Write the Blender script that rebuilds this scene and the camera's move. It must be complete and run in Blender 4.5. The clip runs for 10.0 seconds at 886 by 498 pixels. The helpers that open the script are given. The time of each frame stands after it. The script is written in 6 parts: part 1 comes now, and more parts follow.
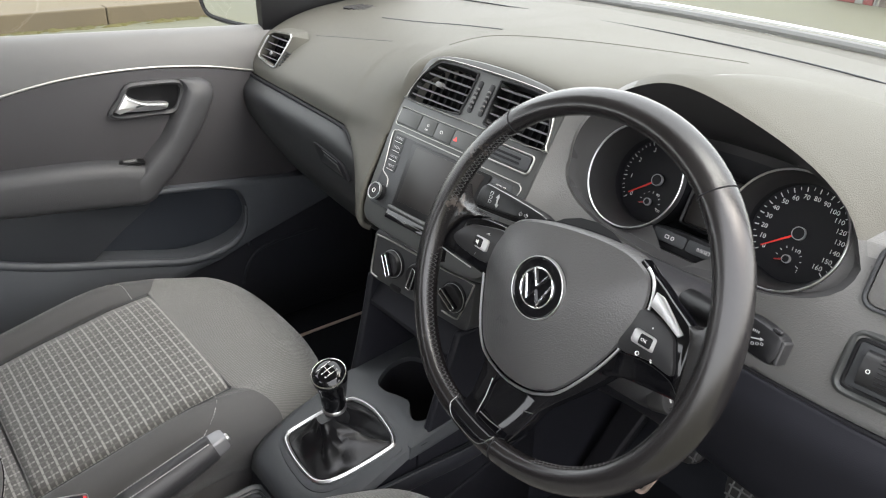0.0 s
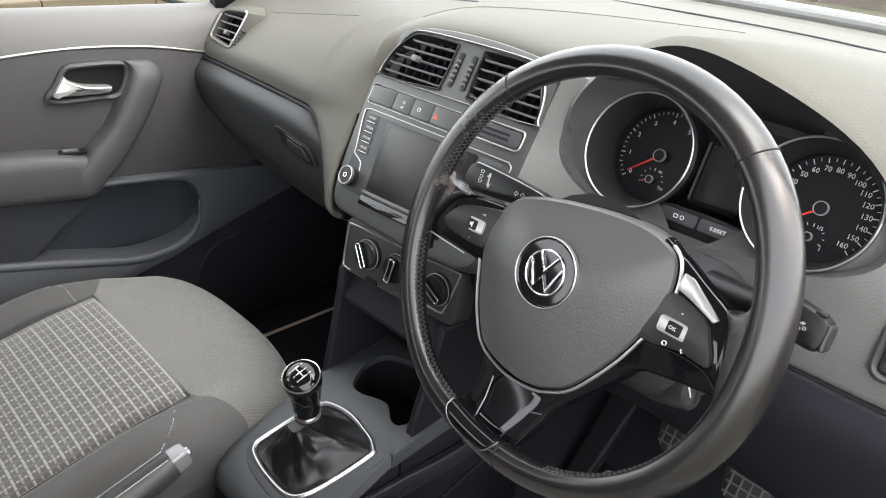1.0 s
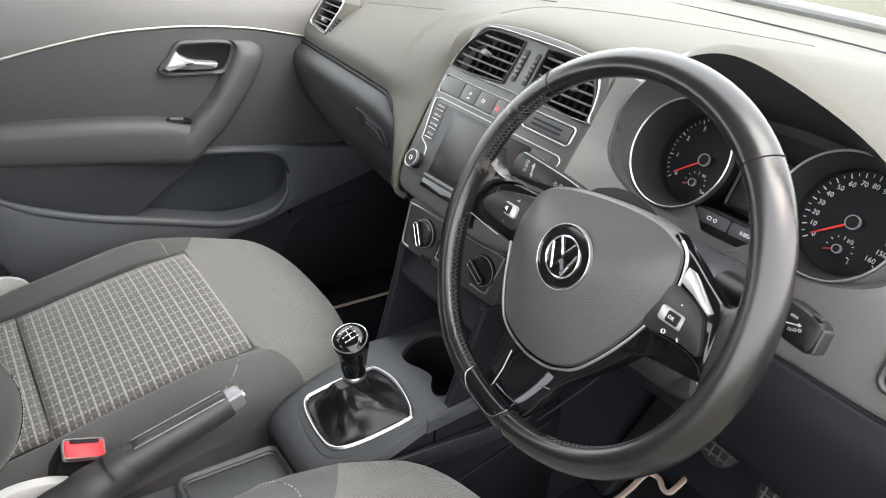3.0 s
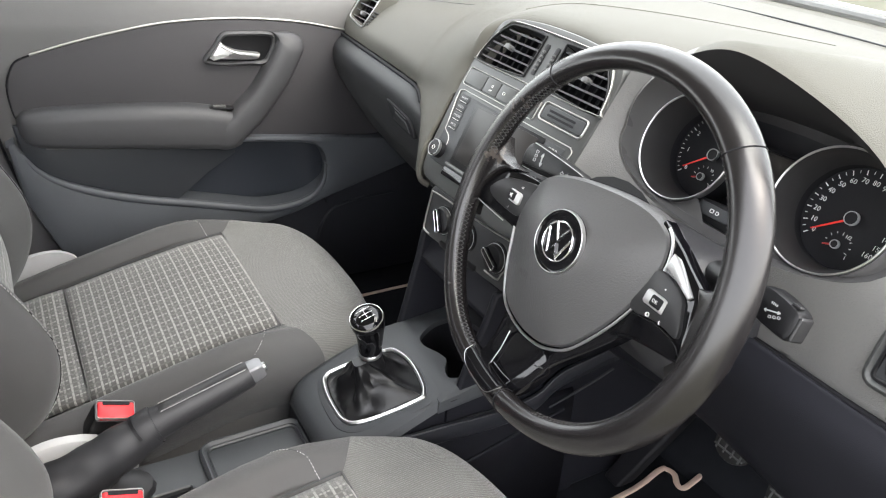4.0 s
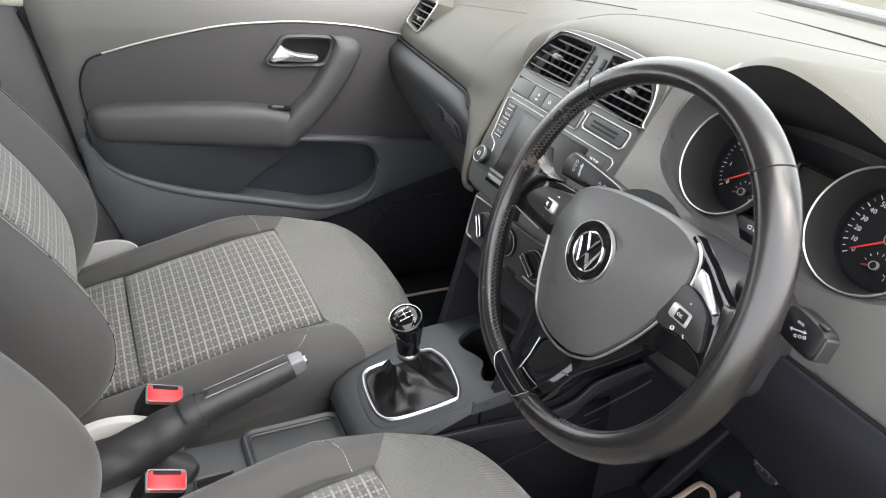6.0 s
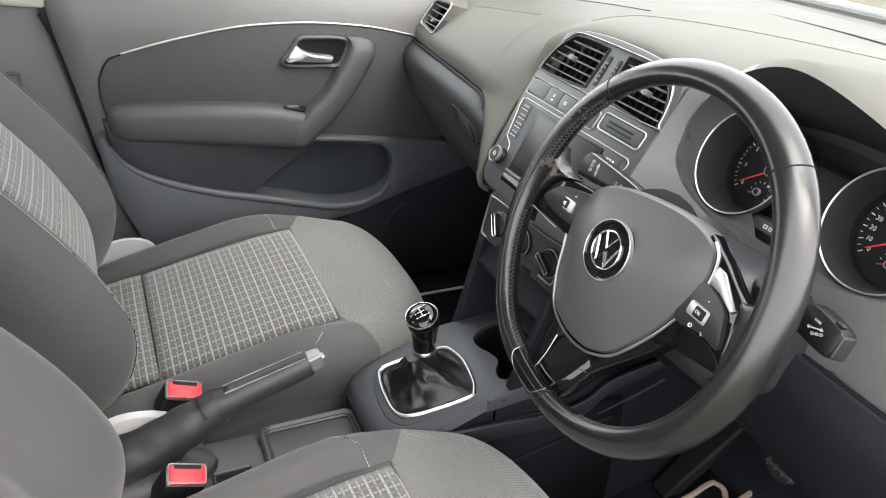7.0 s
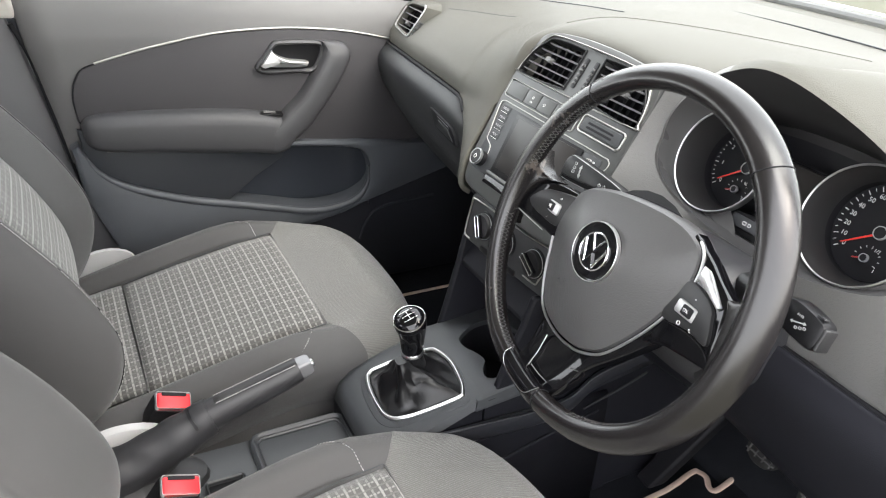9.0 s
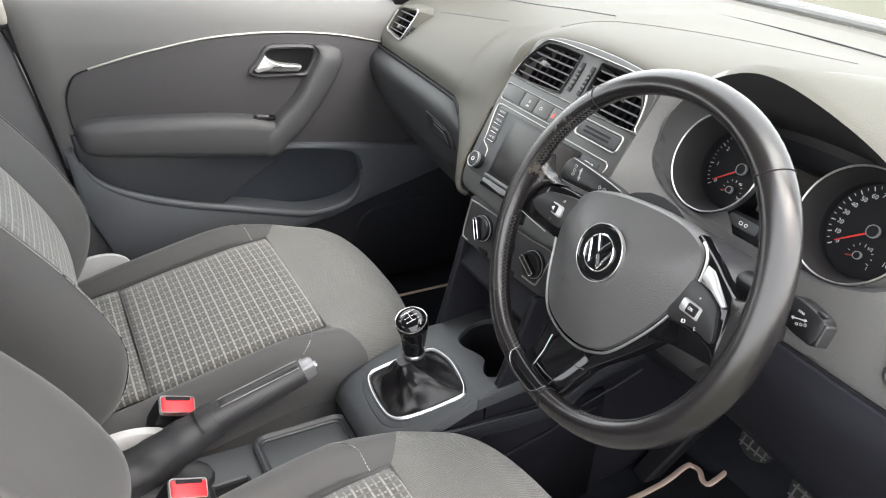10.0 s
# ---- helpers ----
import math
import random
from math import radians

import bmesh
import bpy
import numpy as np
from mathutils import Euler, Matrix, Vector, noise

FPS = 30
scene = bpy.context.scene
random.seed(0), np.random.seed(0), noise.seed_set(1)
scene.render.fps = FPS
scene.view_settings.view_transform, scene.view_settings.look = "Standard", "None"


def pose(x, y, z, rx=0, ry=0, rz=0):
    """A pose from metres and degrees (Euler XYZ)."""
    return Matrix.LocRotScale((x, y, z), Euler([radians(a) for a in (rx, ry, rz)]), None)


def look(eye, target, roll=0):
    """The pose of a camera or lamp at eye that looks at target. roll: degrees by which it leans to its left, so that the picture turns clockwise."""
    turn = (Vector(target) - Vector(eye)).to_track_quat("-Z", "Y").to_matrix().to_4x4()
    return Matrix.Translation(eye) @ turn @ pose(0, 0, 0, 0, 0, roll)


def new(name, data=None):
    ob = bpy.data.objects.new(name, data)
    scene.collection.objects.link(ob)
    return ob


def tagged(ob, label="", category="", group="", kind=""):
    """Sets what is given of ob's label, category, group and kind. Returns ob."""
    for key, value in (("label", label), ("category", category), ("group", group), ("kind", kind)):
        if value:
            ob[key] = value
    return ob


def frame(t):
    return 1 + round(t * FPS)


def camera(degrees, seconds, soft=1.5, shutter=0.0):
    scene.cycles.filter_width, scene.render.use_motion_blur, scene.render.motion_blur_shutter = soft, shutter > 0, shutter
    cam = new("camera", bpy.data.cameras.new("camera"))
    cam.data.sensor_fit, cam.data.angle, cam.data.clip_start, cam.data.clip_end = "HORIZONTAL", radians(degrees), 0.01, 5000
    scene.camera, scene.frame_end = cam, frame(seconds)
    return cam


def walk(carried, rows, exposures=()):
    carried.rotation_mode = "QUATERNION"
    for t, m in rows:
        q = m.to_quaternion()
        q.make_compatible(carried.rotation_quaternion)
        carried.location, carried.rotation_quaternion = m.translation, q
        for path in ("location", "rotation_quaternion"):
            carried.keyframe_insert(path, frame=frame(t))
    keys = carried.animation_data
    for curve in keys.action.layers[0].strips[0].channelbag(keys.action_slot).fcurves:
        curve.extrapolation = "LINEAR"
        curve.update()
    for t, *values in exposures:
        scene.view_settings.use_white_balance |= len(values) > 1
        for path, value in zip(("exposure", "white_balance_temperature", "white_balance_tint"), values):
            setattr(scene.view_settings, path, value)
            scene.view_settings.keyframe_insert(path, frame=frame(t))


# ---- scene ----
cam = camera(60.8, 10.0, soft=1.1)
PATH = [
    (0, (0.72, -0.462, 1.297), (-0.636, 0.692, 0.386), 2.4),
    (0.5, (0.672, -0.452, 1.265), (-0.617, 0.778, 0.357), 2.7),
    (1, (0.644, -0.443, 1.244), (-0.628, 0.805, 0.336), 3.1),
    (1.5, (0.642, -0.448, 1.24), (-0.653, 0.774, 0.33), 3.6),
    (2, (0.665, -0.449, 1.246), (-0.673, 0.723, 0.33), 4.1),
    (2.5, (0.695, -0.444, 1.253), (-0.691, 0.663, 0.33), 4.4),
    (4, (0.785, -0.414, 1.263), (-0.715, 0.512, 0.319), 4.5),
    (4.5, (0.797, -0.412, 1.265), (-0.729, 0.468, 0.318), 4.5),
    (5, (0.805, -0.404, 1.271), (-0.741, 0.437, 0.322), 4.5),
    (5.5, (0.808, -0.401, 1.275), (-0.753, 0.411, 0.325), 4.5),
    (7, (0.815, -0.418, 1.279), (-0.765, 0.357, 0.329), 4.4),
    (7.5, (0.819, -0.433, 1.287), (-0.758, 0.346, 0.335), 4.2),
    (8, (0.82, -0.433, 1.29), (-0.75, 0.36, 0.337), 4.2),
    (8.5, (0.814, -0.432, 1.294), (-0.743, 0.385, 0.341), 4.0),
    (9, (0.812, -0.439, 1.292), (-0.731, 0.403, 0.338), 3.9),
    (9.5, (0.805, -0.453, 1.294), (-0.723, 0.416, 0.34), 4.0),
    (10, (0.81, -0.47, 1.301), (-0.709, 0.417, 0.349), 4.0),
]
walk(cam, [(t, look(eye, target, roll)) for t, eye, target, roll in PATH],
     exposures=[(0, 0.07), (0.5, 0.21), (1, 0.34), (1.5, 0.40), (2, 0.44), (4, 0.43), (7, 0.38), (8.5, 0.41), (10, 0.43)])

# ---- world and light ----
world = bpy.data.worlds.new("sky")
scene.world = world
world.use_nodes = True
wn = world.node_tree
wn.nodes.clear()
sky = wn.nodes.new("ShaderNodeTexSky")
sky.sky_type = "NISHITA"
sky.sun_disc = False
sky.sun_elevation = radians(48)
sky.sun_rotation = radians(62)
sky.dust_density, sky.air_density = 3.0, 1.2
back = wn.nodes.new("ShaderNodeBackground")
back.inputs["Strength"].default_value = 0.58
mixw = wn.nodes.new("ShaderNodeMix")
mixw.data_type = "RGBA"
mixw.inputs[0].default_value = 0.7
mixw.inputs[7].default_value = (9.25, 9.07, 9.02, 1)
wo = wn.nodes.new("ShaderNodeOutputWorld")
wn.links.new(sky.outputs[0], mixw.inputs[6])
wn.links.new(mixw.outputs[2], back.inputs["Color"])
wn.links.new(back.outputs[0], wo.inputs[0])

sun = new("sun", bpy.data.lights.new("sun", "SUN"))
sun.data.energy, sun.data.angle, sun.data.color = 2.8, radians(40), (1.0, 0.96, 0.89)
sun.matrix_world = look((2.0, 1.1, 5.0), (0, 0.2, 0.8))

# ---- materials ----
def material(name, colour, rough=0.5, metal=0.0, grain=0.0, size=400.0, vary=0.0, spread=6.0, spec=0.5, coat=0.0, sheen=0.0):
    """A surface with fine relief (grain, at size per metre) and slow uneven tone (vary, at spread per metre)."""
    m = bpy.data.materials.new(name)
    m.use_nodes = True
    t = m.node_tree
    b = t.nodes["Principled BSDF"]
    b.inputs["Base Color"].default_value = (*colour, 1)
    b.inputs["Roughness"].default_value = rough
    b.inputs["Metallic"].default_value = metal
    b.inputs["Specular IOR Level"].default_value = spec
    b.inputs["Coat Weight"].default_value = coat
    b.inputs["Coat Roughness"].default_value = 0.05
    b.inputs["Sheen Weight"].default_value = sheen
    b.inputs["Sheen Roughness"].default_value = 0.4
    tc = t.nodes.new("ShaderNodeTexCoord")
    if grain:
        n = t.nodes.new("ShaderNodeTexNoise")
        n.inputs["Scale"].default_value, n.inputs["Detail"].default_value = size, 3
        t.links.new(tc.outputs["Object"], n.inputs["Vector"])
        bump = t.nodes.new("ShaderNodeBump")
        bump.inputs["Strength"].default_value, bump.inputs["Distance"].default_value = grain, 0.0008 if size > 500 else 0.0011
        t.links.new(n.outputs["Fac"], bump.inputs["Height"])
        t.links.new(bump.outputs[0], b.inputs["Normal"])
    if vary:
        n2 = t.nodes.new("ShaderNodeTexNoise")
        n2.inputs["Scale"].default_value, n2.inputs["Detail"].default_value = spread, 6
        t.links.new(tc.outputs["Object"], n2.inputs["Vector"])
        mx = t.nodes.new("ShaderNodeMix")
        mx.data_type = "RGBA"
        mx.inputs[6].default_value = (*[c * (1 - vary) for c in colour], 1)
        mx.inputs[7].default_value = (*[min(1, c * (1 + vary)) for c in colour], 1)
        t.links.new(n2.outputs["Fac"], mx.inputs[0])
        t.links.new(mx.outputs[2], b.inputs["Base Color"])
        rr = t.nodes.new("ShaderNodeMapRange")
        rr.inputs[3].default_value, rr.inputs[4].default_value = rough * 0.85, min(1, rough * 1.15)
        t.links.new(n2.outputs["Fac"], rr.inputs[0])
        t.links.new(rr.outputs[0], b.inputs["Roughness"])
    return m


dash_soft = material("dash_soft_plastic", (0.084, 0.081, 0.069), 0.58, grain=0.6, size=700, vary=0.12, spec=0.3)
dash_hard = material("dash_hard_plastic", (0.044, 0.046, 0.049), 0.5, grain=0.25, size=1100, vary=0.08, spec=0.3)
# dash_hard darkened for the glovebox: shade under the pad is in the colour
glove_shaded = material("glovebox_shaded_plastic", (0.025, 0.026, 0.027), 0.5, grain=0.3, size=900, vary=0.08, spec=0.3)
fascia_skin = material("fascia_skin", (0.126, 0.124, 0.120), 0.46, grain=0.8, size=620, vary=0.10, spec=0.4)
panel_grey = material("satin_grey_trim", (0.050, 0.052, 0.051), 0.38, vary=0.05, spread=20)
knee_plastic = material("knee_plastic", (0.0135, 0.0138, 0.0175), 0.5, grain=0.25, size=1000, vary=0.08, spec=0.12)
door_soft = material("door_soft_plastic", (0.124, 0.122, 0.120), 0.55, grain=0.5, size=900, vary=0.08)
door_insert = material("door_insert_panel", (0.050, 0.048, 0.051), 0.6, grain=0.4, size=800, vary=0.08, spec=0.35)
door_pad = material("door_armrest_skin", (0.054, 0.054, 0.057), 0.5, grain=0.4, size=700, vary=0.08, spec=0.4)
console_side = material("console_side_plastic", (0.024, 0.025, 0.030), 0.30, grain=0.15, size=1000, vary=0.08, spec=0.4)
console_plastic = material("console_plastic", (0.045, 0.048, 0.052), 0.45, grain=0.3, size=900, vary=0.08, spec=0.4)
# darkened door_hard: shade inside the map pocket, put into the colour
pocket_back_shade = material("door_pocket_back_shade", (0.034, 0.037, 0.042), 0.48, grain=0.25, size=1000, vary=0.08, spec=0.3)
door_hard = material("door_hard_plastic", (0.068, 0.073, 0.082), 0.45, grain=0.25, size=1000, vary=0.08, spec=0.35)
black_plastic = material("black_plastic", (0.008, 0.008, 0.009), 0.38, grain=0.15, size=1200, vary=0.1, spec=0.28)
black_gloss = material("piano_black", (0.004, 0.004, 0.005), 0.06, spec=0.5)
chrome = material("satin_chrome", (0.52, 0.52, 0.52), 0.33, metal=1.0)
strip_metal = material("satin_trim_metal", (0.40, 0.395, 0.375), 0.40, metal=1.0)
bright_chrome = material("bright_chrome", (0.85, 0.85, 0.86), 0.15, metal=1.0)
leather = material("wheel_leather", (0.0090, 0.0080, 0.0084), 0.25, grain=0.12, size=1100, vary=0.25, spread=25, spec=0.66)
leather_perf = material("perforated_leather", (0.026, 0.026, 0.027), 0.5, grain=0.6, size=500, vary=0.2, spread=30)
airbag_skin = material("airbag_skin", (0.074, 0.073, 0.074), 0.33, grain=0.6, size=600, vary=0.08, spread=15)
boot_leather = material("boot_leather", (0.005, 0.005, 0.006), 0.36, grain=0.2, size=700, vary=0.2, spread=30, spec=0.40)
screen_glass = material("screen_glass", (0.022, 0.020, 0.019), 0.35, spec=0.25)
dial_black = material("dial_black", (0.010, 0.010, 0.012), 0.5, spec=0.25)
white_print = material("white_print", (0.75, 0.75, 0.73), 0.5)
grey_print = material("grey_print", (0.35, 0.36, 0.36), 0.5)
red_print = material("red_print", (0.75, 0.04, 0.03), 0.4)
dark_red = material("dark_red_print", (0.35, 0.03, 0.03), 0.4)
red_plastic = material("red_plastic", (0.66, 0.020, 0.028), 0.35)
seat_fabric = material("seat_fabric", (0.0640, 0.0630, 0.0625), 0.85, grain=0.5, size=1500, vary=0.14, spread=10, sheen=0.18)
nose_fabric = material("ribbed_seat_fabric", (0.136, 0.134, 0.126), 0.85, grain=0.8, size=1100, vary=0.10, spread=9, sheen=0.3)
brake_leather = material("handbrake_leather", (0.021, 0.021, 0.023), 0.48, grain=0.25, size=800, vary=0.2, spread=20)
door_dark = material("door_pocket_shade_plastic", (0.026, 0.030, 0.038), 0.5, grain=0.25, size=1000, vary=0.08, spec=0.3)
stitch = material("stitch_thread", (0.42, 0.41, 0.40), 0.7)
carpet = material("carpet", (0.016, 0.017, 0.020), 0.95, spec=0.05, grain=1.0, size=700, vary=0.3, spread=20)
mat_edge = material("mat_edging", (0.55, 0.42, 0.34), 0.8, grain=0.5, size=600, vary=0.1)
rubber = material("pedal_rubber", (0.016, 0.016, 0.016), 0.6, grain=0.3, size=500, vary=0.2)
steel = material("brushed_steel", (0.55, 0.55, 0.55), 0.35, metal=1.0)
headliner = material("headliner", (0.55, 0.54, 0.51), 0.95, grain=0.4, size=900, vary=0.05)
pillar_trim = material("pillar_trim", (0.13, 0.13, 0.134), 0.6, grain=0.3, size=900, vary=0.06)
car_paint = material("car_paint", (0.62, 0.63, 0.62), 0.25, vary=0.03, coat=0.8)
belt_web = material("belt_webbing", (0.02, 0.02, 0.021), 0.7, grain=0.8, size=800, vary=0.1)
asphalt = material("asphalt", (0.076, 0.076, 0.050), 0.9, grain=0.8, size=60, vary=0.25, spread=1.5)
paving = material("paving", (0.085, 0.067, 0.038), 0.9, grain=0.6, size=40, vary=0.25, spread=2.5)
kerb_stone = material("kerb_stone", (0.085, 0.068, 0.042), 0.9, grain=0.6, size=60, vary=0.2, spread=3)
moss = material("kerb_moss", (0.060, 0.054, 0.014), 1.0, grain=1.0, size=80, vary=0.4, spread=6)
satin_silver = material("satin_silver", (0.60, 0.60, 0.60), 0.35, metal=0.8)
mirror_mat = material("mirror_silver", (0.9, 0.9, 0.9), 0.02, metal=1.0)
white_plastic = material("pale_plastic", (0.5, 0.5, 0.5), 0.5, vary=0.05)


def glass_material(name, tint):
    m = bpy.data.materials.new(name)
    m.use_nodes = True
    t = m.node_tree
    t.nodes.clear()
    tr, gl = t.nodes.new("ShaderNodeBsdfTransparent"), t.nodes.new("ShaderNodeBsdfGlossy")
    tr.inputs[0].default_value = (*tint, 1)
    gl.inputs["Roughness"].default_value = 0.0
    lw = t.nodes.new("ShaderNodeLayerWeight")
    pw, fr = t.nodes.new("ShaderNodeMath"), t.nodes.new("ShaderNodeMath")
    pw.operation, fr.operation = "POWER", "MULTIPLY_ADD"
    pw.inputs[1].default_value = 5
    fr.inputs[1].default_value, fr.inputs[2].default_value = 0.9, 0.04
    t.links.new(lw.outputs["Facing"], pw.inputs[0])
    t.links.new(pw.outputs[0], fr.inputs[0])
    mx, o = t.nodes.new("ShaderNodeMixShader"), t.nodes.new("ShaderNodeOutputMaterial")
    t.links.new(fr.outputs[0], mx.inputs[0])
    t.links.new(tr.outputs[0], mx.inputs[1])
    t.links.new(gl.outputs[0], mx.inputs[2])
    t.links.new(mx.outputs[0], o.inputs[0])
    return m


pod_black = material("button_pod_plastic", (0.020, 0.020, 0.021), 0.36, vary=0.1, spread=40, spec=0.45)
cap_grey = material("brushed_grey_cap", (0.20, 0.20, 0.21), 0.40, metal=0.5, grain=0.2, size=500)
accent_grey = material("gloss_grey_trim", (0.10, 0.10, 0.10), 0.25, vary=0.04, spread=30)
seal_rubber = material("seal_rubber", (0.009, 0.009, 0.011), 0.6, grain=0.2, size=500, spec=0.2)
pale_trim = material("pale_pillar_trim", (0.55, 0.53, 0.48), 0.8, grain=0.3, size=800, vary=0.04)

car_glass = glass_material("window_glass", (0.93, 0.96, 0.94))


def woven_material():
    """Dark seat cloth woven with pale dashed rows across the seat, about 20 mm apart, and finer threads along it."""
    m = bpy.data.materials.new("check_fabric")
    m.use_nodes = True
    t = m.node_tree
    b = t.nodes["Principled BSDF"]
    b.inputs["Roughness"].default_value = 0.9
    b.inputs["Sheen Weight"].default_value = 0.3
    uv = t.nodes.new("ShaderNodeUVMap")
    sp = t.nodes.new("ShaderNodeSeparateXYZ")
    t.links.new(uv.outputs[0], sp.inputs[0])

    def op(kind, a, bb=None):
        n = t.nodes.new("ShaderNodeMath")
        n.operation = kind
        for k, v in enumerate((a, bb)):
            if v is None:
                continue
            if isinstance(v, (int, float)):
                n.inputs[k].default_value = v
            else:
                t.links.new(v, n.inputs[k])
        return n.outputs[0]

    def stripe(out, period, width):
        f = op("FRACT", op("DIVIDE", out, period))
        return op("LESS_THAN", f, width)

    u, v = sp.outputs[0], sp.outputs[1]
    rows = op("MULTIPLY", op("MULTIPLY", stripe(v, 0.0196, 0.15), stripe(u, 0.0105, 0.82)), 0.88)
    mid = op("MULTIPLY", op("MULTIPLY", stripe(op("ADD", v, 0.0098), 0.0196, 0.14), stripe(u, 0.0105, 0.6)), 0.5)
    cross = op("MULTIPLY", op("MULTIPLY", stripe(op("ADD", u, 0.003), 0.0210, 0.15), stripe(v, 0.0049, 0.72)), 0.75)
    half = op("MULTIPLY", stripe(op("ADD", u, 0.0135), 0.0210, 0.12), 0.16)
    dash = op("MAXIMUM", op("MAXIMUM", rows, mid), op("MAXIMUM", cross, half))
    no = t.nodes.new("ShaderNodeTexNoise")
    no.inputs["Scale"].default_value, no.inputs["Detail"].default_value = 900, 2
    t.links.new(uv.outputs[0], no.inputs["Vector"])
    thread = op("MULTIPLY", dash, op("ADD", op("MULTIPLY", no.outputs["Fac"], 0.9), 0.35))
    big = t.nodes.new("ShaderNodeTexNoise")
    big.inputs["Scale"].default_value = 9
    t.links.new(uv.outputs[0], big.inputs["Vector"])
    base = t.nodes.new("ShaderNodeMix")
    base.data_type = "RGBA"
    base.inputs[6].default_value, base.inputs[7].default_value = (0.060, 0.058, 0.055, 1), (0.090, 0.088, 0.082, 1)
    t.links.new(big.outputs["Fac"], base.inputs[0])
    mx = t.nodes.new("ShaderNodeMix")
    mx.data_type = "RGBA"
    t.links.new(thread, mx.inputs[0])
    t.links.new(base.outputs[2], mx.inputs[6])
    mx.inputs[7].default_value = (0.34, 0.335, 0.315, 1)
    t.links.new(mx.outputs[2], b.inputs["Base Color"])
    bump = t.nodes.new("ShaderNodeBump")
    bump.inputs["Strength"].default_value, bump.inputs["Distance"].default_value = 0.6, 0.001
    t.links.new(op("ADD", thread, no.outputs["Fac"]), bump.inputs["Height"])
    t.links.new(bump.outputs[0], b.inputs["Normal"])
    return m


check_fabric = woven_material()


def worn(m, colour, spots):
    """Rubs a few small pale flecks into a surface, and scuffs it about spots (place, radius)."""
    t = m.node_tree
    b = t.nodes["Principled BSDF"]
    src = b.inputs["Base Color"].links[0].from_socket
    tc, n, n2 = t.nodes.new("ShaderNodeTexCoord"), t.nodes.new("ShaderNodeTexNoise"), t.nodes.new("ShaderNodeTexNoise")
    n.inputs["Scale"].default_value, n.inputs["Detail"].default_value = 130, 8
    n2.inputs["Scale"].default_value, n2.inputs["Detail"].default_value = 16, 2
    mul, r = t.nodes.new("ShaderNodeMath"), t.nodes.new("ShaderNodeMapRange")
    mul.operation = "MULTIPLY"
    r.inputs[1].default_value, r.inputs[2].default_value = 0.455, 0.545
    for k, q in enumerate((n, n2)):
        t.links.new(tc.outputs["Object"], q.inputs["Vector"])
        t.links.new(q.outputs["Fac"], mul.inputs[k])
    total = mul.outputs[0]
    for place, radius in spots:
        d, near, gain, add = (t.nodes.new(k) for k in ("ShaderNodeVectorMath", "ShaderNodeMapRange", "ShaderNodeMath", "ShaderNodeMath"))
        d.operation, gain.operation = "DISTANCE", "MULTIPLY"
        d.inputs[1].default_value = place
        t.links.new(tc.outputs["Object"], d.inputs[0])
        near.inputs[1].default_value, near.inputs[2].default_value = radius, radius * 0.3
        t.links.new(d.outputs["Value"], near.inputs[0])
        t.links.new(near.outputs[0], gain.inputs[0])
        gain.inputs[1].default_value = 0.235
        t.links.new(gain.outputs[0], add.inputs[0])
        t.links.new(total, add.inputs[1])
        total = add.outputs[0]
    t.links.new(total, r.inputs[0])
    mx = t.nodes.new("ShaderNodeMix")
    mx.data_type = "RGBA"
    mx.inputs[7].default_value = (*colour, 1)
    t.links.new(r.outputs[0], mx.inputs[0])
    t.links.new(src, mx.inputs[6])
    t.links.new(mx.outputs[2], b.inputs["Base Color"])


def ribbed(m, period):
    """Fine parallel ribs woven into a cloth."""
    t = m.node_tree
    b = t.nodes["Principled BSDF"]
    tc, w, bump = t.nodes.new("ShaderNodeTexCoord"), t.nodes.new("ShaderNodeTexWave"), t.nodes.new("ShaderNodeBump")
    w.bands_direction = "X"
    w.inputs["Scale"].default_value, w.inputs["Distortion"].default_value = math.pi / (10 * period), 0.4
    bump.inputs["Strength"].default_value, bump.inputs["Distance"].default_value = 0.55, 0.0008
    src = b.inputs["Base Color"].links[0].from_socket
    mx = t.nodes.new("ShaderNodeMix")
    mx.data_type, mx.blend_type = "RGBA", "MULTIPLY"
    mx.inputs[0].default_value = 0.2
    t.links.new(src, mx.inputs[6])
    t.links.new(w.outputs["Color"], mx.inputs[7])
    t.links.new(mx.outputs[2], b.inputs["Base Color"])
    t.links.new(tc.outputs["Object"], w.inputs["Vector"])
    t.links.new(w.outputs["Fac"], bump.inputs["Height"])
    t.links.new(b.inputs["Normal"].links[0].from_socket, bump.inputs["Normal"])
    t.links.new(bump.outputs[0], b.inputs["Normal"])


ribbed(nose_fabric, 0.0032)
pod_grey = material("heater_panel_plastic", (0.030, 0.031, 0.033), 0.42, vary=0.06, spread=20)
shroud_plastic = material("shroud_plastic", (0.026, 0.026, 0.029), 0.45, grain=0.3, size=700, vary=0.1, spec=0.35)
cowl_grey = material("dial_surround_plastic", (0.048, 0.047, 0.047), 0.45, grain=0.25, size=700, vary=0.08, spec=0.35)
recess_grey = material("recess_plastic", (0.030, 0.029, 0.030), 0.5, grain=0.2, size=900, spec=0.3)
bowl_plastic = material("dial_bowl_plastic", (0.020, 0.0195, 0.020), 0.42, grain=0.15, size=900, spec=0.35)
worn(leather, (0.066, 0.056, 0.050), (((0.186, 0.040, 1.030), 0.036), ((0.170, 0.022, 0.985), 0.026)))

# ---- building helpers ----
from mathutils.bvhtree import BVHTree



def thing(name, label, category, group="", kind="", at=(0, 0, 0)):
    """An Empty at the base of a thing, which parents its parts."""
    e = new(name)
    e.empty_display_size = 0.05
    e.location = at
    return tagged(e, label, category, group, kind)


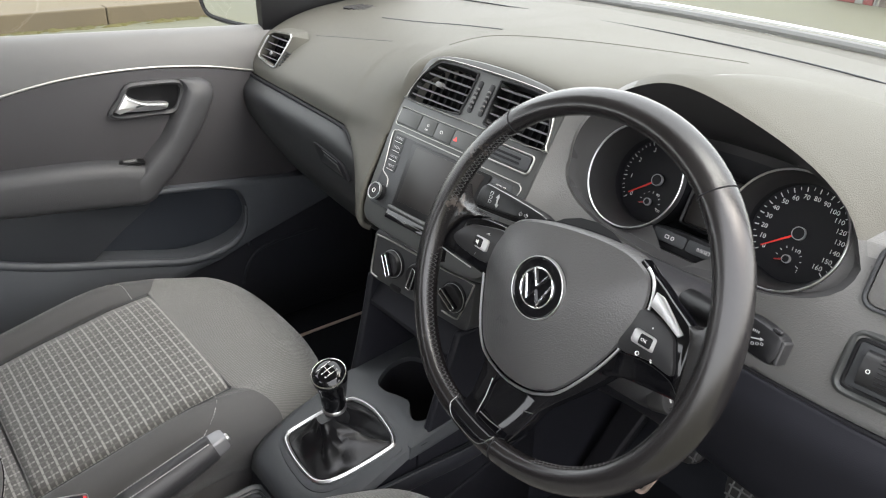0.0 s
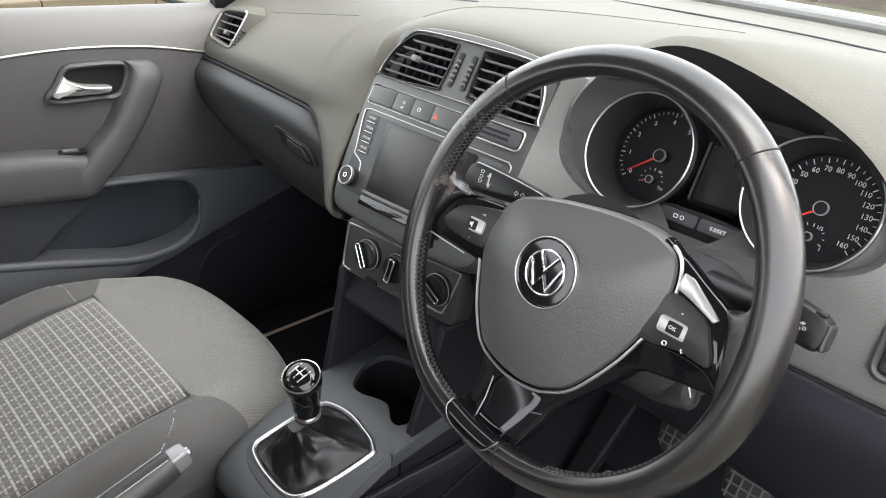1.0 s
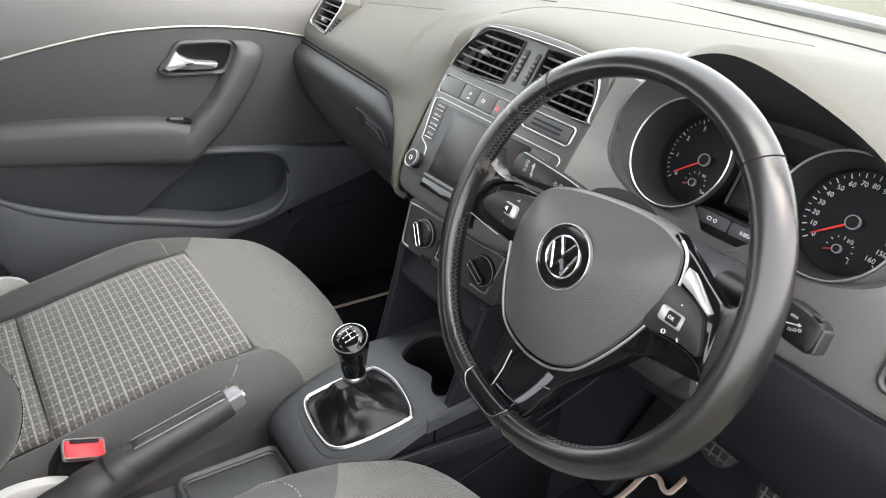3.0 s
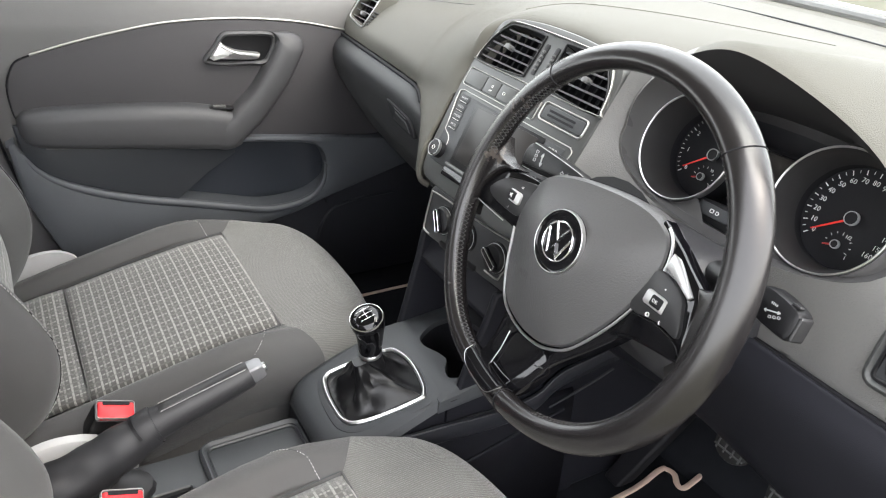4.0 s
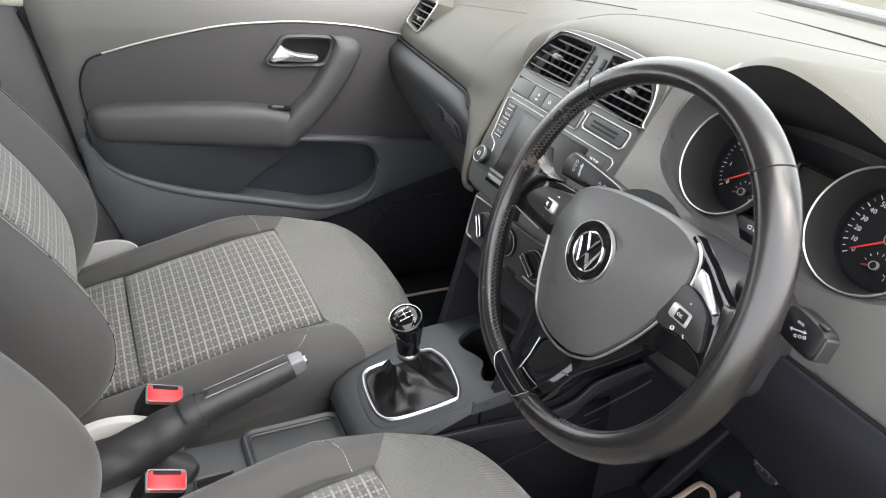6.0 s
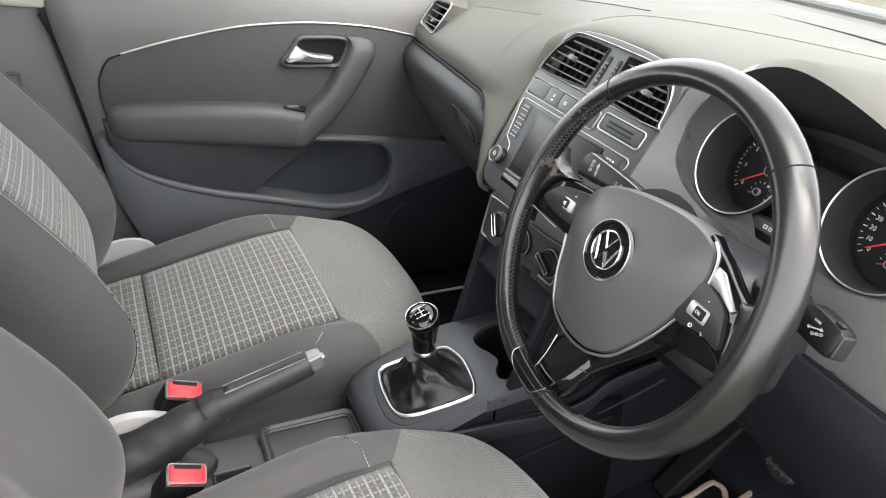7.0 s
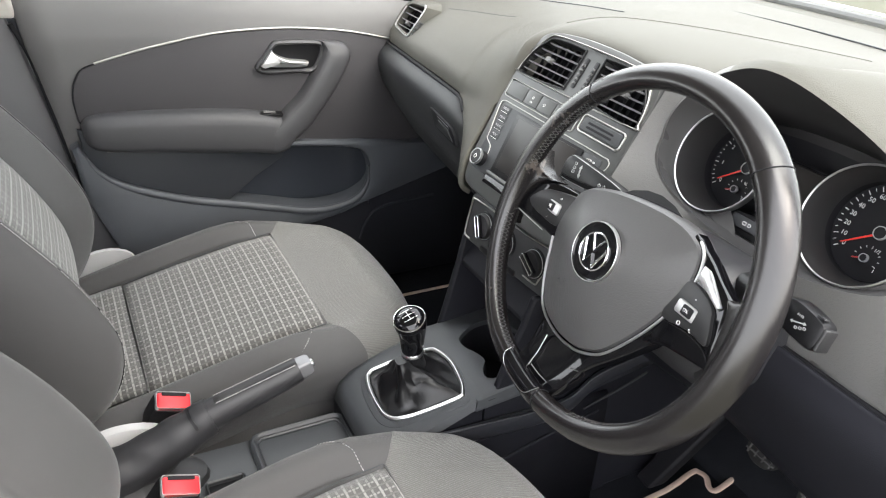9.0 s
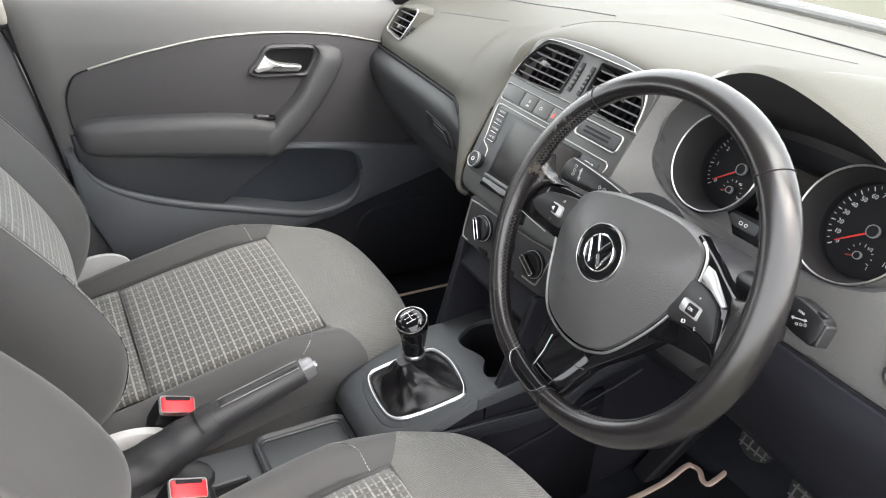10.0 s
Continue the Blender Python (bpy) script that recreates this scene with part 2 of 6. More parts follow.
INSIDE = Vector((0.4, -0.5, 0.7))  # the way from which sheets are seen


def part(name, bm, mat, parent=None, label="", m=None, flat=False, bevel=0.0, solid=0.0):
    """Links a bmesh, built in world metres or in the frame m, as one mesh under a thing or a part."""
    if m is not None:
        bm.transform(m)
    if solid:
        bm.normal_update()
        if sum((f.normal.dot(INSIDE) * f.calc_area() for f in bm.faces)) < 0:
            bmesh.ops.reverse_faces(bm, faces=bm.faces)
    else:
        bmesh.ops.recalc_face_normals(bm, faces=bm.faces)
    me = bpy.data.meshes.new(name)
    bm.to_mesh(me)
    bm.free()
    me.materials.append(mat)
    if not flat:
        me.shade_smooth()
        me.set_sharp_from_angle(angle=radians(38))
    ob = new(name, me)
    if parent is not None:
        ob.parent = parent
        ob.matrix_parent_inverse = Matrix.Translation(-parent.location)
    if solid:
        md = ob.modifiers.new("thickness", "SOLIDIFY")
        md.thickness, md.offset = solid, -1
    if bevel:
        md = ob.modifiers.new("edges", "BEVEL")
        md.width, md.segments, md.limit_method, md.angle_limit = bevel, 2, "ANGLE", radians(40)
    if label:
        ob["label"] = label
    return ob


def frame_of(origin, right, up):
    """A local frame: x right, y up, z out of the face."""
    r, u = Vector(right).normalized(), Vector(up).normalized()
    n = r.cross(u)
    return Matrix.Translation(origin) @ Matrix((r, u, n)).transposed().to_4x4()


def spline(pts, n=8, closed=False):
    """A smooth line through points (2D or 3D), n steps a span."""
    p = [Vector(q) for q in pts]
    k = len(p)
    out = []
    for i in range(k if closed else k - 1):
        if closed:
            a, b, c, d = p[(i - 1) % k], p[i], p[(i + 1) % k], p[(i + 2) % k]
        else:
            a, b, c, d = p[max(i - 1, 0)], p[i], p[i + 1], p[min(i + 2, k - 1)]
        for s in range(n):
            t = s / n
            out.append(0.5 * ((2 * b) + (c - a) * t + (2 * a - 5 * b + 4 * c - d) * t * t + (3 * b - a - 3 * c + d) * t ** 3))
    if not closed:
        out.append(p[-1])
    return out


def rrect(w, h, r, cx=0.0, cy=0.0, n=5):
    """A rounded rectangle's outline, counter-clockwise."""
    out = []
    r = min(r, w / 2 - 1e-5, h / 2 - 1e-5)
    for k, (sx, sy) in enumerate(((1, 1), (-1, 1), (-1, -1), (1, -1))):
        for i in range(n + 1):
            a = radians(90 * k + 90 * i / n)
            out.append((cx + sx * (w / 2 - r) + r * math.cos(a), cy + sy * (h / 2 - r) + r * math.sin(a)))
    return out


def circle(r, cx=0.0, cy=0.0, n=32, a0=0.0, a1=360.0):
    full = abs(a1 - a0) >= 359.9
    k = n if full else n + 1
    return [(cx + r * math.cos(radians(a0 + (a1 - a0) * i / n)), cy + r * math.sin(radians(a0 + (a1 - a0) * i / n))) for i in range(k)]


def grow(outline, d):
    """An outline pushed outwards by d."""
    p = [Vector((q[0], q[1])) for q in outline]
    k = len(p)
    area = sum(p[i].x * p[(i + 1) % k].y - p[(i + 1) % k].x * p[i].y for i in range(k))
    sgn = 1 if area > 0 else -1
    out = []
    for i in range(k):
        e = p[(i + 1) % k] - p[i - 1]
        e = e.normalized() if e.length > 1e-9 else Vector((1, 0))
        out.append((p[i].x + sgn * d * e.y, p[i].y - sgn * d * e.x))
    return out


def loft(sections, closed=True, cap0=True, cap1=True, bm=None):
    """Skins rows of points into one surface."""
    bm = bm or bmesh.new()
    rows = [[bm.verts.new(Vector((*q, 0)[:3])) for q in s] for s in sections]
    k = len(rows[0])
    for a, b in zip(rows, rows[1:]):
        for i in range(k if closed else k - 1):
            j = (i + 1) % k
            bm.faces.new((a[i], a[j], b[j], b[i]))
    if closed and cap0:
        bm.faces.new(rows[0][::-1])
    if closed and cap1:
        bm.faces.new(rows[-1])
    return bm


def plate(outline, z0, z1, edge=0.0015, bm=None, dome=0.0):
    """A slab with a softened top edge, in local x and y; dome swells its top."""
    at = lambda o, z: [(q[0], q[1], z) for q in o]
    s = [at(outline, z0), at(outline, z1 - edge)]
    if edge:
        s += [at(grow(outline, -edge * 0.3), z1 - edge * 0.3), at(grow(outline, -edge), z1)]
    if dome:
        cx, cy = sum(q[0] for q in outline) / len(outline), sum(q[1] for q in outline) / len(outline)
        o = grow(outline, -edge)
        for f in (0.9, 0.75, 0.5, 0.25):
            s.append([(cx + (q[0] - cx) * f, cy + (q[1] - cy) * f, z1 + dome * (1 - f * f)) for q in o])
    return loft(s, bm=bm)


def smooth_loft(secs, n=3, cap0=True, cap1=True):
    """A loft rounded along its length as well."""
    cols = [spline([s[i] for s in secs], n) for i in range(len(secs[0]))]
    return loft([[c[j] for c in cols] for j in range(len(cols[0]))], cap0=cap0, cap1=cap1)


def ring(outline, width, z0, z1, edge=0.0006, bm=None):
    """A raised frame along an outline, width wide."""
    inner = grow(outline, -width)
    at = lambda o, z: [(q[0], q[1], z) for q in o]
    s = [at(outline, z0), at(outline, z1 - edge), at(grow(outline, -edge), z1), at(grow(outline, edge - width), z1), at(inner, z1 - edge), at(inner, z0)]
    return loft(s, cap0=False, cap1=False, bm=bm)


def tube(path, r, n=10, closed=False, flat=1.0, bm=None, up=(0, 0, 1)):
    """A round bar along a path; r is a number or one a point; flat squeezes it along up."""
    p = [Vector(q) for q in path]
    k = len(p)
    rad = r if isinstance(r, (list, tuple)) else [r] * k
    secs = []
    for i in range(k):
        t = (p[(i + 1) % k] - p[i - 1]) if closed else p[min(i + 1, k - 1)] - p[max(i - 1, 0)]
        t = t.normalized()
        side = t.cross(Vector(up))
        side = side.normalized() if side.length > 1e-6 else Vector((1, 0, 0))
        u = side.cross(t)
        secs.append([p[i] + rad[i] * (math.cos(a) * side + flat * math.sin(a) * u) for a in (2 * math.pi * j / n for j in range(n))])
    if closed:
        secs.append(secs[0])
        b = loft(secs, cap0=False, cap1=False, bm=bm)
        bmesh.ops.remove_doubles(b, verts=b.verts, dist=1e-6)
        return b
    return loft(secs, bm=bm)


def surface(grid, nu=6, nv=6):
    """A smooth sheet through a coarse grid of control points (rows of points)."""
    rows = [spline(r, nu) for r in grid]
    cols = [spline([r[i] for r in rows], nv) for i in range(len(rows[0]))]
    return loft([[c[j] for c in cols] for j in range(len(cols[0]))], closed=False)


def drape(bm, fn):
    """Lifts a flat piece by fn(x, y)."""
    for v in bm.verts:
        v.co.z += fn(v.co.x, v.co.y)
    return bm


def lathe(profile, n=32, bm=None):
    """Turns (radius, height) pairs about local z."""
    return loft([[(r * math.cos(2 * math.pi * i / n), r * math.sin(2 * math.pi * i / n), z) for i in range(n)] for r, z in profile], bm=bm)


def box(x0, x1, y0, y1, z0, z1, bm=None):
    return loft([[(x0, y0, z), (x1, y0, z), (x1, y1, z), (x0, y1, z)] for z in (z0, z1)], bm=bm)


def holed_plate(outline, holes, z0, z1, depth, edge=0.006):
    """A slab with openings: its face is filled round the holes, whose walls go depth deep."""
    bm = bmesh.new()
    at = lambda o, z: [(q[0], q[1], z) for q in o]
    top = grow(outline, -edge)
    loft([at(outline, z0), at(outline, z1 - edge), at(grow(outline, -edge * 0.3), z1 - edge * 0.3), at(top, z1)], cap0=False, cap1=False, bm=bm)
    edges = []
    for o in (top, *holes):
        vs = [bm.verts.new((q[0], q[1], z1)) for q in o]
        edges += [bm.edges.new((vs[i], vs[(i + 1) % len(vs)])) for i in range(len(vs))]
    bmesh.ops.triangle_fill(bm, edges=edges, use_beauty=True)
    for o in holes:
        loft([at(o, z1), at(o, z1 - depth)], cap0=False, cap1=False, bm=bm)
    bmesh.ops.remove_doubles(bm, verts=bm.verts, dist=1e-6)
    return bm


def lettering(text, size, m, mat, parent, name="lettering", align="CENTER", bm=None):
    """Raised print with the built-in font; local x right and y up."""
    cu = bpy.data.curves.new("print", "FONT")
    cu.body, cu.size, cu.extrude, cu.resolution_u = text, size, 0.0001, 2
    cu.align_x, cu.align_y = align, "CENTER"
    tmp = bpy.data.objects.new("print", cu)
    me = bpy.data.meshes.new_from_object(tmp)
    bpy.data.objects.remove(tmp)
    bpy.data.curves.remove(cu)
    b = bmesh.new()
    b.from_mesh(me)
    bpy.data.meshes.remove(me)
    b.transform(m)
    if bm is not None:
        tmp_me = bpy.data.meshes.new("join")
        b.to_mesh(tmp_me)
        b.free()
        bm.from_mesh(tmp_me)
        bpy.data.meshes.remove(tmp_me)
        return bm
    return part(name, b, mat, parent, flat=True)

# ---- ground outside ----
b = bmesh.new()
bmesh.ops.create_grid(b, x_segments=2, y_segments=2, size=400)
ground = tagged(part("ground", b, asphalt), "pale worn asphalt car park surface", "ground", kind="structure")

kerb_x = -5.95
b = bmesh.new()
for k in range(18):
    y0 = -4.0 + 0.915 * k
    box(kerb_x - 0.15, kerb_x, y0 + 0.004, y0 + 0.911, -0.05, 0.14, bm=b)
tagged(part("kerb", b, kerb_stone, bevel=0.012), "weathered concrete kerb stones along the car park", "kerb", kind="structure")
b = box(kerb_x - 9, kerb_x - 0.155, -8, 14, -0.05, 0.13)
tagged(part("pavement", b, paving), "warm sandy pavement behind the kerb", "pavement", kind="structure")
b = bmesh.new()
rnd = random.Random(4)
for k in range(700):
    yy = rnd.uniform(-4, 11)
    w = rnd.uniform(0.01, 0.035)
    xx = kerb_x + rnd.uniform(0.0, 0.10) ** 1.0
    q = [Vector((xx + w * math.cos(a) * rnd.uniform(0.6, 1.2), yy + 2 * w * math.sin(a), 0.001)) for a in (j * math.pi / 3 for j in range(6))]
    top = b.verts.new((xx, yy, rnd.uniform(0.006, 0.02)))
    vs = [b.verts.new(v) for v in q]
    for j in range(6):
        b.faces.new((vs[j], vs[(j + 1) % 6], top))
tagged(part("moss_strip", b, moss), "yellow-green moss growing along the kerb foot", "moss", kind="stuff")

# red and white barrier and a low wall across the car park
barrier = thing("striped_barrier", "red and white striped barrier standing on the asphalt", "barrier", at=(-3.3, 9.2, 0))
red_paint = material("barrier_red", (0.15, 0.025, 0.025), 0.5, vary=0.1)
white_paint = material("barrier_white", (0.16, 0.16, 0.15), 0.5, vary=0.1)
for x0, x1, mt in ((-3.62, -3.33, red_paint), (-3.33, -3.235, white_paint), (-3.235, -3.12, red_paint), (-3.12, -3.09, white_paint)):
    part("barrier_panel", box(x0, x1 - 0.004, 9.18, 9.24, 0.0, 0.95), mt, barrier, bevel=0.008)
wall_stone = material("low_wall_stone", (0.085, 0.070, 0.060), 0.9, grain=0.6, size=30, vary=0.3, spread=4)
tagged(part("wall_low", box(-3.07, 1.5, 9.20, 9.45, -0.05, 0.8), wall_stone, bevel=0.02), "low brownish wall across the car park", "wall", kind="structure")

# ---- car shell ----
b = box(-0.74, 0.74, -1.7, 0.85, 0.27, 0.31)
tagged(part("floor", b, carpet), "black carpeted car floor", "floor", kind="structure")
# firewall and footwell
b = surface([[(-0.74, 0.50, 0.31), (-0.3, 0.50, 0.31), (0.3, 0.50, 0.31), (0.74, 0.50, 0.31)],
             [(-0.74, 0.66, 0.45), (-0.3, 0.66, 0.45), (0.3, 0.66, 0.45), (0.74, 0.66, 0.45)],
             [(-0.74, 0.72, 0.75), (-0.3, 0.72, 0.75), (0.3, 0.72, 0.75), (0.74, 0.72, 0.75)],
             [(-0.74, 0.74, 0.98), (-0.3, 0.74, 0.98), (0.3, 0.74, 0.98), (0.74, 0.74, 0.98)]], 3, 5)
tagged(part("wall_firewall", b, carpet, solid=0.02), "dark carpeted footwell wall", "wall", kind="structure")
# roof lining
b = surface([[(-0.56, 0.02, 1.40), (0, 0.06, 1.43), (0.56, 0.02, 1.40)],
             [(-0.57, -0.6, 1.44), (0, -0.6, 1.47), (0.57, -0.6, 1.44)],
             [(-0.56, -1.6, 1.40), (0, -1.6, 1.43), (0.56, -1.6, 1.40)]], 8, 8)
tagged(part("ceiling", b, headliner, solid=-0.03), "pale cloth roof lining", "ceiling", kind="structure")
# rear bulkhead and bench behind the front seats
b = box(-0.70, 0.70, -1.75, -1.68, 0.3, 1.05)
tagged(part("wall_rear", b, pillar_trim, bevel=0.01), "dark rear trim panel", "wall", kind="structure")
# sills
b = box(-0.80, -0.745, -1.7, 0.85, 0.22, 0.45)
tagged(part("trim_sill_passenger", b, pillar_trim, bevel=0.01), "dark plastic sill trim", "trim", kind="structure")
b = box(0.66, 0.76, -1.7, 0.85, 0.22, 0.40)
tagged(part("trim_sill_driver", b, pillar_trim, bevel=0.01), "dark plastic sill trim", "trim", kind="structure")
# passenger side rear wall below the window
b = box(-0.76, -0.70, -1.7, -0.62, 0.3, 1.0)
tagged(part("wall_rear_side", b, pillar_trim, bevel=0.01), "dark rear side trim", "wall", kind="structure")


def pillar(name, label, path, r, mat):
    tagged(part(name, tube(path, r, 10, flat=0.7), mat), label, "pillar", kind="structure")


pillar("trim_pillar_front_passenger", "dark windscreen pillar trim", spline([(-0.70, 0.66, 0.98), (-0.66, 0.42, 1.16), (-0.58, 0.04, 1.40)], 6), 0.035, pillar_trim)
pillar("trim_pillar_front_driver", "dark windscreen pillar trim", spline([(0.70, 0.66, 0.98), (0.67, 0.46, 1.14), (0.60, 0.12, 1.40)], 6), 0.03, pillar_trim)

# windscreen
b = surface([[(-0.68, 0.70, 1.03), (0, 0.84, 1.03), (0.68, 0.70, 1.03)], [(-0.57, 0.03, 1.41), (0, 0.08, 1.44), (0.57, 0.03, 1.41)]], 10, 6)
ws = tagged(part("window_windscreen", b, car_glass), "clear windscreen glass", "windscreen", kind="structure")
ws.visible_shadow = False
b = tube(spline([(-0.70, 0.75, 1.034), (-0.38, 0.845, 1.050), (0.0, 0.878, 1.052), (0.40, 0.838, 1.050), (0.70, 0.75, 1.034)], 8), 0.008, 8)
tagged(part("trim_windscreen_seal", b, pillar_trim), "dark seal along the foot of the windscreen", "trim", kind="structure")
b = tube(spline([(-0.70, 0.765, 1.044), (-0.38, 0.860, 1.060), (0.0, 0.893, 1.062), (0.40, 0.853, 1.060), (0.70, 0.765, 1.044)], 8), 0.0035, 8)
tagged(part("trim_scuttle_edge", b, car_paint), "pale painted scuttle edge beyond the glass", "trim", kind="structure")
# bonnet beyond the glass
b = surface([[(-0.80, 0.76, 0.99), (0, 0.90, 1.02), (0.80, 0.76, 0.99)], [(-0.78, 1.1, 0.97), (0, 1.2, 0.99), (0.78, 1.1, 0.97)], [(-0.70, 1.6, 0.86), (0, 1.72, 0.88), (0.70, 1.6, 0.86)], [(-0.66, 1.75, 0.6), (0, 1.9, 0.6), (0.66, 1.75, 0.6)]], 10, 5)
tagged(part("bonnet", b, car_paint, solid=0.01), "pale painted car bonnet", "bonnet", kind="structure")

# driver side: rear body wall and the open front door
b = box(0.70, 0.78, -1.7, -0.80, 0.22, 1.0)
tagged(part("wall_body_driver", b, car_paint, bevel=0.02), "pale painted body side", "wall", kind="structure")
b = box(0, 1.0, -0.06, 0.04, 0.36, 1.0)
b.transform(Matrix.Translation((0.80, 0.56, 0)) @ Matrix.Rotation(radians(-28), 4, "Z"))
tagged(part("door_1", b, door_hard, bevel=0.02), "open driver door lining", "car door", kind="structure")
# rear bench
b = loft([[(-0.62, -1.6, z), (0.62, -1.6, z), (0.62, -1.1 - 0.3 * (z > 0.6), z), (-0.62, -1.1 - 0.3 * (z > 0.6), z)] for z in (0.31, 0.52, 0.62, 1.1)])
tagged(part("wall_rear_bench", b, seat_fabric, bevel=0.03), "dark cloth rear bench", "wall", kind="structure")

b = box(-0.79, -0.725, 0.42, 0.86, 0.22, 1.0)
tagged(part("wall_kick_panel", b, carpet, bevel=0.01), "black footwell side panel", "wall", kind="structure")

# ---- dashboard ----
dash = thing("dashboard", "grey plastic car dashboard with air vents and instruments", "dashboard", at=(0, 0.3, 0.9))


def pad_row(x, *yz):
    return [(x, y, z) for y, z in yz]


def panel_y(z):
    """How far forward the centre panel stands at a height."""
    return 0.155 + 0.577 * (z - 0.933)


SV = frame_of((-0.603, 0.2180, 0.9590), (1, -0.12, 0.06), (0.05, 0.5, 0.86))
vent_o = spline([(-0.054, -0.006), (-0.052, 0.026), (-0.044, 0.036), (-0.020, 0.040), (0.042, 0.042), (0.049, 0.036), (0.046, 0.012), (0.038, -0.014), (0.030, -0.019), (-0.030, -0.014), (-0.048, -0.012)], 4, True)


pad = [pad_row(-0.70, (0.215, 0.905), (0.222, 0.935), (0.27, 0.985), (0.38, 1.02), (0.56, 1.035), (0.74, 1.03)),
       pad_row(-0.55, (0.190, 0.915), (0.200, 0.945), (0.26, 0.995), (0.38, 1.03), (0.60, 1.05), (0.80, 1.04)),
       pad_row(-0.38, (0.172, 0.920), (0.182, 0.955), (0.25, 1.01), (0.38, 1.045), (0.62, 1.055), (0.84, 1.045)),
       pad_row(-0.265, (0.160, 0.922), (0.171, 0.958), (0.238, 1.022), (0.38, 1.057), (0.64, 1.06), (0.86, 1.045)),
       pad_row(-0.205, (0.156, 0.927), (0.170, 0.965), (0.228, 1.032), (0.38, 1.062), (0.64, 1.06), (0.86, 1.045)),
       pad_row(-0.150, (0.158, 0.938), (0.180, 0.978), (0.222, 1.042), (0.40, 1.067), (0.64, 1.06), (0.87, 1.045)),
       pad_row(-0.105, (0.215, 0.960), (0.232, 1.000), (0.252, 1.056), (0.40, 1.069), (0.64, 1.06), (0.87, 1.045)),
       pad_row(0.00, (0.240, 0.980), (0.246, 1.020), (0.264, 1.064), (0.42, 1.072), (0.64, 1.06), (0.87, 1.045)),
       pad_row(0.14, (0.240, 0.980), (0.246, 1.020), (0.264, 1.062), (0.42, 1.075), (0.64, 1.06), (0.87, 1.045)),
       pad_row(0.24, (0.31, 0.960), (0.32, 1.01), (0.33, 1.06), (0.42, 1.078), (0.63, 1.06), (0.86, 1.045)),
       pad_row(0.40, (0.31, 0.940), (0.32, 1.00), (0.33, 1.055), (0.42, 1.072), (0.62, 1.06), (0.83, 1.045)),
       pad_row(0.54, (0.25, 0.960), (0.26, 1.00), (0.28, 1.035), (0.38, 1.055), (0.58, 1.05), (0.79, 1.04)),
       pad_row(0.72, (0.235, 0.900), (0.245, 0.95), (0.28, 1.00), (0.38, 1.03), (0.54, 1.035), (0.74, 1.03))]
bm = surface(pad, 12, 16)
# below its front edge the pad runs on down beside the centre panel
edge_pts = spline([r[0] for r in pad], 16)[48:81]
glove_edge = [(-0.240, 0.1505, 0.908), (-0.210, 0.1405, 0.885), (-0.190, 0.136, 0.850), (-0.183, 0.150, 0.815), (-0.168, 0.170, 0.797)]
panel_edge = [(-0.148, 0.138, 0.905), (-0.146, 0.122, 0.880), (-0.141, 0.106, 0.850), (-0.133, 0.098, 0.817), (-0.126, 0.112, 0.803)]
cols = []
for k, p in enumerate(edge_pts):
    f = k / 32
    swell = Vector((-0.45, -0.89, 0)) * 0.008 * math.sin(math.pi * f)
    cols.append(spline([p] + [Vector(a).lerp(Vector(c), f) + swell * (j + 1) / 3 for j, (a, c) in enumerate(zip(glove_edge, panel_edge))], 6))
loft(cols, closed=False, bm=bm)
bmesh.ops.remove_doubles(bm, verts=bm.verts, dist=1e-5)
# the side vent's opening
inv = SV.inverted()


def inside(p, o):
    hit = False
    for a, c in zip(o, o[1:] + o[:1]):
        if (a[1] > p[1]) != (c[1] > p[1]) and p[0] < a[0] + (c[0] - a[0]) * (p[1] - a[1]) / (c[1] - a[1]):
            hit = not hit
    return hit


gone = [f for f in bm.faces if f.calc_center_median().x < -0.5 and f.calc_center_median().y < 0.35 and any(inside(inv @ v.co, vent_o) for v in f.verts)]
bmesh.ops.delete(bm, geom=gone, context="FACES")
near = [v for v in bm.verts if -0.262 < v.co.x < -0.152 and v.co.y < 0.26 and not v.is_boundary]
for _ in range(40):
    bmesh.ops.smooth_vert(bm, verts=near, factor=0.5, use_axis_x=True, use_axis_y=True, use_axis_z=True)
bmesh.ops.recalc_face_normals(bm, faces=bm.faces)
top_pad = part("top_pad", bm, dash_soft, dash, "grey soft-touch plastic top", solid=0.008)

# seam lines on the pad
def seam(path, r, mat, parent, name="seam", label="", n=6):
    return part(name, tube(path, r, n), mat, parent, label)


seam(spline([(-0.60, 0.565, 1.0490), (-0.35, 0.590, 1.0570), (0.0, 0.640, 1.0610), (0.36, 0.60, 1.0625), (0.62, 0.52, 1.0455)], 8), 0.0014, dash_hard, top_pad, "demister_slot", "dark groove below the windscreen")
pad_skin = BVHTree.FromPolygons([v.co.copy() for v in top_pad.data.vertices], [list(p.vertices) for p in top_pad.data.polygons])


def on_pad(pts, n=8, lift=0.0):
    """A line through plan points, laid onto the pad from above."""
    out = []
    for q in spline(pts, n):
        hit = pad_skin.ray_cast(Vector((q[0], q[1], 1.3)), Vector((0, 0, -1)))[0]
        if hit:
            out.append(hit + Vector((0, 0, lift)))
    return out


seam(on_pad([(-0.150, 0.275), (-0.137, 0.330), (-0.075, 0.381), (0.008, 0.427), (0.11, 0.471), (0.20, 0.505)]), 0.0011, dash_soft, top_pad, "pad_seam")
seam(on_pad([(-0.53, 0.270), (-0.425, 0.2765), (-0.30, 0.279)]), 0.0007, dash_hard, top_pad, "pad_seam")
seam(on_pad([(-0.46, 0.372), (-0.30, 0.3745), (-0.157, 0.388)]), 0.0016, dash_hard, top_pad, "pad_groove", "dark groove across the top")
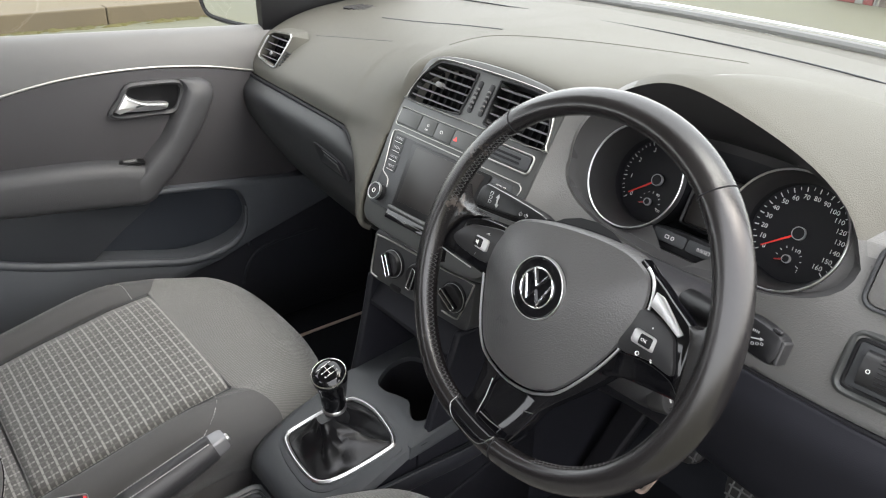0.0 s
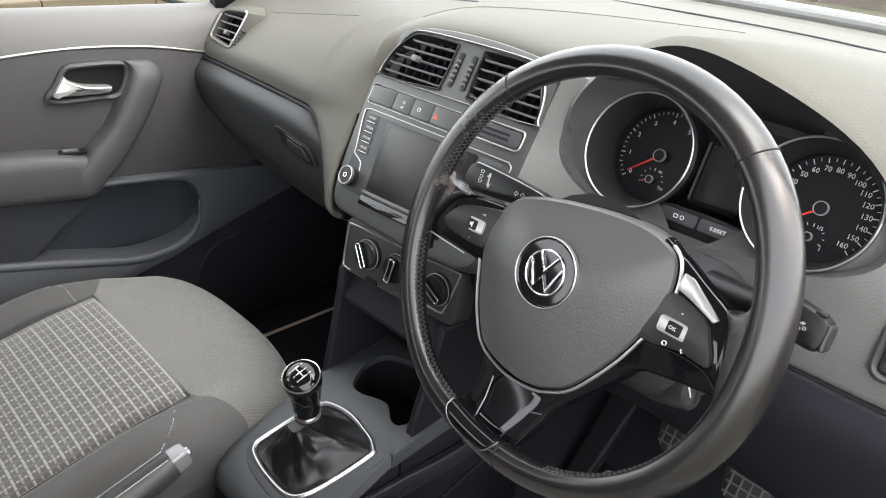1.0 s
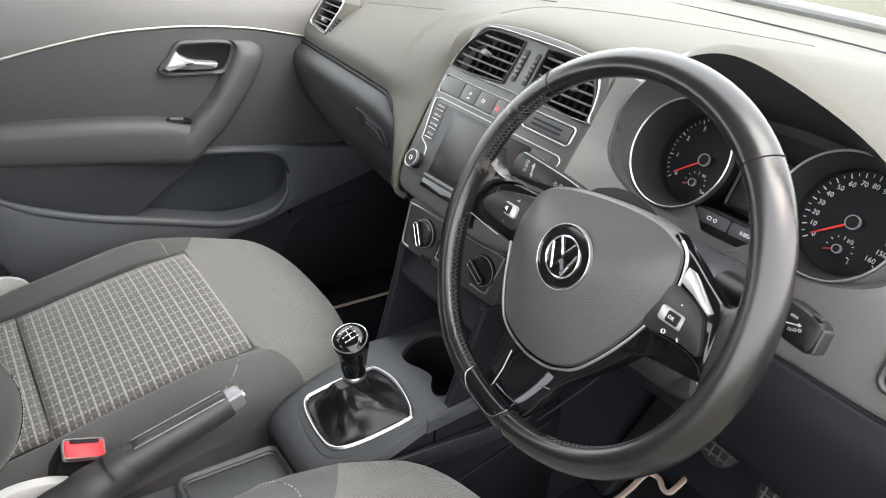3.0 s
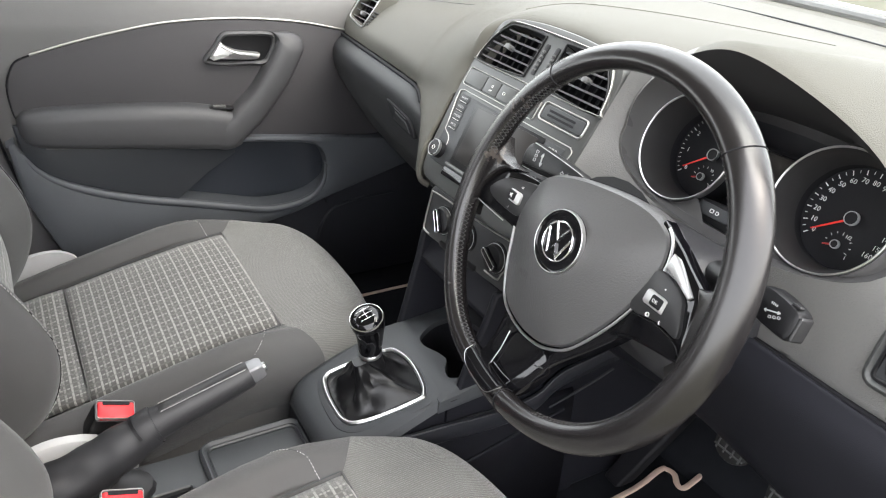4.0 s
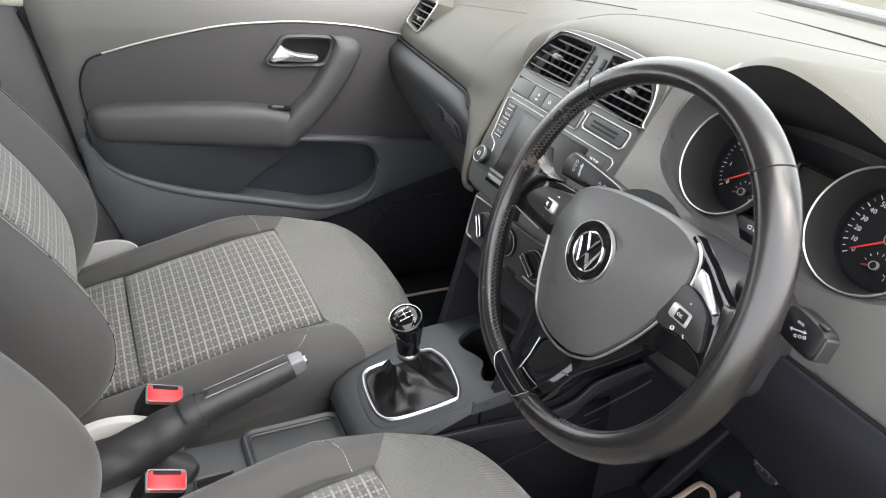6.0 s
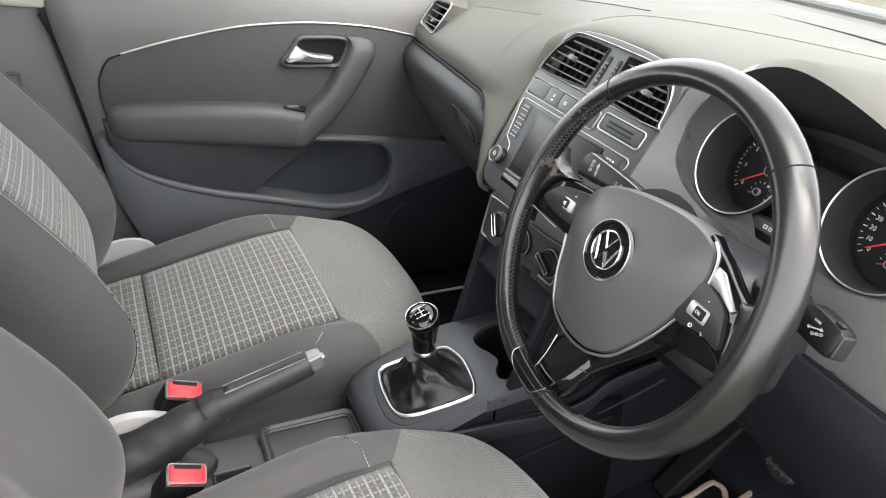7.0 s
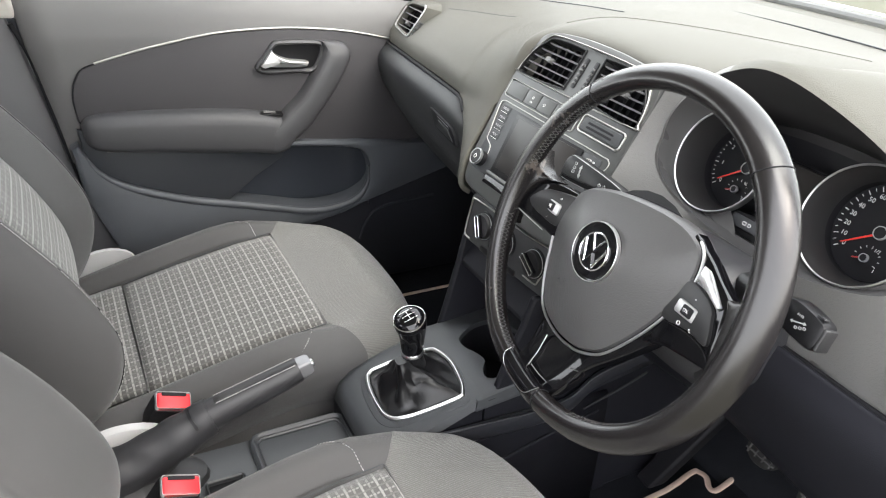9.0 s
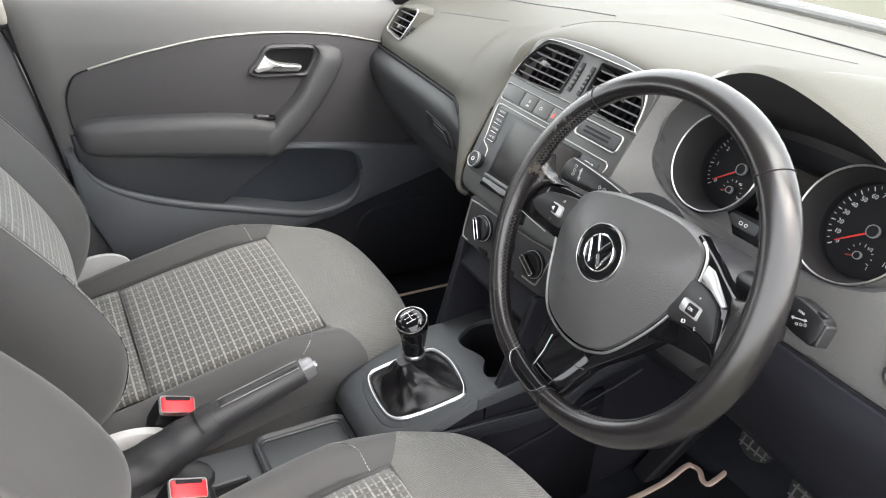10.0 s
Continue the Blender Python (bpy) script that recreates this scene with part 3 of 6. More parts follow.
# side window demister grille
b = bmesh.new()
for k in range(6):
    x = -0.615 + 0.011 * k
    tube([(x, 0.385 + 0.004 * k, 1.030), (x + 0.012, 0.425 + 0.004 * k, 1.034)], 0.003, 6, bm=b)
part("demister_grille", b, black_plastic, dash, "small slotted demister grille")

# glovebox and knee panel on the passenger side
gb = [[(-0.70, 0.208, 0.900), (-0.55, 0.184, 0.911), (-0.38, 0.166, 0.916), (-0.27, 0.156, 0.917), (-0.228, 0.150, 0.903)],
      [(-0.70, 0.192, 0.878), (-0.55, 0.160, 0.890), (-0.38, 0.146, 0.893), (-0.26, 0.137, 0.892), (-0.205, 0.138, 0.884)],
      [(-0.70, 0.195, 0.84), (-0.55, 0.166, 0.850), (-0.38, 0.150, 0.852), (-0.26, 0.141, 0.852), (-0.191, 0.137, 0.850)],
      [(-0.70, 0.22, 0.80), (-0.55, 0.190, 0.79), (-0.38, 0.172, 0.79), (-0.26, 0.160, 0.79), (-0.187, 0.148, 0.805)],
      [(-0.70, 0.30, 0.74), (-0.55, 0.27, 0.72), (-0.38, 0.25, 0.715), (-0.26, 0.24, 0.715), (-0.186, 0.20, 0.75)],
      [(-0.70, 0.52, 0.70), (-0.55, 0.52, 0.68), (-0.38, 0.52, 0.675), (-0.26, 0.52, 0.675), (-0.186, 0.52, 0.70)]]
glove = part("glovebox_panel", surface(gb, 8, 7), glove_shaded, dash, "glovebox lid in a grey darkened for shade", solid=-0.01)
seam(spline([(-0.695, 0.2085, 0.9025), (-0.55, 0.184, 0.9135), (-0.38, 0.166, 0.9185), (-0.275, 0.156, 0.9195), (-0.248, 0.152, 0.917), (-0.226, 0.147, 0.903)], 8), 0.0030, seal_rubber, glove, "lid_gap")
seam(spline([(-0.226, 0.147, 0.903), (-0.204, 0.1375, 0.884), (-0.1905, 0.1355, 0.850), (-0.1865, 0.146, 0.808)], 8), 0.0012, seal_rubber, glove, "lid_gap")
GL = frame_of((-0.268, 0.1385, 0.862), (1, -0.07, 0), (0.0, -0.10, 0.99))
latch_o = spline([(-0.056, 0.014), (-0.050, 0.017), (0.020, 0.012), (0.040, 0.004), (0.050, -0.010), (0.046, -0.016), (-0.030, -0.012), (-0.042, -0.004)], 4, True)
part("latch_recess", plate(latch_o, -0.012, 0.0035, 0.001), seal_rubber, glove, m=GL)
part("latch", plate([(-0.030, -0.0085), (-0.020, 0.0075), (0.024, 0.0035), (0.040, -0.0115)][::-1], 0.0, 0.0055, 0.002), glove_shaded, glove, "recessed lid latch", m=GL)
part("latch_edge", tube([(-0.024, 0.0125, 0.0040), (0.024, 0.0085, 0.0040)], 0.0008, 6), dash_hard, glove, m=GL)

# side air vent
def air_vent(name, outline, m, parent, rows, tab, lab, deep=0.026):
    """A recessed vent: dark well, level slats with pale front edges, upright vanes behind and a thumb tab."""
    v = part(name, plate(outline, -deep - 0.006, -deep, 0), seal_rubber, parent, lab, m=m)
    xs, ys = [q[0] for q in outline], [q[1] for q in outline]
    x0, x1, y0, y1 = min(xs), max(xs), min(ys), max(ys)

    def span(y):
        hits = []
        k = len(outline)
        for i in range(k):
            a, c = outline[i], outline[(i + 1) % k]
            if (a[1] - y) * (c[1] - y) < 0:
                hits.append(a[0] + (c[0] - a[0]) * (y - a[1]) / (c[1] - a[1]))
        return (min(hits), max(hits)) if len(hits) >= 2 else None

    def rise(x):
        hits = []
        k = len(outline)
        for i in range(k):
            a, c = outline[i], outline[(i + 1) % k]
            if (a[0] - x) * (c[0] - x) < 0:
                hits.append(a[1] + (c[1] - a[1]) * (x - a[0]) / (c[0] - a[0]))
        return (min(hits), max(hits)) if len(hits) >= 2 else None

    for j in range(rows):
        y = y0 + (y1 - y0) * (j + 0.75) / (rows + 0.5)
        s = span(y)
        if s:
            bb = loft([[(s[0] + 0.001, y - 0.0009, -0.002), (s[0] + 0.001, y + 0.0009, -0.001), (s[0] + 0.001, y + 0.0006, -0.0095), (s[0] + 0.001, y - 0.0006, -0.0095)],
                       [(s[1] - 0.001, y - 0.0009, -0.002), (s[1] - 0.001, y + 0.0009, -0.001), (s[1] - 0.001, y + 0.0006, -0.0095), (s[1] - 0.001, y - 0.0006, -0.0095)]])
            part("slat", bb, slat_mat, v, m=m)
    for j in range(7):
        x = x0 + (x1 - x0) * (j + 0.8) / 7.6
        s = rise(x)
        if s:
            part("vane", box(x - 0.0008, x + 0.0008, s[0] + 0.001, s[1] - 0.001, -deep + 0.001, -0.0165), seal_rubber, v, m=m)
    part("thumb_tab", plate(rrect(0.012, 0.008, 0.003, tab[0], tab[1]), -0.006, 0.004, 0.0015), accent_grey, v, m=m)
    return v


slat_mat = material("vent_slat", (0.19, 0.19, 0.20), 0.3, spec=0.6)
air_vent("side_vent", vent_o, SV, dash, 4, (-0.005, 0.0), "black slatted side air vent", 0.022)
part("side_vent_frame", loft([[(q[0], q[1], z) for q in grow(vent_o, g)] for g, z in ((0.022, -0.022), (0.012, -0.008), (0.006, 0.001), (0.004, 0.003), (0.0005, 0.002), (0.0, -0.012))], cap0=False, cap1=False), dash_soft, dash, "grey vent housing", m=SV)
part("side_vent_chrome", tube([(q[0], q[1], 0.0035) for q in spline([(-0.050, 0.030), (-0.057, -0.004), (-0.051, -0.015), (-0.030, -0.018), (0.032, -0.023), (0.042, -0.014), (0.053, 0.036), (0.044, 0.0455)], 6)], 0.0016, 6), chrome, dash, m=SV)
for k in range(5):
    part("thumb_wheel_tooth", plate(rrect(0.006, 0.0028, 0.001, 0.058 - 0.0016 * k, 0.012 - 0.0065 * k), -0.006, 0.004, 0.001), dash_hard, dash, m=SV)

# driver side fascia with the instrument recess
KF = frame_of((0.3325, 0.218, 0.984), (1, 0, 0), (0, math.sin(radians(24)), math.cos(radians(24))))
KU = Vector((0, math.sin(radians(24)), math.cos(radians(24))))
KO = Vector((0.3325, 0.218, 0.984))
N = 96
rings_ = {k: [] for k in ("back", "crest", "lip", "inner", "floor")}
for i in range(N):
    a = 2 * math.pi * i / N
    c, s = math.cos(a), math.sin(a)
    rx, rz, e = 0.165, 0.076 if s >= 0 else 0.057, 2.5
    k = (abs(c / rx) ** e + abs(s / rz) ** e) ** (-1 / e)
    up = max(0.0, s) ** 0.8
    lean = 0.042 * up / (1 + math.exp((-c - 0.92) / 0.05))
    p = KO + Vector((k * c, 0, 0)) + KU * (k * s)
    n = Vector((0, -math.cos(radians(24)), math.sin(radians(24))))
    rings_["floor"].append(p - n * 0.056)
    rings_["inner"].append(p + n * 0.002 + Vector((-0.5 * lean, -0.010 * up, 0.012 * up)))
    q = KO + Vector(((k + 0.008) * c, 0, 0)) + KU * ((k + 0.010) * s)
    rings_["lip"].append(q + n * 0.006 + Vector((-lean, -0.035 * up, 0.020 * up + 0.019 * up ** 2.2)))
    q2 = KO + Vector(((k + 0.014) * c, 0, 0)) + KU * ((k + 0.016) * s)
    rings_["crest"].append(q2 + n * 0.004 + Vector((-lean, -0.025 * up, 0.022 * up + 0.020 * up ** 2.2)))
    x0, x1, z0 = 0.139, 0.74, 0.852
    zl = KO.z + (x0 - KO.x) / c * s if c < -1e-6 else 9.0
    if s > 0.12 and zl < 1.052:
        rings_["back"].append(Vector((x0, panel_y(zl) + 0.004, zl)))
    elif s > 0.12:
        rings_["back"].append(Vector((KO.x + (k + 0.045) * c, 0.42, 1.048 + 0.040 * s)))
    else:
        tx = (x1 - KO.x) / c if c > 1e-6 else ((x0 - KO.x) / c if c < -1e-6 else 1e9)
        tz = (z0 - KO.z) / s if s < -1e-6 else 1e9
        kk = max(min(tx, tz), k + 0.024)
        ox, oz = KO.x + kk * c, KO.z + kk * s
        left = min(1.0, max(0.0, (0.27 - ox) / 0.10))
        yy = (1 - left) * (0.190 + 0.30 * (oz - 0.85) + 0.10 * max(0, ox - 0.55)) + left * (panel_y(oz) + 0.004)
        rings_["back"].append(Vector((ox, yy, oz)))
top_i = [i for i in range(N) if math.sin(2 * math.pi * i / N) > (0.12 if math.cos(2 * math.pi * i / N) > 0 else 0.72)]
low_i = [i % N for i in range(top_i[-1], N + top_i[0] + 1)]
part("instrument_hood", loft([[rings_[k][i] for i in top_i] for k in ("back", "crest", "lip")], closed=False), dash_soft, dash, "grey hood over the instruments")
fascia = part("driver_fascia", loft([[rings_[k][i] for i in low_i] for k in ("back", "crest", "lip")], closed=False), fascia_skin, dash, "grained grey instrument surround")


def cowl(centre, i0, i1, label):
    """The sloped surround from the recess lip down to a dial's ring."""
    rows = []
    for i in range(i0, i1):
        lip = rings_["lip"][i % N]
        q = KF.inverted() @ lip
        d = Vector((q.x - centre[0], q.y - centre[1])).normalized()
        foot = KF @ Vector((centre[0] + 0.0612 * d.x, centre[1] + 0.0612 * d.y, 0.002))
        rows.append([lip.lerp(foot, f) + Vector((0, 0.003, -0.001)) * math.sin(math.pi * f) for f in (0.0, 0.2, 0.45, 0.7, 0.9, 1.0)])
    return part("dial_surround", loft(rows, closed=False), cowl_grey, dash, label)


cowl((-0.084, 0.0065), 32, 71, "dark grey surround of the rev counter")
cowl((0.094, 0.0085), 75, 106, "dark grey surround of the speedometer")
part("recess_wall", loft([rings_["lip"], rings_["inner"], rings_["floor"]], cap0=False, cap1=True), recess_grey, dash, "dark instrument recess")
fr = [[(0.44, 0.189, 0.850), (0.56, 0.19, 0.85), (0.74, 0.21, 0.85)], [(0.50, 0.212, 0.93), (0.58, 0.213, 0.93), (0.74, 0.235, 0.93)], [(0.53, 0.236, 1.0), (0.60, 0.238, 1.0), (0.74, 0.262, 0.98)]]
part("side_fascia", surface(fr, 6, 6), fascia_skin, dash, "grained grey dash end", solid=0.008)
# dials
dials = part("gauge_backplate", plate([(q.x, q.y) for q in spline([(-0.15, 0.05), (0, 0.066), (0.15, 0.05), (0.165, 0), (0.15, -0.05), (0, -0.066), (-0.15, -0.05), (-0.165, 0)], 4, True)], -0.060, -0.055, 0), dial_black, dash, "black instrument cluster", m=KF)


def dial(u, centre, label, numerals, a0, a1, ticks, needle, sub):
    """One round dial at u with its ring about centre: chrome ring, dark cone, face print and red needle. Angles in degrees from the right."""
    m = KF @ Matrix.Translation((u, 0.0022, 0))
    rm = KF @ Matrix.Translation((*centre, 0))
    dx, dy = u - centre[0], 0.0102 - centre[1]
    cone = [circle(r, n=48) for r in (0.0590, 0.0570, 0.0525, 0.0520)]
    hs = (0.004, -0.002, -0.040, -0.053)
    part("dial_cone", loft([[(q[0] + dx * (j > 1), q[1] + dy * (j > 1), h) for q in o] for j, (o, h) in enumerate(zip(cone, hs))], cap0=False, cap1=True), dial_black, dials, label, m=rm)
    part("dial_bowl", loft([[(q[0] + dx * k, q[1] + dy * k, h) for q in circle(r, n=48)] for r, h, k in ((0.0587, 0.0045, 0), (0.0562, -0.0025, 0), (0.0515, -0.0400, 1))], cap0=False, cap1=False), bowl_plastic, dials, "dark grey dial bowl", m=rm)
    part("dial_ring", ring(circle(0.0608, n=64), 0.0020, -0.004, 0.006, 0.0008), chrome, dials, "thin chrome dial ring", m=rm)
    fm = m @ Matrix.Translation((0, 0.0085, -0.0522))
    bb = bmesh.new()
    for i, txt in enumerate(numerals):
        a = radians(a0 + (a1 - a0) * i / (len(numerals) - 1))
        lettering(txt, 0.0072, fm @ Matrix.Translation((0.0382 * math.cos(a), 0.0382 * math.sin(a), 0.0004)), white_print, None, bm=bb)
    tagged(part("numeral_print", bb, white_print, dials, flat=True), kind="stuff")
    bb = bmesh.new()
    for i in range(ticks + 1):
        a = radians(a0 + (a1 - a0) * i / ticks)
        long_ = i % (ticks // (len(numerals) - 1)) == 0
        r0, r1, w = (0.0440, 0.0490, 0.0005) if long_ else (0.0458, 0.0490, 0.0003)
        t = Matrix.Rotation(a, 4, "Z")
        q = [t @ Vector(v) for v in ((r0, -w, 0.0004), (r1, -w, 0.0004), (r1, w, 0.0004), (r0, w, 0.0004))]
        bb.faces.new([bb.verts.new(v) for v in q])
    for i in range(9):
        a = radians(200 - 220 * i / 8)
        t = Matrix.Translation((sub[0], sub[1], 0)) @ Matrix.Rotation(a, 4, "Z")
        r0 = 0.0105 if i % 4 == 0 else 0.0118
        q = [t @ Vector(v) for v in ((r0, -0.0003, 0.0004), (0.0140, -0.0003, 0.0004), (0.0140, 0.0003, 0.0004), (r0, 0.0003, 0.0004))]
        bb.faces.new([bb.verts.new(v) for v in q])
    tagged(part("scale_print", bb, white_print, dials, m=fm, flat=True), kind="stuff")
    for (x, y), r, ln, ang, mt in (((0, 0), 0.0068, 0.040, needle, red_print), (sub, 0.0042, 0.013, 200, dark_red)):
        t = fm @ Matrix.Translation((x, y, 0.003)) @ Matrix.Rotation(radians(ang), 4, "Z")
        part("needle", plate([(0.004, -0.0011), (ln, -0.0006), (ln, 0.0006), (0.004, 0.0011)], 0, 0.0012, 0.0003), mt, dials, m=t)
        hub = part("needle_hub", lathe([(r, -0.002), (r, 0.003), (r - 0.001, 0.0038), (0.0005, 0.0038)], 24), dial_black, dials, m=fm @ Matrix.Translation((x, y, 0.003)))
        part("hub_ring", ring(circle(r + 0.0002, n=24), 0.0009, 0.0, 0.0042, 0.0002), grey_print, dials, m=fm @ Matrix.Translation((x, y, 0.003)))
    return fm


fm = dial(-0.0845, (-0.084, 0.0065), "black rev counter", ["0", "1", "2", "3", "4", "5", "6", "7"], 221.6, -6.6, 35, 219, (-0.001, -0.0275))
lettering("90", 0.0048, fm @ Matrix.Translation((0.006, -0.0165, 0.0006)), white_print, dials, "numeral")
lettering("130", 0.0042, fm @ Matrix.Translation((0.013, -0.0335, 0.0006)), white_print, dials, "numeral")
fm = dial(0.0900, (0.0940, 0.0085), "black speedometer", ["0", "10", "20", "30", "40", "50", "60", "70", "80", "90", "100", "110", "120", "130", "140", "150", "160"], 219.5, -41.7, 32, 218, (-0.001, -0.0285))
lettering("1/2", 0.0052, fm @ Matrix.Translation((0.005, -0.0175, 0.0006)), white_print, dials, "numeral")
lettering("1", 0.0052, fm @ Matrix.Translation((0.012, -0.0365, 0.0006)), white_print, dials, "numeral")
part("trip_display", plate(rrect(0.050, 0.060, 0.004), -0.047, -0.030, 0.002), screen_glass, dials, "dark display", m=KF @ Matrix.Translation((0, 0.008, 0)))
part("display_frame", ring(rrect(0.058, 0.068, 0.006), 0.004, -0.047, -0.026, 0.002), black_plastic, dials, m=KF @ Matrix.Translation((0, 0.008, 0)))
bar = part("button_bar", plate(spline([(-0.050, -0.008), (-0.046, 0.010), (0.046, 0.010), (0.050, -0.008), (0.0, -0.014)], 4, True), -0.03, 0.0, 0.003), black_plastic, dials, "two-button bar", m=KF @ Matrix.Translation((0.002, -0.0435, -0.008)))
for sx, txt in ((-1, ""), (1, "0.0/SET")):
    mm = KF @ Matrix.Translation((0.002 + sx * 0.022, -0.0425, -0.008))
    part("trip_button", plate(rrect(0.042, 0.013, 0.003), -0.002, 0.0012, 0.0008), dash_hard, bar, m=mm)
    if txt:
        lettering(txt, 0.0055, mm @ Matrix.Translation((0, 0, 0.0014)), white_print, bar)
    else:
        part("icon", ring(rrect(0.005, 0.004, 0.0006, -0.002, 0), 0.0007, 0.0, 0.0015, 0.0002), white_print, bar, m=mm)
        part("icon", ring(circle(0.0022, 0.005, 0, 12), 0.0007, 0.0, 0.0015, 0.0002), white_print, bar, m=mm)

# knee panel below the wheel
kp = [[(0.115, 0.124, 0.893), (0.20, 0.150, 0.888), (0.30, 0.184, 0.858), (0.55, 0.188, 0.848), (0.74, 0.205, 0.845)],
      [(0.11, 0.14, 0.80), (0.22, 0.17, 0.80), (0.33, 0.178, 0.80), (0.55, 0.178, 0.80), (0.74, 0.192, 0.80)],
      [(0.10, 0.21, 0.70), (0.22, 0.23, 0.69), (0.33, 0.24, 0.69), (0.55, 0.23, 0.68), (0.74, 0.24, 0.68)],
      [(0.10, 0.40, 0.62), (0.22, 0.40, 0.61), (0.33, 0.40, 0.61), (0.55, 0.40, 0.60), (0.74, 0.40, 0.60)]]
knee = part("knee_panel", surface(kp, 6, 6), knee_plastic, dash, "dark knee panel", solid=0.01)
seam(spline([(0.30, 0.186, 0.8505), (0.42, 0.187, 0.8505), (0.55, 0.1885, 0.849), (0.74, 0.206, 0.847)], 6), 0.003, seal_rubber, knee, "panel_gap")

# switches at the dash end
SW = frame_of((0.556, 0.1955, 0.908), (1, 0.05, 0), (0, 0.28, 0.96))
sw = part("headlight_level_switch", ring(rrect(0.076, 0.066, 0.014), 0.007, -0.004, 0.0035, 0.003), panel_grey, dash, "ridged thumb-wheel switch in a satin frame", m=SW)
part("switch_well", plate(rrect(0.062, 0.052, 0.007), -0.004, 0.001, 0.0005), dash_hard, sw, m=SW)
part("well_edge", ring(rrect(0.060, 0.050, 0.006), 0.0035, 0.0, 0.0026, 0.001), black_plastic, sw, m=SW)
part("thumb_wheel", loft([[(x, 0.017 * math.cos(t), 0.002 + 0.010 * math.sin(t)) for t in (math.pi * j / 12 for j in range(13))] for x in (-0.018, 0.014)], cap0=True), pod_black, sw, m=SW)
for k in range(7):
    t = math.pi * (k + 2.5) / 12
    part("ridge", tube([(-0.004, 0.0172 * math.cos(t), 0.002 + 0.0102 * math.sin(t)), (0.012, 0.0172 * math.cos(t), 0.002 + 0.0102 * math.sin(t))], 0.0008, 5), black_plastic, sw, m=SW)
part("icon", ring(circle(0.0020, -0.0105, 0.0, 12), 0.0006, 0.0116, 0.0126, 0.0001), white_print, sw, m=SW)
SW2 = frame_of((0.562, 0.2150, 0.987), (1, 0.06, 0), (0, 0.30, 0.95))
sw2 = part("light_switch_frame", ring(rrect(0.095, 0.062, 0.014), 0.004, -0.004, 0.0035, 0.0015), dash_hard, dash, "grey frame of the light switch", m=SW2)
part("switch_plate", plate(rrect(0.085, 0.052, 0.010), -0.004, 0.002, 0.001), fascia_skin, sw2, m=SW2)
part("rotary_knob", lathe([(0.019, 0.0), (0.0185, 0.010), (0.016, 0.013), (0.001, 0.0135)], 32), black_plastic, sw2, m=SW2 @ Matrix.Translation((0.0, 0, 0.003)))

# ---- centre stack ----
CF = frame_of((0, 0.155, 0.933), (1, 0, 0), (0, math.sin(radians(30)), math.cos(radians(30))))
face = spline([(-0.138, 0.115), (-0.118, 0.138), (-0.06, 0.147), (0, 0.149), (0.06, 0.147), (0.116, 0.139), (0.137, 0.115), (0.1395, 0.06), (0.1395, 0.0), (0.136, -0.080), (0.127, -0.108), (0.09, -0.118), (0, -0.121), (-0.09, -0.120), (-0.122, -0.114), (-0.137, -0.085), (-0.147, 0.0), (-0.150, 0.06)], 5, True)
vl = spline([(-0.1345, 0.074), (-0.127, 0.100), (-0.108, 0.122), (-0.090, 0.130), (-0.030, 0.131), (-0.0235, 0.124), (-0.0255, 0.080), (-0.034, 0.072), (-0.122, 0.0675)], 5, True)
vr = [(-q[0] * 0.985 + 0.0005, q[1]) for q in vl][::-1]
stack = part("centre_fascia", holed_plate(face, (vl, vr), -0.06, 0.0, 0.028, 0.007), panel_grey, dash, "satin grey centre panel", m=CF)
for o, tab in ((vl, (-0.085, 0.100)), (vr, (0.085, 0.100))):
    m = CF
    air_vent("centre_vent", o, m, dash, 5, tab, "black slatted air vent with thumb tab")
    part("vent_frame", ring(grow(o, 0.0025), 0.0025, -0.02, 0.0028, 0.0008), black_plastic, stack, m=CF)
band = spline([(-0.139, 0.072), (-0.128, 0.104), (-0.112, 0.128), (-0.09, 0.137), (0, 0.139), (0.09, 0.137), (0.113, 0.130), (0.130, 0.106), (0.1375, 0.074), (0.130, 0.066), (0, 0.0645), (-0.130, 0.065)], 5, True)
part("vent_surround", ring(band, 0.0020, -0.002, 0.0032, 0.001), strip_metal, stack, "thin satin chrome surround", m=CF)
for k, u in enumerate((-0.0105, 0.0115)):
    part("wheel_slot", plate(rrect(0.009, 0.045, 0.003, u, 0.101), 0, 0.0008, 0.0002), black_plastic, stack, m=CF)
    for j in range(5):
        part("thumb_wheel_tooth", plate(rrect(0.005, 0.0035, 0.001, u, 0.086 + 0.0065 * j), 0, 0.004, 0.001), accent_grey, stack, m=CF)
row_o = rrect(0.1745, 0.0285, 0.005, -0.0505, 0.040)
part("button_row_trim", ring(row_o, 0.0014, -0.002, 0.0026, 0.0008), strip_metal, stack, m=CF)
for u0, u1 in ((-0.1370, -0.089), (-0.088, -0.054), (-0.053, -0.017), (-0.016, 0.033)):
    part("push_button", plate(rrect(u1 - u0, 0.022, 0.003, (u0 + u1) / 2, 0.040), -0.002, 0.0022, 0.001), panel_grey, stack, m=CF)
lettering("OFF", 0.0036, CF @ Matrix.Translation((-0.070, 0.035, 0.0025)), white_print, stack)
part("icon", ring(circle(0.0020, -0.070, 0.0418, 14), 0.0005, 0, 0.0026, 0.0001), white_print, stack, m=CF)
part("icon", ring(rrect(0.0052, 0.0042, 0.001, -0.040, 0.040), 0.0005, 0, 0.0026, 0.0001), white_print, stack, m=CF)
part("hazard_symbol", plate([(-0.0125, 0.0362), (-0.0055, 0.0362), (-0.009, 0.0430)], 0, 0.0026, 0), red_print, stack, "red warning triangle", m=CF)
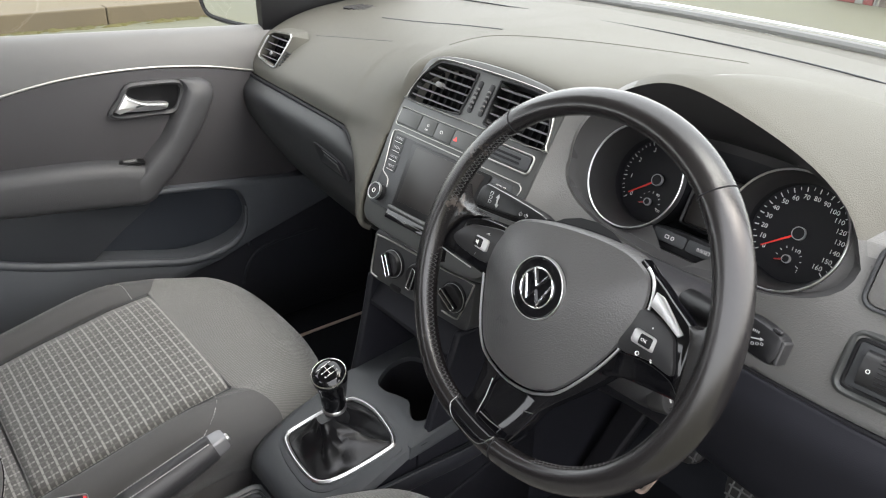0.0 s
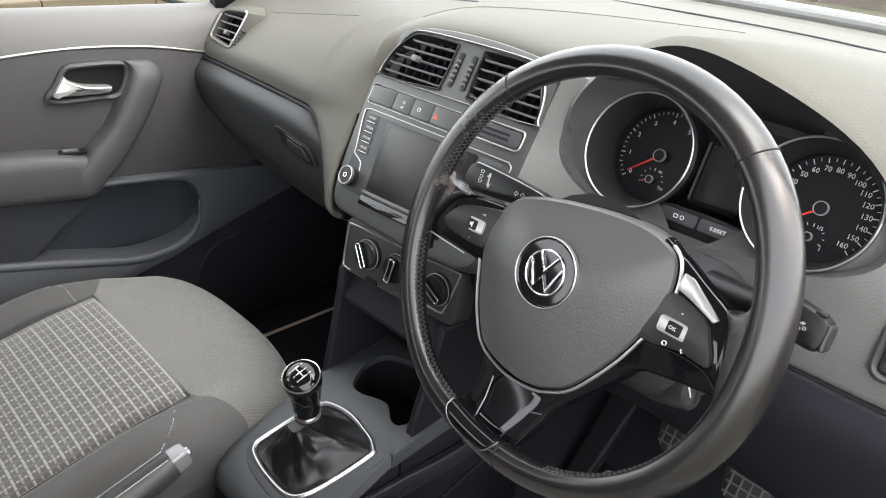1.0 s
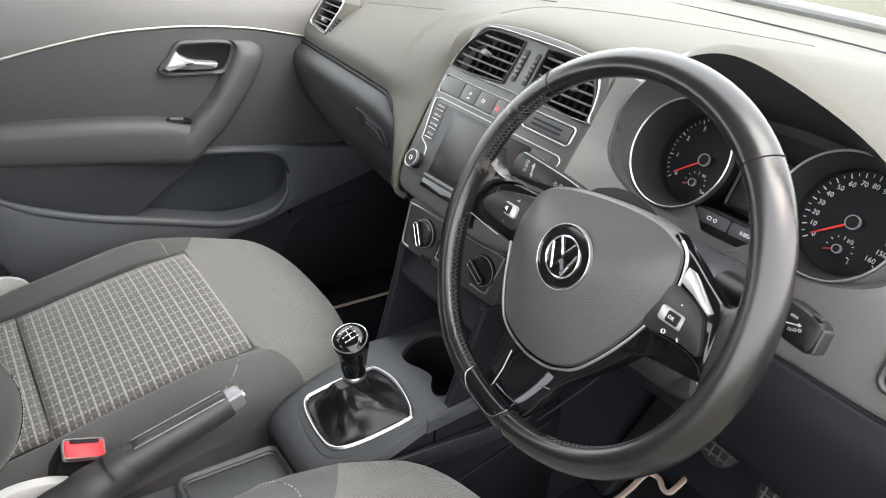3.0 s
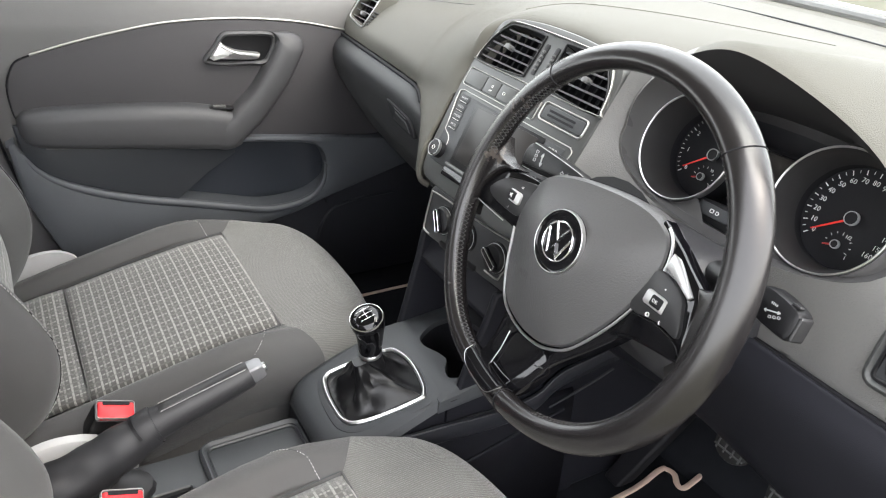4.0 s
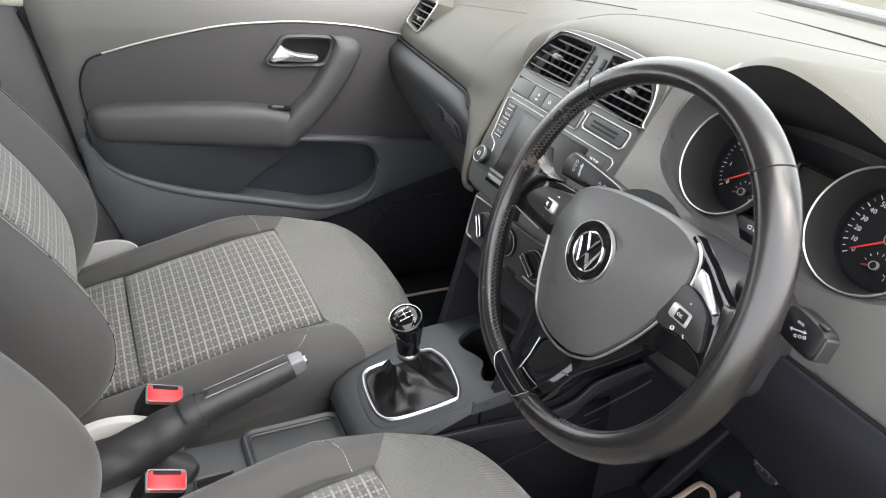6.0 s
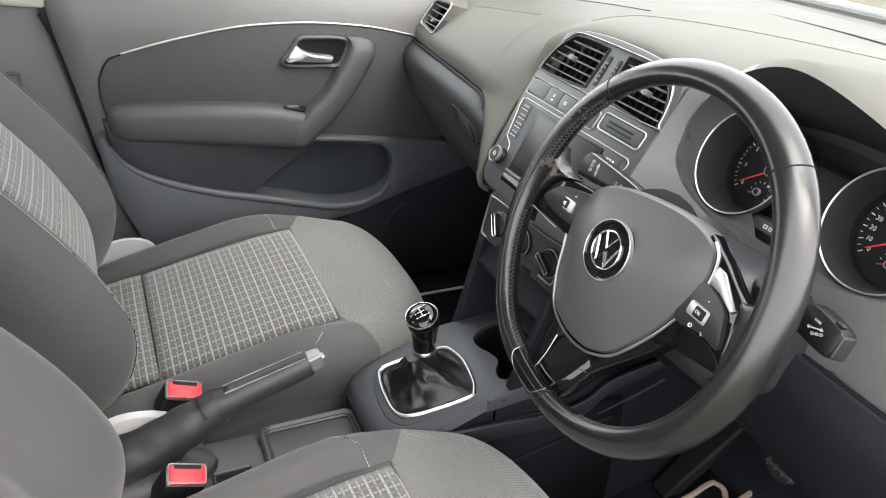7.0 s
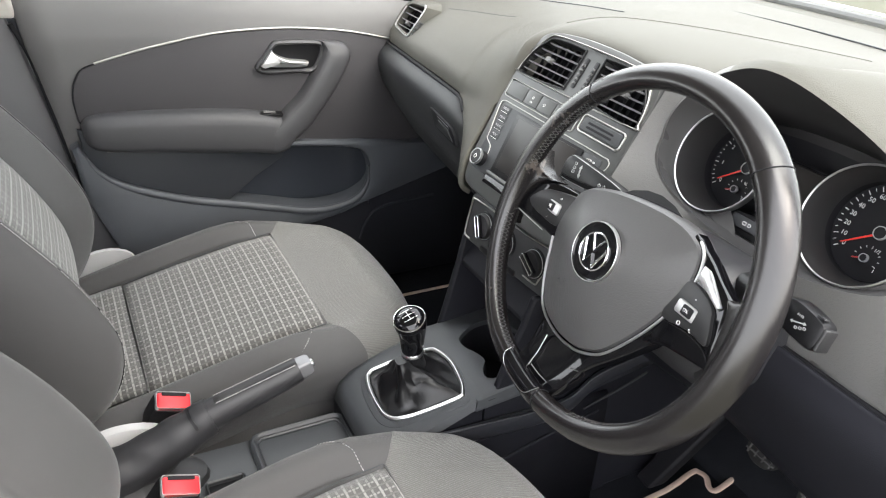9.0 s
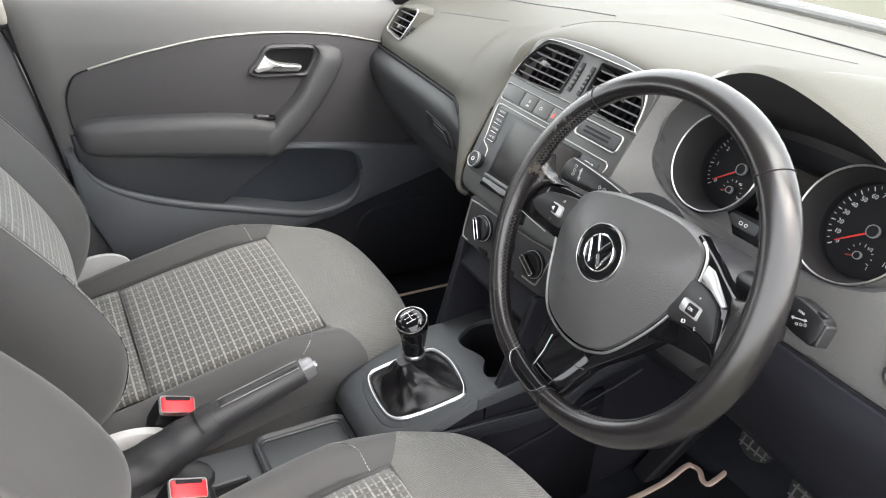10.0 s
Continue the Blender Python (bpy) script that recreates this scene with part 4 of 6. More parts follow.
# disc slot
part("disc_slot_frame", ring(rrect(0.088, 0.026, 0.007, 0.086, 0.045), 0.0022, -0.002, 0.0026, 0.0008), strip_metal, stack, m=CF)
part("disc_slot_plate", plate(rrect(0.080, 0.018, 0.004, 0.086, 0.045), -0.001, 0.0022, 0.001), dash_hard, stack, m=CF)
for dv in (0.003, -0.003):
    part("disc_slot", plate(rrect(0.052, 0.0030, 0.001, 0.084, 0.045 + dv), 0, 0.0026, 0), seal_rubber, stack, m=CF)
# head unit
disp_o = [(-0.0830, 0.0095), (-0.0800, 0.0125), (0.0760, 0.0150), (0.0790, 0.0120), (0.0700, -0.0740), (0.0665, -0.0770), (-0.0690, -0.0800), (-0.0720, -0.0770)]
screen_o = [(-0.0725, 0.0060), (-0.0705, 0.0080), (0.0660, 0.0105), (0.0680, 0.0085), (0.0600, -0.0650), (0.0580, -0.0670), (-0.0630, -0.0715), (-0.0645, -0.0695)]
hu = part("head_unit", plate(rrect(0.240, 0.105, 0.006, -0.003, -0.038), -0.004, 0.0012, 0.001), dash_hard, dash, "infotainment unit with dark touch screen", m=CF)
part("display", plate(disp_o[::-1], 0.0, 0.0030, 0.001), black_plastic, hu, m=CF)
part("screen", plate(screen_o[::-1], 0.002, 0.0034, 0.0004), screen_glass, hu, "dark touch screen, switched off", m=CF)
part("unit_trim", tube([(q[0], q[1], 0.001) for q in spline([(-0.098, -0.062), (-0.103, -0.050), (-0.120, -0.042), (-0.122, -0.034), (-0.134, 0.010), (-0.128, 0.0185), (-0.10, 0.0195), (0.10, 0.0195), (0.124, 0.0185), (0.129, 0.010), (0.120, -0.010), (0.112, -0.024)], 6)], 0.0008, 6), strip_metal, hu, "satin chrome trim", m=CF)
for k, txt in enumerate(("RADIO", "MEDIA", "PHONE", "MUTE")):
    u, v = -0.1135 + 0.0022 * k, 0.008 - 0.0135 * k
    part("unit_button", plate(rrect(0.022, 0.0125, 0.002, u, v), 0, 0.0022, 0.0008), dash_hard, hu, m=CF)
    lettering(txt, 0.0050, CF @ Matrix.Translation((u, v + 0.001, 0.0024)), grey_print, hu)
    part("button_underline", box(u - 0.0085, u + 0.0085, v - 0.0050, v - 0.0043, 0.002, 0.0024), white_print, hu, m=CF)
part("unit_button", plate(rrect(0.034, 0.020, 0.002, 0.099, 0.004), 0, 0.0022, 0.0008), dash_hard, hu, m=CF)
lettering("SETUP", 0.0062, CF @ Matrix.Translation((0.099, 0.006, 0.0024)), white_print, hu)
part("button_underline", box(0.086, 0.112, -0.002, -0.0012, 0.002, 0.0024), white_print, hu, m=CF)
part("unit_button", plate(rrect(0.030, 0.012, 0.002, 0.097, -0.015), 0, 0.0022, 0.0008), dash_hard, hu, m=CF)
kn = part("volume_knob", lathe([(0.0125, 0.0), (0.0122, 0.011), (0.0105, 0.0135), (0.001, 0.0138)], 28), black_plastic, hu, "round volume knob", m=CF @ Matrix.Translation((-0.106, -0.073, 0)))
part("knob_ring", ring(circle(0.0126, n=28), 0.0012, 0.0095, 0.0142, 0.0004), chrome, kn, m=CF @ Matrix.Translation((-0.106, -0.073, 0)))
part("icon", ring(circle(0.0032, n=16), 0.0006, 0.0138, 0.0146, 0.0001), white_print, kn, m=CF @ Matrix.Translation((-0.106, -0.073, 0)))
CS = CF @ Matrix.Rotation(radians(1.6), 4, "Z")
part("lower_ledge", plate(rrect(0.150, 0.0060, 0.002, -0.004, -0.0815), -0.002, 0.0048, 0.0018), panel_grey, hu, "satin ledge under the screen", m=CS)
part("lower_strip", plate(rrect(0.150, 0.0125, 0.002, -0.004, -0.0915), -0.002, 0.0024, 0.001), black_gloss, hu, "gloss black strip", m=CS)
part("strip_line", box(-0.077, 0.069, -0.0922, -0.0912, 0.002, 0.0032), panel_grey, hu, m=CS)
# climate controls
CL = frame_of((0.003, 0.098, 0.786), (1, 0.07, 0), (0, 0.15, 1))
clim = part("climate_panel", plate(rrect(0.206, 0.078, 0.014, 0.009, 0.003), -0.03, 0.0, 0.005), pod_grey, dash, "heater panel with three rotary knobs", m=CL)
for u, ang in ((-0.0435, 118), (0.0100, 78), (0.0790, 150)):
    km = CL @ Matrix.Translation((u, 0.004, 0)) @ Matrix.Scale(0.94, 4)
    k = part("heater_knob", lathe([(0.0235, -0.002), (0.0235, 0.003), (0.0205, 0.004), (0.0197, 0.009), (0.0185, 0.0105), (0.001, 0.0107)], 36), black_plastic, clim, "black rotary knob", m=km)
    bm_ = km @ Matrix.Rotation(radians(ang), 4, "Z") @ Matrix.Translation((0, 0, 0.0100))
    part("knob_blade", plate(rrect(0.036, 0.0095, 0.003), 0, 0.0075, 0.0015), black_gloss, k, m=bm_)
    part("blade_edge", ring(rrect(0.0355, 0.0095, 0.003), 0.0016, 0.005, 0.0083, 0.0004), bright_chrome, k, m=bm_)
    part("knob_marks", ring(circle(0.0215, n=40), 0.0006, 0.003, 0.0046, 0.0001), grey_print, k, m=km)
for pts in ([(-0.050, 0.034), (-0.080, 0.033), (-0.086, 0.027), (-0.089, -0.022), (-0.084, -0.029), (-0.074, -0.030)], [(-0.052, 0.034), (0.0, 0.034), (0.050, 0.034), (0.103, 0.036), (0.108, 0.029), (0.094, -0.016), (0.087, -0.023), (0.062, -0.023)]):
    part("climate_trim", tube([(q[0], q[1], 0.001) for q in spline(pts, 5)], 0.0014, 6), strip_metal, clim, "satin chrome trim line", m=CL)
part("push_button", plate(rrect(0.022, 0.009, 0.003, -0.033, -0.031), 0, 0.0025, 0.001), black_plastic, clim, m=CL)
part("push_button", plate(rrect(0.022, 0.009, 0.003, 0.033, -0.031), 0, 0.0025, 0.001), black_plastic, clim, m=CL)

lower = []
for z, hw, y in ((0.815, 0.110, 0.135), (0.745, 0.106, 0.118), (0.70, 0.103, 0.085), (0.64, 0.098, 0.070), (0.60, 0.095, 0.060), (0.45, 0.095, 0.06), (0.31, 0.10, 0.06)):
    lower.append([(-hw, y, z), (hw, y, z), (hw, 0.55, z), (-hw, 0.55, z)])
part("stack_base", loft(lower[:3]), knee_plastic, dash, "dark lower stack", bevel=0.01)
for sx in (-1, 1):
    cheek = []
    for z, hw, y in ((0.748, 0.106, 0.094), (0.70, 0.103, 0.083), (0.64, 0.098, 0.066), (0.58, 0.096, 0.050), (0.45, 0.096, 0.05), (0.31, 0.10, 0.05)):
        cheek.append([(sx * hw, y, z), (sx * (hw - 0.012), y, z), (sx * (hw - 0.012), 0.55, z), (sx * hw, 0.55, z)])
    part("stack_cheek", loft(cheek), knee_plastic, dash, "slim dark side cheek", bevel=0.004)
part("stack_back", box(-0.09, 0.09, 0.17, 0.19, 0.60, 0.75), black_plastic, dash)
part("stack_filler", box(-0.32, -0.100, 0.275, 0.52, 0.56, 0.90), black_plastic, dash)
part("dash_core", box(-0.68, 0.70, 0.36, 0.72, 0.68, 0.95), black_plastic, dash)

# ---- centre console ----
console = thing("centre_console", "dark grey plastic centre console between the seats", "console", at=(0, -0.2, 0.31))
secs = []
for y, w, z in ((0.032, 0.094, 0.5975), (0.02, 0.094, 0.594), (-0.05, 0.096, 0.570), (-0.10, 0.092, 0.551), (-0.122, 0.084, 0.540), (-0.132, 0.074, 0.524)):
    secs.append([(-w - 0.012, y, 0.31), (-w, y, z - 0.016), (-w + 0.006, y, z - 0.005), (-w + 0.018, y, z), (0, y, z + 0.001), (w - 0.007, y, z), (w + 0.005, y, z - 0.005), (w + 0.010, y, z - 0.016), (w + 0.014, y, 0.31)])
part("gear_housing", loft([r[1:-1] for r in secs]), console_plastic, console, "raised housing round the gear lever")
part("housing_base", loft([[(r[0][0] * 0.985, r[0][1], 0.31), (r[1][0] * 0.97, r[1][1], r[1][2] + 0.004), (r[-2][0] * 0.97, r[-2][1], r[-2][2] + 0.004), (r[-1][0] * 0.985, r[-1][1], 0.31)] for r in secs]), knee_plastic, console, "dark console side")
CU = frame_of((0, 0.031, 0.5975), (1, 0, 0), (0, 1, 0.10))
cup_o = spline([(-0.056, 0.075), (-0.045, 0.046), (-0.031, 0.030), (-0.010, 0.029), (0.009, 0.037), (0.031, 0.041), (0.0495, 0.028), (0.063, 0.0235), (0.0725, 0.027), (0.0765, 0.045), (0.0770, 0.08), (0.072, 0.115), (0.02, 0.125), (-0.045, 0.110)], 4, True)
part("cup_holder", holed_plate([(-0.0945, -0.014), (0.1042, -0.014), (0.1044, 0.05), (0.1044, 0.16), (-0.096, 0.16)], (cup_o,), -0.022, 0.0, 0.09, 0.016), console_plastic, console, "grey console front with deep cup holder", m=CU)
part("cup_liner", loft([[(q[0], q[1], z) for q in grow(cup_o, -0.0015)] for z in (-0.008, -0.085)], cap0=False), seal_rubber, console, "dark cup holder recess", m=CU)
for x0, x1 in ((-0.093, -0.072), (0.080, 0.1025)):
    part("housing_base", box(x0, x1, 0.035, 0.30, 0.31, 0.588), knee_plastic, console)
rear_top = 0.492
secs = []
for y, w, z in ((-0.10, 0.072, rear_top), (-0.30, 0.071, rear_top), (-0.45, 0.070, rear_top + 0.004), (-0.80, 0.070, rear_top + 0.01)):
    secs.append([(-w + 0.012, y, 0.31), (-w + 0.010, y, z - 0.012), (-w + 0.018, y, z), (w - 0.008, y, z), (w, y, z - 0.012), (w - 0.004, y, 0.31)])
part("tunnel_cover", loft(secs), console_plastic, console, "flat grey cover behind the gear lever")
TR = frame_of((0.004, -0.200, rear_top), (1, 0, 0), (0, 1, 0))
part("tray_rim", ring(rrect(0.118, 0.150, 0.022), 0.010, -0.002, 0.012, 0.004), console_plastic, console, "raised rim of the storage tray", m=TR)
part("tray_floor", plate(rrect(0.100, 0.132, 0.016), -0.002, 0.003, 0.001), console_plastic, console, m=TR)
part("tray_lip", ring(rrect(0.100, 0.132, 0.014), 0.004, 0.0, 0.007, 0.002), console_plastic, console, m=TR)
b = ring(rrect(0.052, 0.055, 0.006), 0.004, -0.002, 0.010, 0.002)
part("coin_slot", b, console_plastic, console, m=frame_of((0.040, -0.322, rear_top), (1, 0, 0), (0, 1, 0)))
part("coin_slot_floor", plate(rrect(0.044, 0.047, 0.004), -0.001, 0.002, 0), seal_rubber, console, m=frame_of((0.040, -0.322, rear_top), (1, 0, 0), (0, 1, 0)))
seam(spline([(0.105, 0.22, 0.546), (0.106, 0.127, 0.549), (0.106, 0.025, 0.554), (0.106, -0.082, 0.552), (0.100, -0.135, 0.536)], 6), 0.0022, seal_rubber, console, "panel_gap")
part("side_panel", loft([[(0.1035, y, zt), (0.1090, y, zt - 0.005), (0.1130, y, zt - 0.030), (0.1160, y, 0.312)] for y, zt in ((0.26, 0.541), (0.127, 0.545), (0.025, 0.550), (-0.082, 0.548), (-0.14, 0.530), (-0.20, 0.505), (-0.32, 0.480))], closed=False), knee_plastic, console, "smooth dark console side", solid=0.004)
part("side_rail", tube(spline([(0.1145, 0.24, 0.512), (0.1150, 0.168, 0.499), (0.1155, 0.05, 0.471), (0.1155, -0.06, 0.450)], 6), 0.0028, 8), knee_plastic, console, "moulded line along the console side")

side = spline([(0.113, -0.045, 0.5595), (0.113, 0.033, 0.5555), (0.113, 0.122, 0.5490), (0.113, 0.184, 0.5575), (0.113, 0.222, 0.5835), (0.113, 0.275, 0.5945), (0.113, 0.331, 0.6025), (0.113, 0.37, 0.6075)], 6)
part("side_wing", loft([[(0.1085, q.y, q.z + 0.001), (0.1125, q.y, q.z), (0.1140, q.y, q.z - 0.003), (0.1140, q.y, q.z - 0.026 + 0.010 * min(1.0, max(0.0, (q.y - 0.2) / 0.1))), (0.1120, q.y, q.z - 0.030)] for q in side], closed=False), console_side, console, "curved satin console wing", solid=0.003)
# highlight on the wing's top edge, drawn as a paler tube
part("wing_edge_highlight", tube([(q.x + 0.0006, q.y, q.z) for q in side], 0.0011, 8), console_plastic, console)
part("side_rail", tube(spline([(0.114, 0.211, 0.525), (0.114, 0.286, 0.546), (0.114, 0.329, 0.561)], 6), 0.0018, 8), console_side, console, "moulded line along the console side")

GF = frame_of((0.013, -0.041, 0.572), (1, 0, 0), (0, 1, 0.33))
gear = thing("gear_lever", "gear lever with gloss black knob and leather gaiter", "gear lever", at=(0.01, -0.036, 0.58))
go = [(q.x, q.y) for q in spline([(-0.050, 0.054), (-0.036, 0.066), (0.0, 0.0725), (0.046, 0.066), (0.066, 0.058), (0.073, 0.046), (0.062, -0.014), (0.052, -0.043), (0.039, -0.056), (0.018, -0.0605), (-0.025, -0.0585), (-0.056, -0.0515), (-0.0665, -0.042), (-0.0685, -0.032), (-0.062, 0.010)][::-1], 4, True)]
part("gaiter_plate", plate(grow(go, 0.0125), -0.016, 0.003, 0.011), console_plastic, gear, "dark surround plate", m=GF)
part("gaiter_frame", ring(go, 0.0060, 0.0, 0.0080, 0.0025), chrome, gear, "satin chrome frame", m=GF)
rnd = random.Random(11)
secs = []
base = grow(go, -0.0055)
k = len(base)
folds = [rnd.uniform(-1, 1) for _ in range(k)]
for j in range(15):
    f = j / 14
    h = 0.003 + 0.060 * f ** 1.5 + 0.008 * math.sin(f * math.pi)
    sc = (1 - f) ** 1.35 * 0.845 + 0.155
    row = []
    for i, q in enumerate(base):
        a = math.atan2(q[1], q[0])
        wv = math.sin(f * math.pi) * (1 - 0.55 * f) * (0.0060 * math.sin(3 * a + 4.0 * f) + 0.0045 * math.sin(5 * a - 5 * f + 1) + 0.0020 * math.sin(11 * a + 9 * f) + 0.0008 * folds[i])
        r = math.hypot(q[0], q[1])
        rr = r * sc + wv * 0.6
        row.append((rr * math.cos(a) + 0.007 * f, rr * math.sin(a) - 0.002 * f, h + wv))
    secs.append(row)
part("gaiter", loft(secs, cap0=False), boot_leather, gear, "creased black leather gaiter", m=GF)
KN = frame_of((0.0155, -0.043, 0.634), (1, 0, -0.04), (0, 1, 0.12))
KC = frame_of((0.0215, -0.0535, 0.7005), (1, 0.05, -0.20), (0.02, 1, 0.36))
part("knob_collar", lathe([(0.0150, 0.0), (0.0166, 0.002), (0.0166, 0.0055), (0.0152, 0.0075)], 32), chrome, gear, "chrome collar", m=KN)
part("lever_boot", lathe([(0.0190, -0.020), (0.0170, -0.012), (0.0155, -0.004), (0.0152, 0.001)], 28), boot_leather, gear, m=KN)
rows = []
for f, r in ((0.0, 0.0152), (0.10, 0.0162), (0.30, 0.0178), (0.50, 0.0196), (0.68, 0.0216), (0.82, 0.0232), (0.93, 0.0238), (1.0, 0.0230)):
    g = f * f * (3 - 2 * f)
    row = []
    for k in range(36):
        a = 2 * math.pi * k / 36
        lo = KN @ Vector((r * math.cos(a), r * math.sin(a), 0.006 + 0.060 * f))
        hi = KC @ Vector((r * math.cos(a), r * math.sin(a), -0.060 * (1 - f)))
        row.append(lo.lerp(hi, g))
    rows.append(row)
part("gear_knob", loft(rows), black_gloss, gear, "gloss black knob")
part("knob_ring", lathe([(0.0230, -0.0008), (0.0236, 0.0002), (0.0232, 0.0014), (0.0220, 0.0016)], 36), bright_chrome, gear, "bright chrome ring", m=KC)
cap = part("knob_cap", lathe([(0.0221, 0.0012), (0.0195, 0.0052), (0.013, 0.0080), (0.006, 0.0092), (0.0005, 0.0095)], 36), black_gloss, gear, "domed gloss cap with shift pattern", m=KC)
bb = bmesh.new()
for x0, x1, y0, y1 in ((-0.0088, -0.0080, -0.0050, 0.0050), (-0.0004, 0.0004, -0.0055, 0.0055), (0.0076, 0.0084, -0.0050, 0.0050), (-0.0084, 0.0080, -0.0004, 0.0004)):
    box(x0, x1, y0, y1, 0.0070, 0.0096, bm=bb)
part("shift_pattern", bb, white_print, cap, m=KC)
for txt, x, y in (("1", -0.0084, 0.0084), ("3", 0.0, 0.0084), ("5", 0.008, 0.0084), ("2", -0.0084, -0.0084), ("4", 0.0, -0.0084), ("R", 0.008, -0.0084)):
    lettering(txt, 0.0045, KC @ Matrix.Translation((x, y, 0.0090)), white_print, cap)

# ---- handbrake ----
brake = thing("handbrake", "black handbrake lever with stitched leather grip", "handbrake", at=(-0.012, -0.45, 0.5))
HX = -0.014
grip_path = spline([(HX, -0.330, 0.590), (HX, -0.31, 0.597), (HX, -0.26, 0.613), (HX, -0.215, 0.628), (HX, -0.203, 0.632)], 4)
gr = [0.0205 - 0.005 * (i / (len(grip_path) - 1)) for i in range(len(grip_path))]
part("grip", tube(grip_path, gr, 16, flat=1.15), brake_leather, brake, "stitched leather grip")
part("grip_end", loft([[(HX + q[0], y + 0.3 * q[1] * -1, z + q[1]) for q in rrect(w, h, 0.004)] for y, z, w, h in ((-0.214, 0.6295, 0.0225, 0.024), (-0.212, 0.630, 0.0245, 0.026), (-0.190, 0.637, 0.0225, 0.022), (-0.186, 0.638, 0.0195, 0.018))]), cap_grey, brake, "brushed grey end cap")
part("release_button", tube([(HX, -0.188, 0.637), (HX, -0.183, 0.6385), (HX, -0.182, 0.639)], [0.006, 0.0058, 0.004], 12), steel, brake, "silver release button")
part("collar", tube([(HX, -0.335, 0.5885), (HX, -0.326, 0.5915)], 0.0225, 16, flat=1.15), brake_leather, brake)
panel_rows = [[(HX + 0.0085 * math.sin(a), -0.322 + 0.114 * f, 0.5930 + 0.0368 * f + (0.0243 - 0.0058 * f) * math.cos(a * 0.42)) for a in (-1.2, -0.6, 0, 0.6, 1.2)] for f in (j / 10 for j in range(11))]
part("grip_panel", loft(panel_rows, closed=False), leather_perf, brake, "perforated strip along the grip", solid=0.001)
bb = bmesh.new()
for sx in (-0.0085, 0.0085):
    for i in range(30):
        f = i / 30
        y = -0.320 + 0.110 * f
        z = 0.5935 + 0.0355 * f + 0.0222 - 0.0045 * f
        tube([(HX + sx, y, z), (HX + sx, y + 0.0026, z + 0.0008)], 0.0006, 5, bm=bb)
part("stitching", bb, stitch, brake, "pale stitching")
gp = spline([(HX, -0.56, 0.500), (HX, -0.50, 0.512), (HX, -0.43, 0.538), (HX, -0.375, 0.566), (HX, -0.330, 0.589)], 5)
n_ = len(gp)
secs_r = [0.041 - 0.0185 * (i / (n_ - 1)) ** 0.9 + 0.0010 * math.sin(i * 1.7) for i in range(n_)]
boot = tube(gp, secs_r, 36, flat=1.15)
for v in boot.verts:
    f = min(1.0, max(0.0, (-0.345 - v.co.y) / 0.12))
    a = math.atan2(v.co.z - 0.53, v.co.x - HX)
    v.co.x += (v.co.x - HX) * f * (0.07 * math.sin(5 * a + 60 * v.co.y) + 0.04 * math.sin(9 * a - 95 * v.co.y))
    v.co.z += 0.0022 * f * math.sin(6 * a + 120 * v.co.y)
part("gaiter", boot, brake_leather, brake, "soft black leather gaiter")
part("gaiter_band", tube([(HX, -0.347, 0.5825), (HX, -0.343, 0.5845)], 0.0232, 18, flat=1.15), boot_leather, brake)
part("gaiter_skirt", loft([[(HX + 0.055 * math.cos(a) * s, -0.46 + 0.125 * math.sin(a) * s, z) for a in (2 * math.pi * j / 24 for j in range(24))] for s, z in ((1.0, 0.490), (0.97, 0.503), (0.80, 0.515), (0.5, 0.525))]), brake_leather, brake)

# ---- steering wheel ----
WM = frame_of((0.324, 0.0116, 0.954), (1, 0, 0), (0, math.sin(radians(22)), math.cos(radians(22))))
wheel = thing("steering_wheel", "black leather flat-bottomed three-spoke steering wheel", "steering wheel", at=(0.321, 0.05, 0.93))


RM = frame_of((0.324, 0.0146, 0.9528), (0.9999, 0.0114, -0.0046), (0, 0.3601, 0.9329))


def rim_point(a):
    """The rim's centre line: nearly round, drawn in below and fuller at its lower corner; degrees from the right, anticlockwise."""
    c, s = math.cos(radians(a)), math.sin(radians(a))
    c2, s2, c3, s3 = math.cos(radians(2 * a)), math.sin(radians(2 * a)), math.cos(radians(3 * a)), math.sin(radians(3 * a))
    r = 0.1721 + 0.0017 * c - 0.0045 * s - 0.0017 * c2 - 0.0006 * s2 - 0.0009 * c3 - 0.0009 * s3 - 0.0011 * math.cos(radians(4 * a))
    r += 0.0035 * math.exp(-((a % 360 - 236) / 14) ** 2)
    return Vector((r * c - 0.0019, r * s + 0.0015, 0))


def rim_section(a, w, extra=0.0):
    """A point on the rim's skin: an oval, long from its inner front to its outer back; w in radians."""
    p, q = rim_point(a), rim_point(a + 0.5)
    out = (q - p).normalized().cross(Vector((0, 0, 1)))
    f = math.exp(-((math.sin(radians(a)) + 0.12) / 0.34) ** 2)
    la, sh = 0.0176 + extra, 0.0118 + 0.0016 * f + extra
    e1 = Vector((0, 0, -1)) * math.cos(radians(36)) + out * math.sin(radians(36))
    e2 = Vector((0, 0, 1)) * math.sin(radians(36)) + out * math.cos(radians(36))
    return p + la * math.cos(w) * e1 + sh * math.sin(w) * e2


secs = [[rim_section(a, 2 * math.pi * j / 24) for j in range(24)] for a in range(0, 360, 4)]
b = loft(secs + [secs[0]], cap0=False, cap1=False)
bmesh.ops.remove_doubles(b, verts=b.verts, dist=1e-6)
part("rim", b, leather, wheel, "worn black leather rim", m=RM)


def rim_loop(a, extra):
    """A ring of leather edge round the rim at an angle."""
    return [rim_section(a, 2 * math.pi * j / 24, extra) for j in range(24)]


for a in (48, 131, 272):
    part("rim_seam", tube(rim_loop(a, 0.0001), 0.0007, 6, closed=True), seal_rubber, wheel, m=RM)


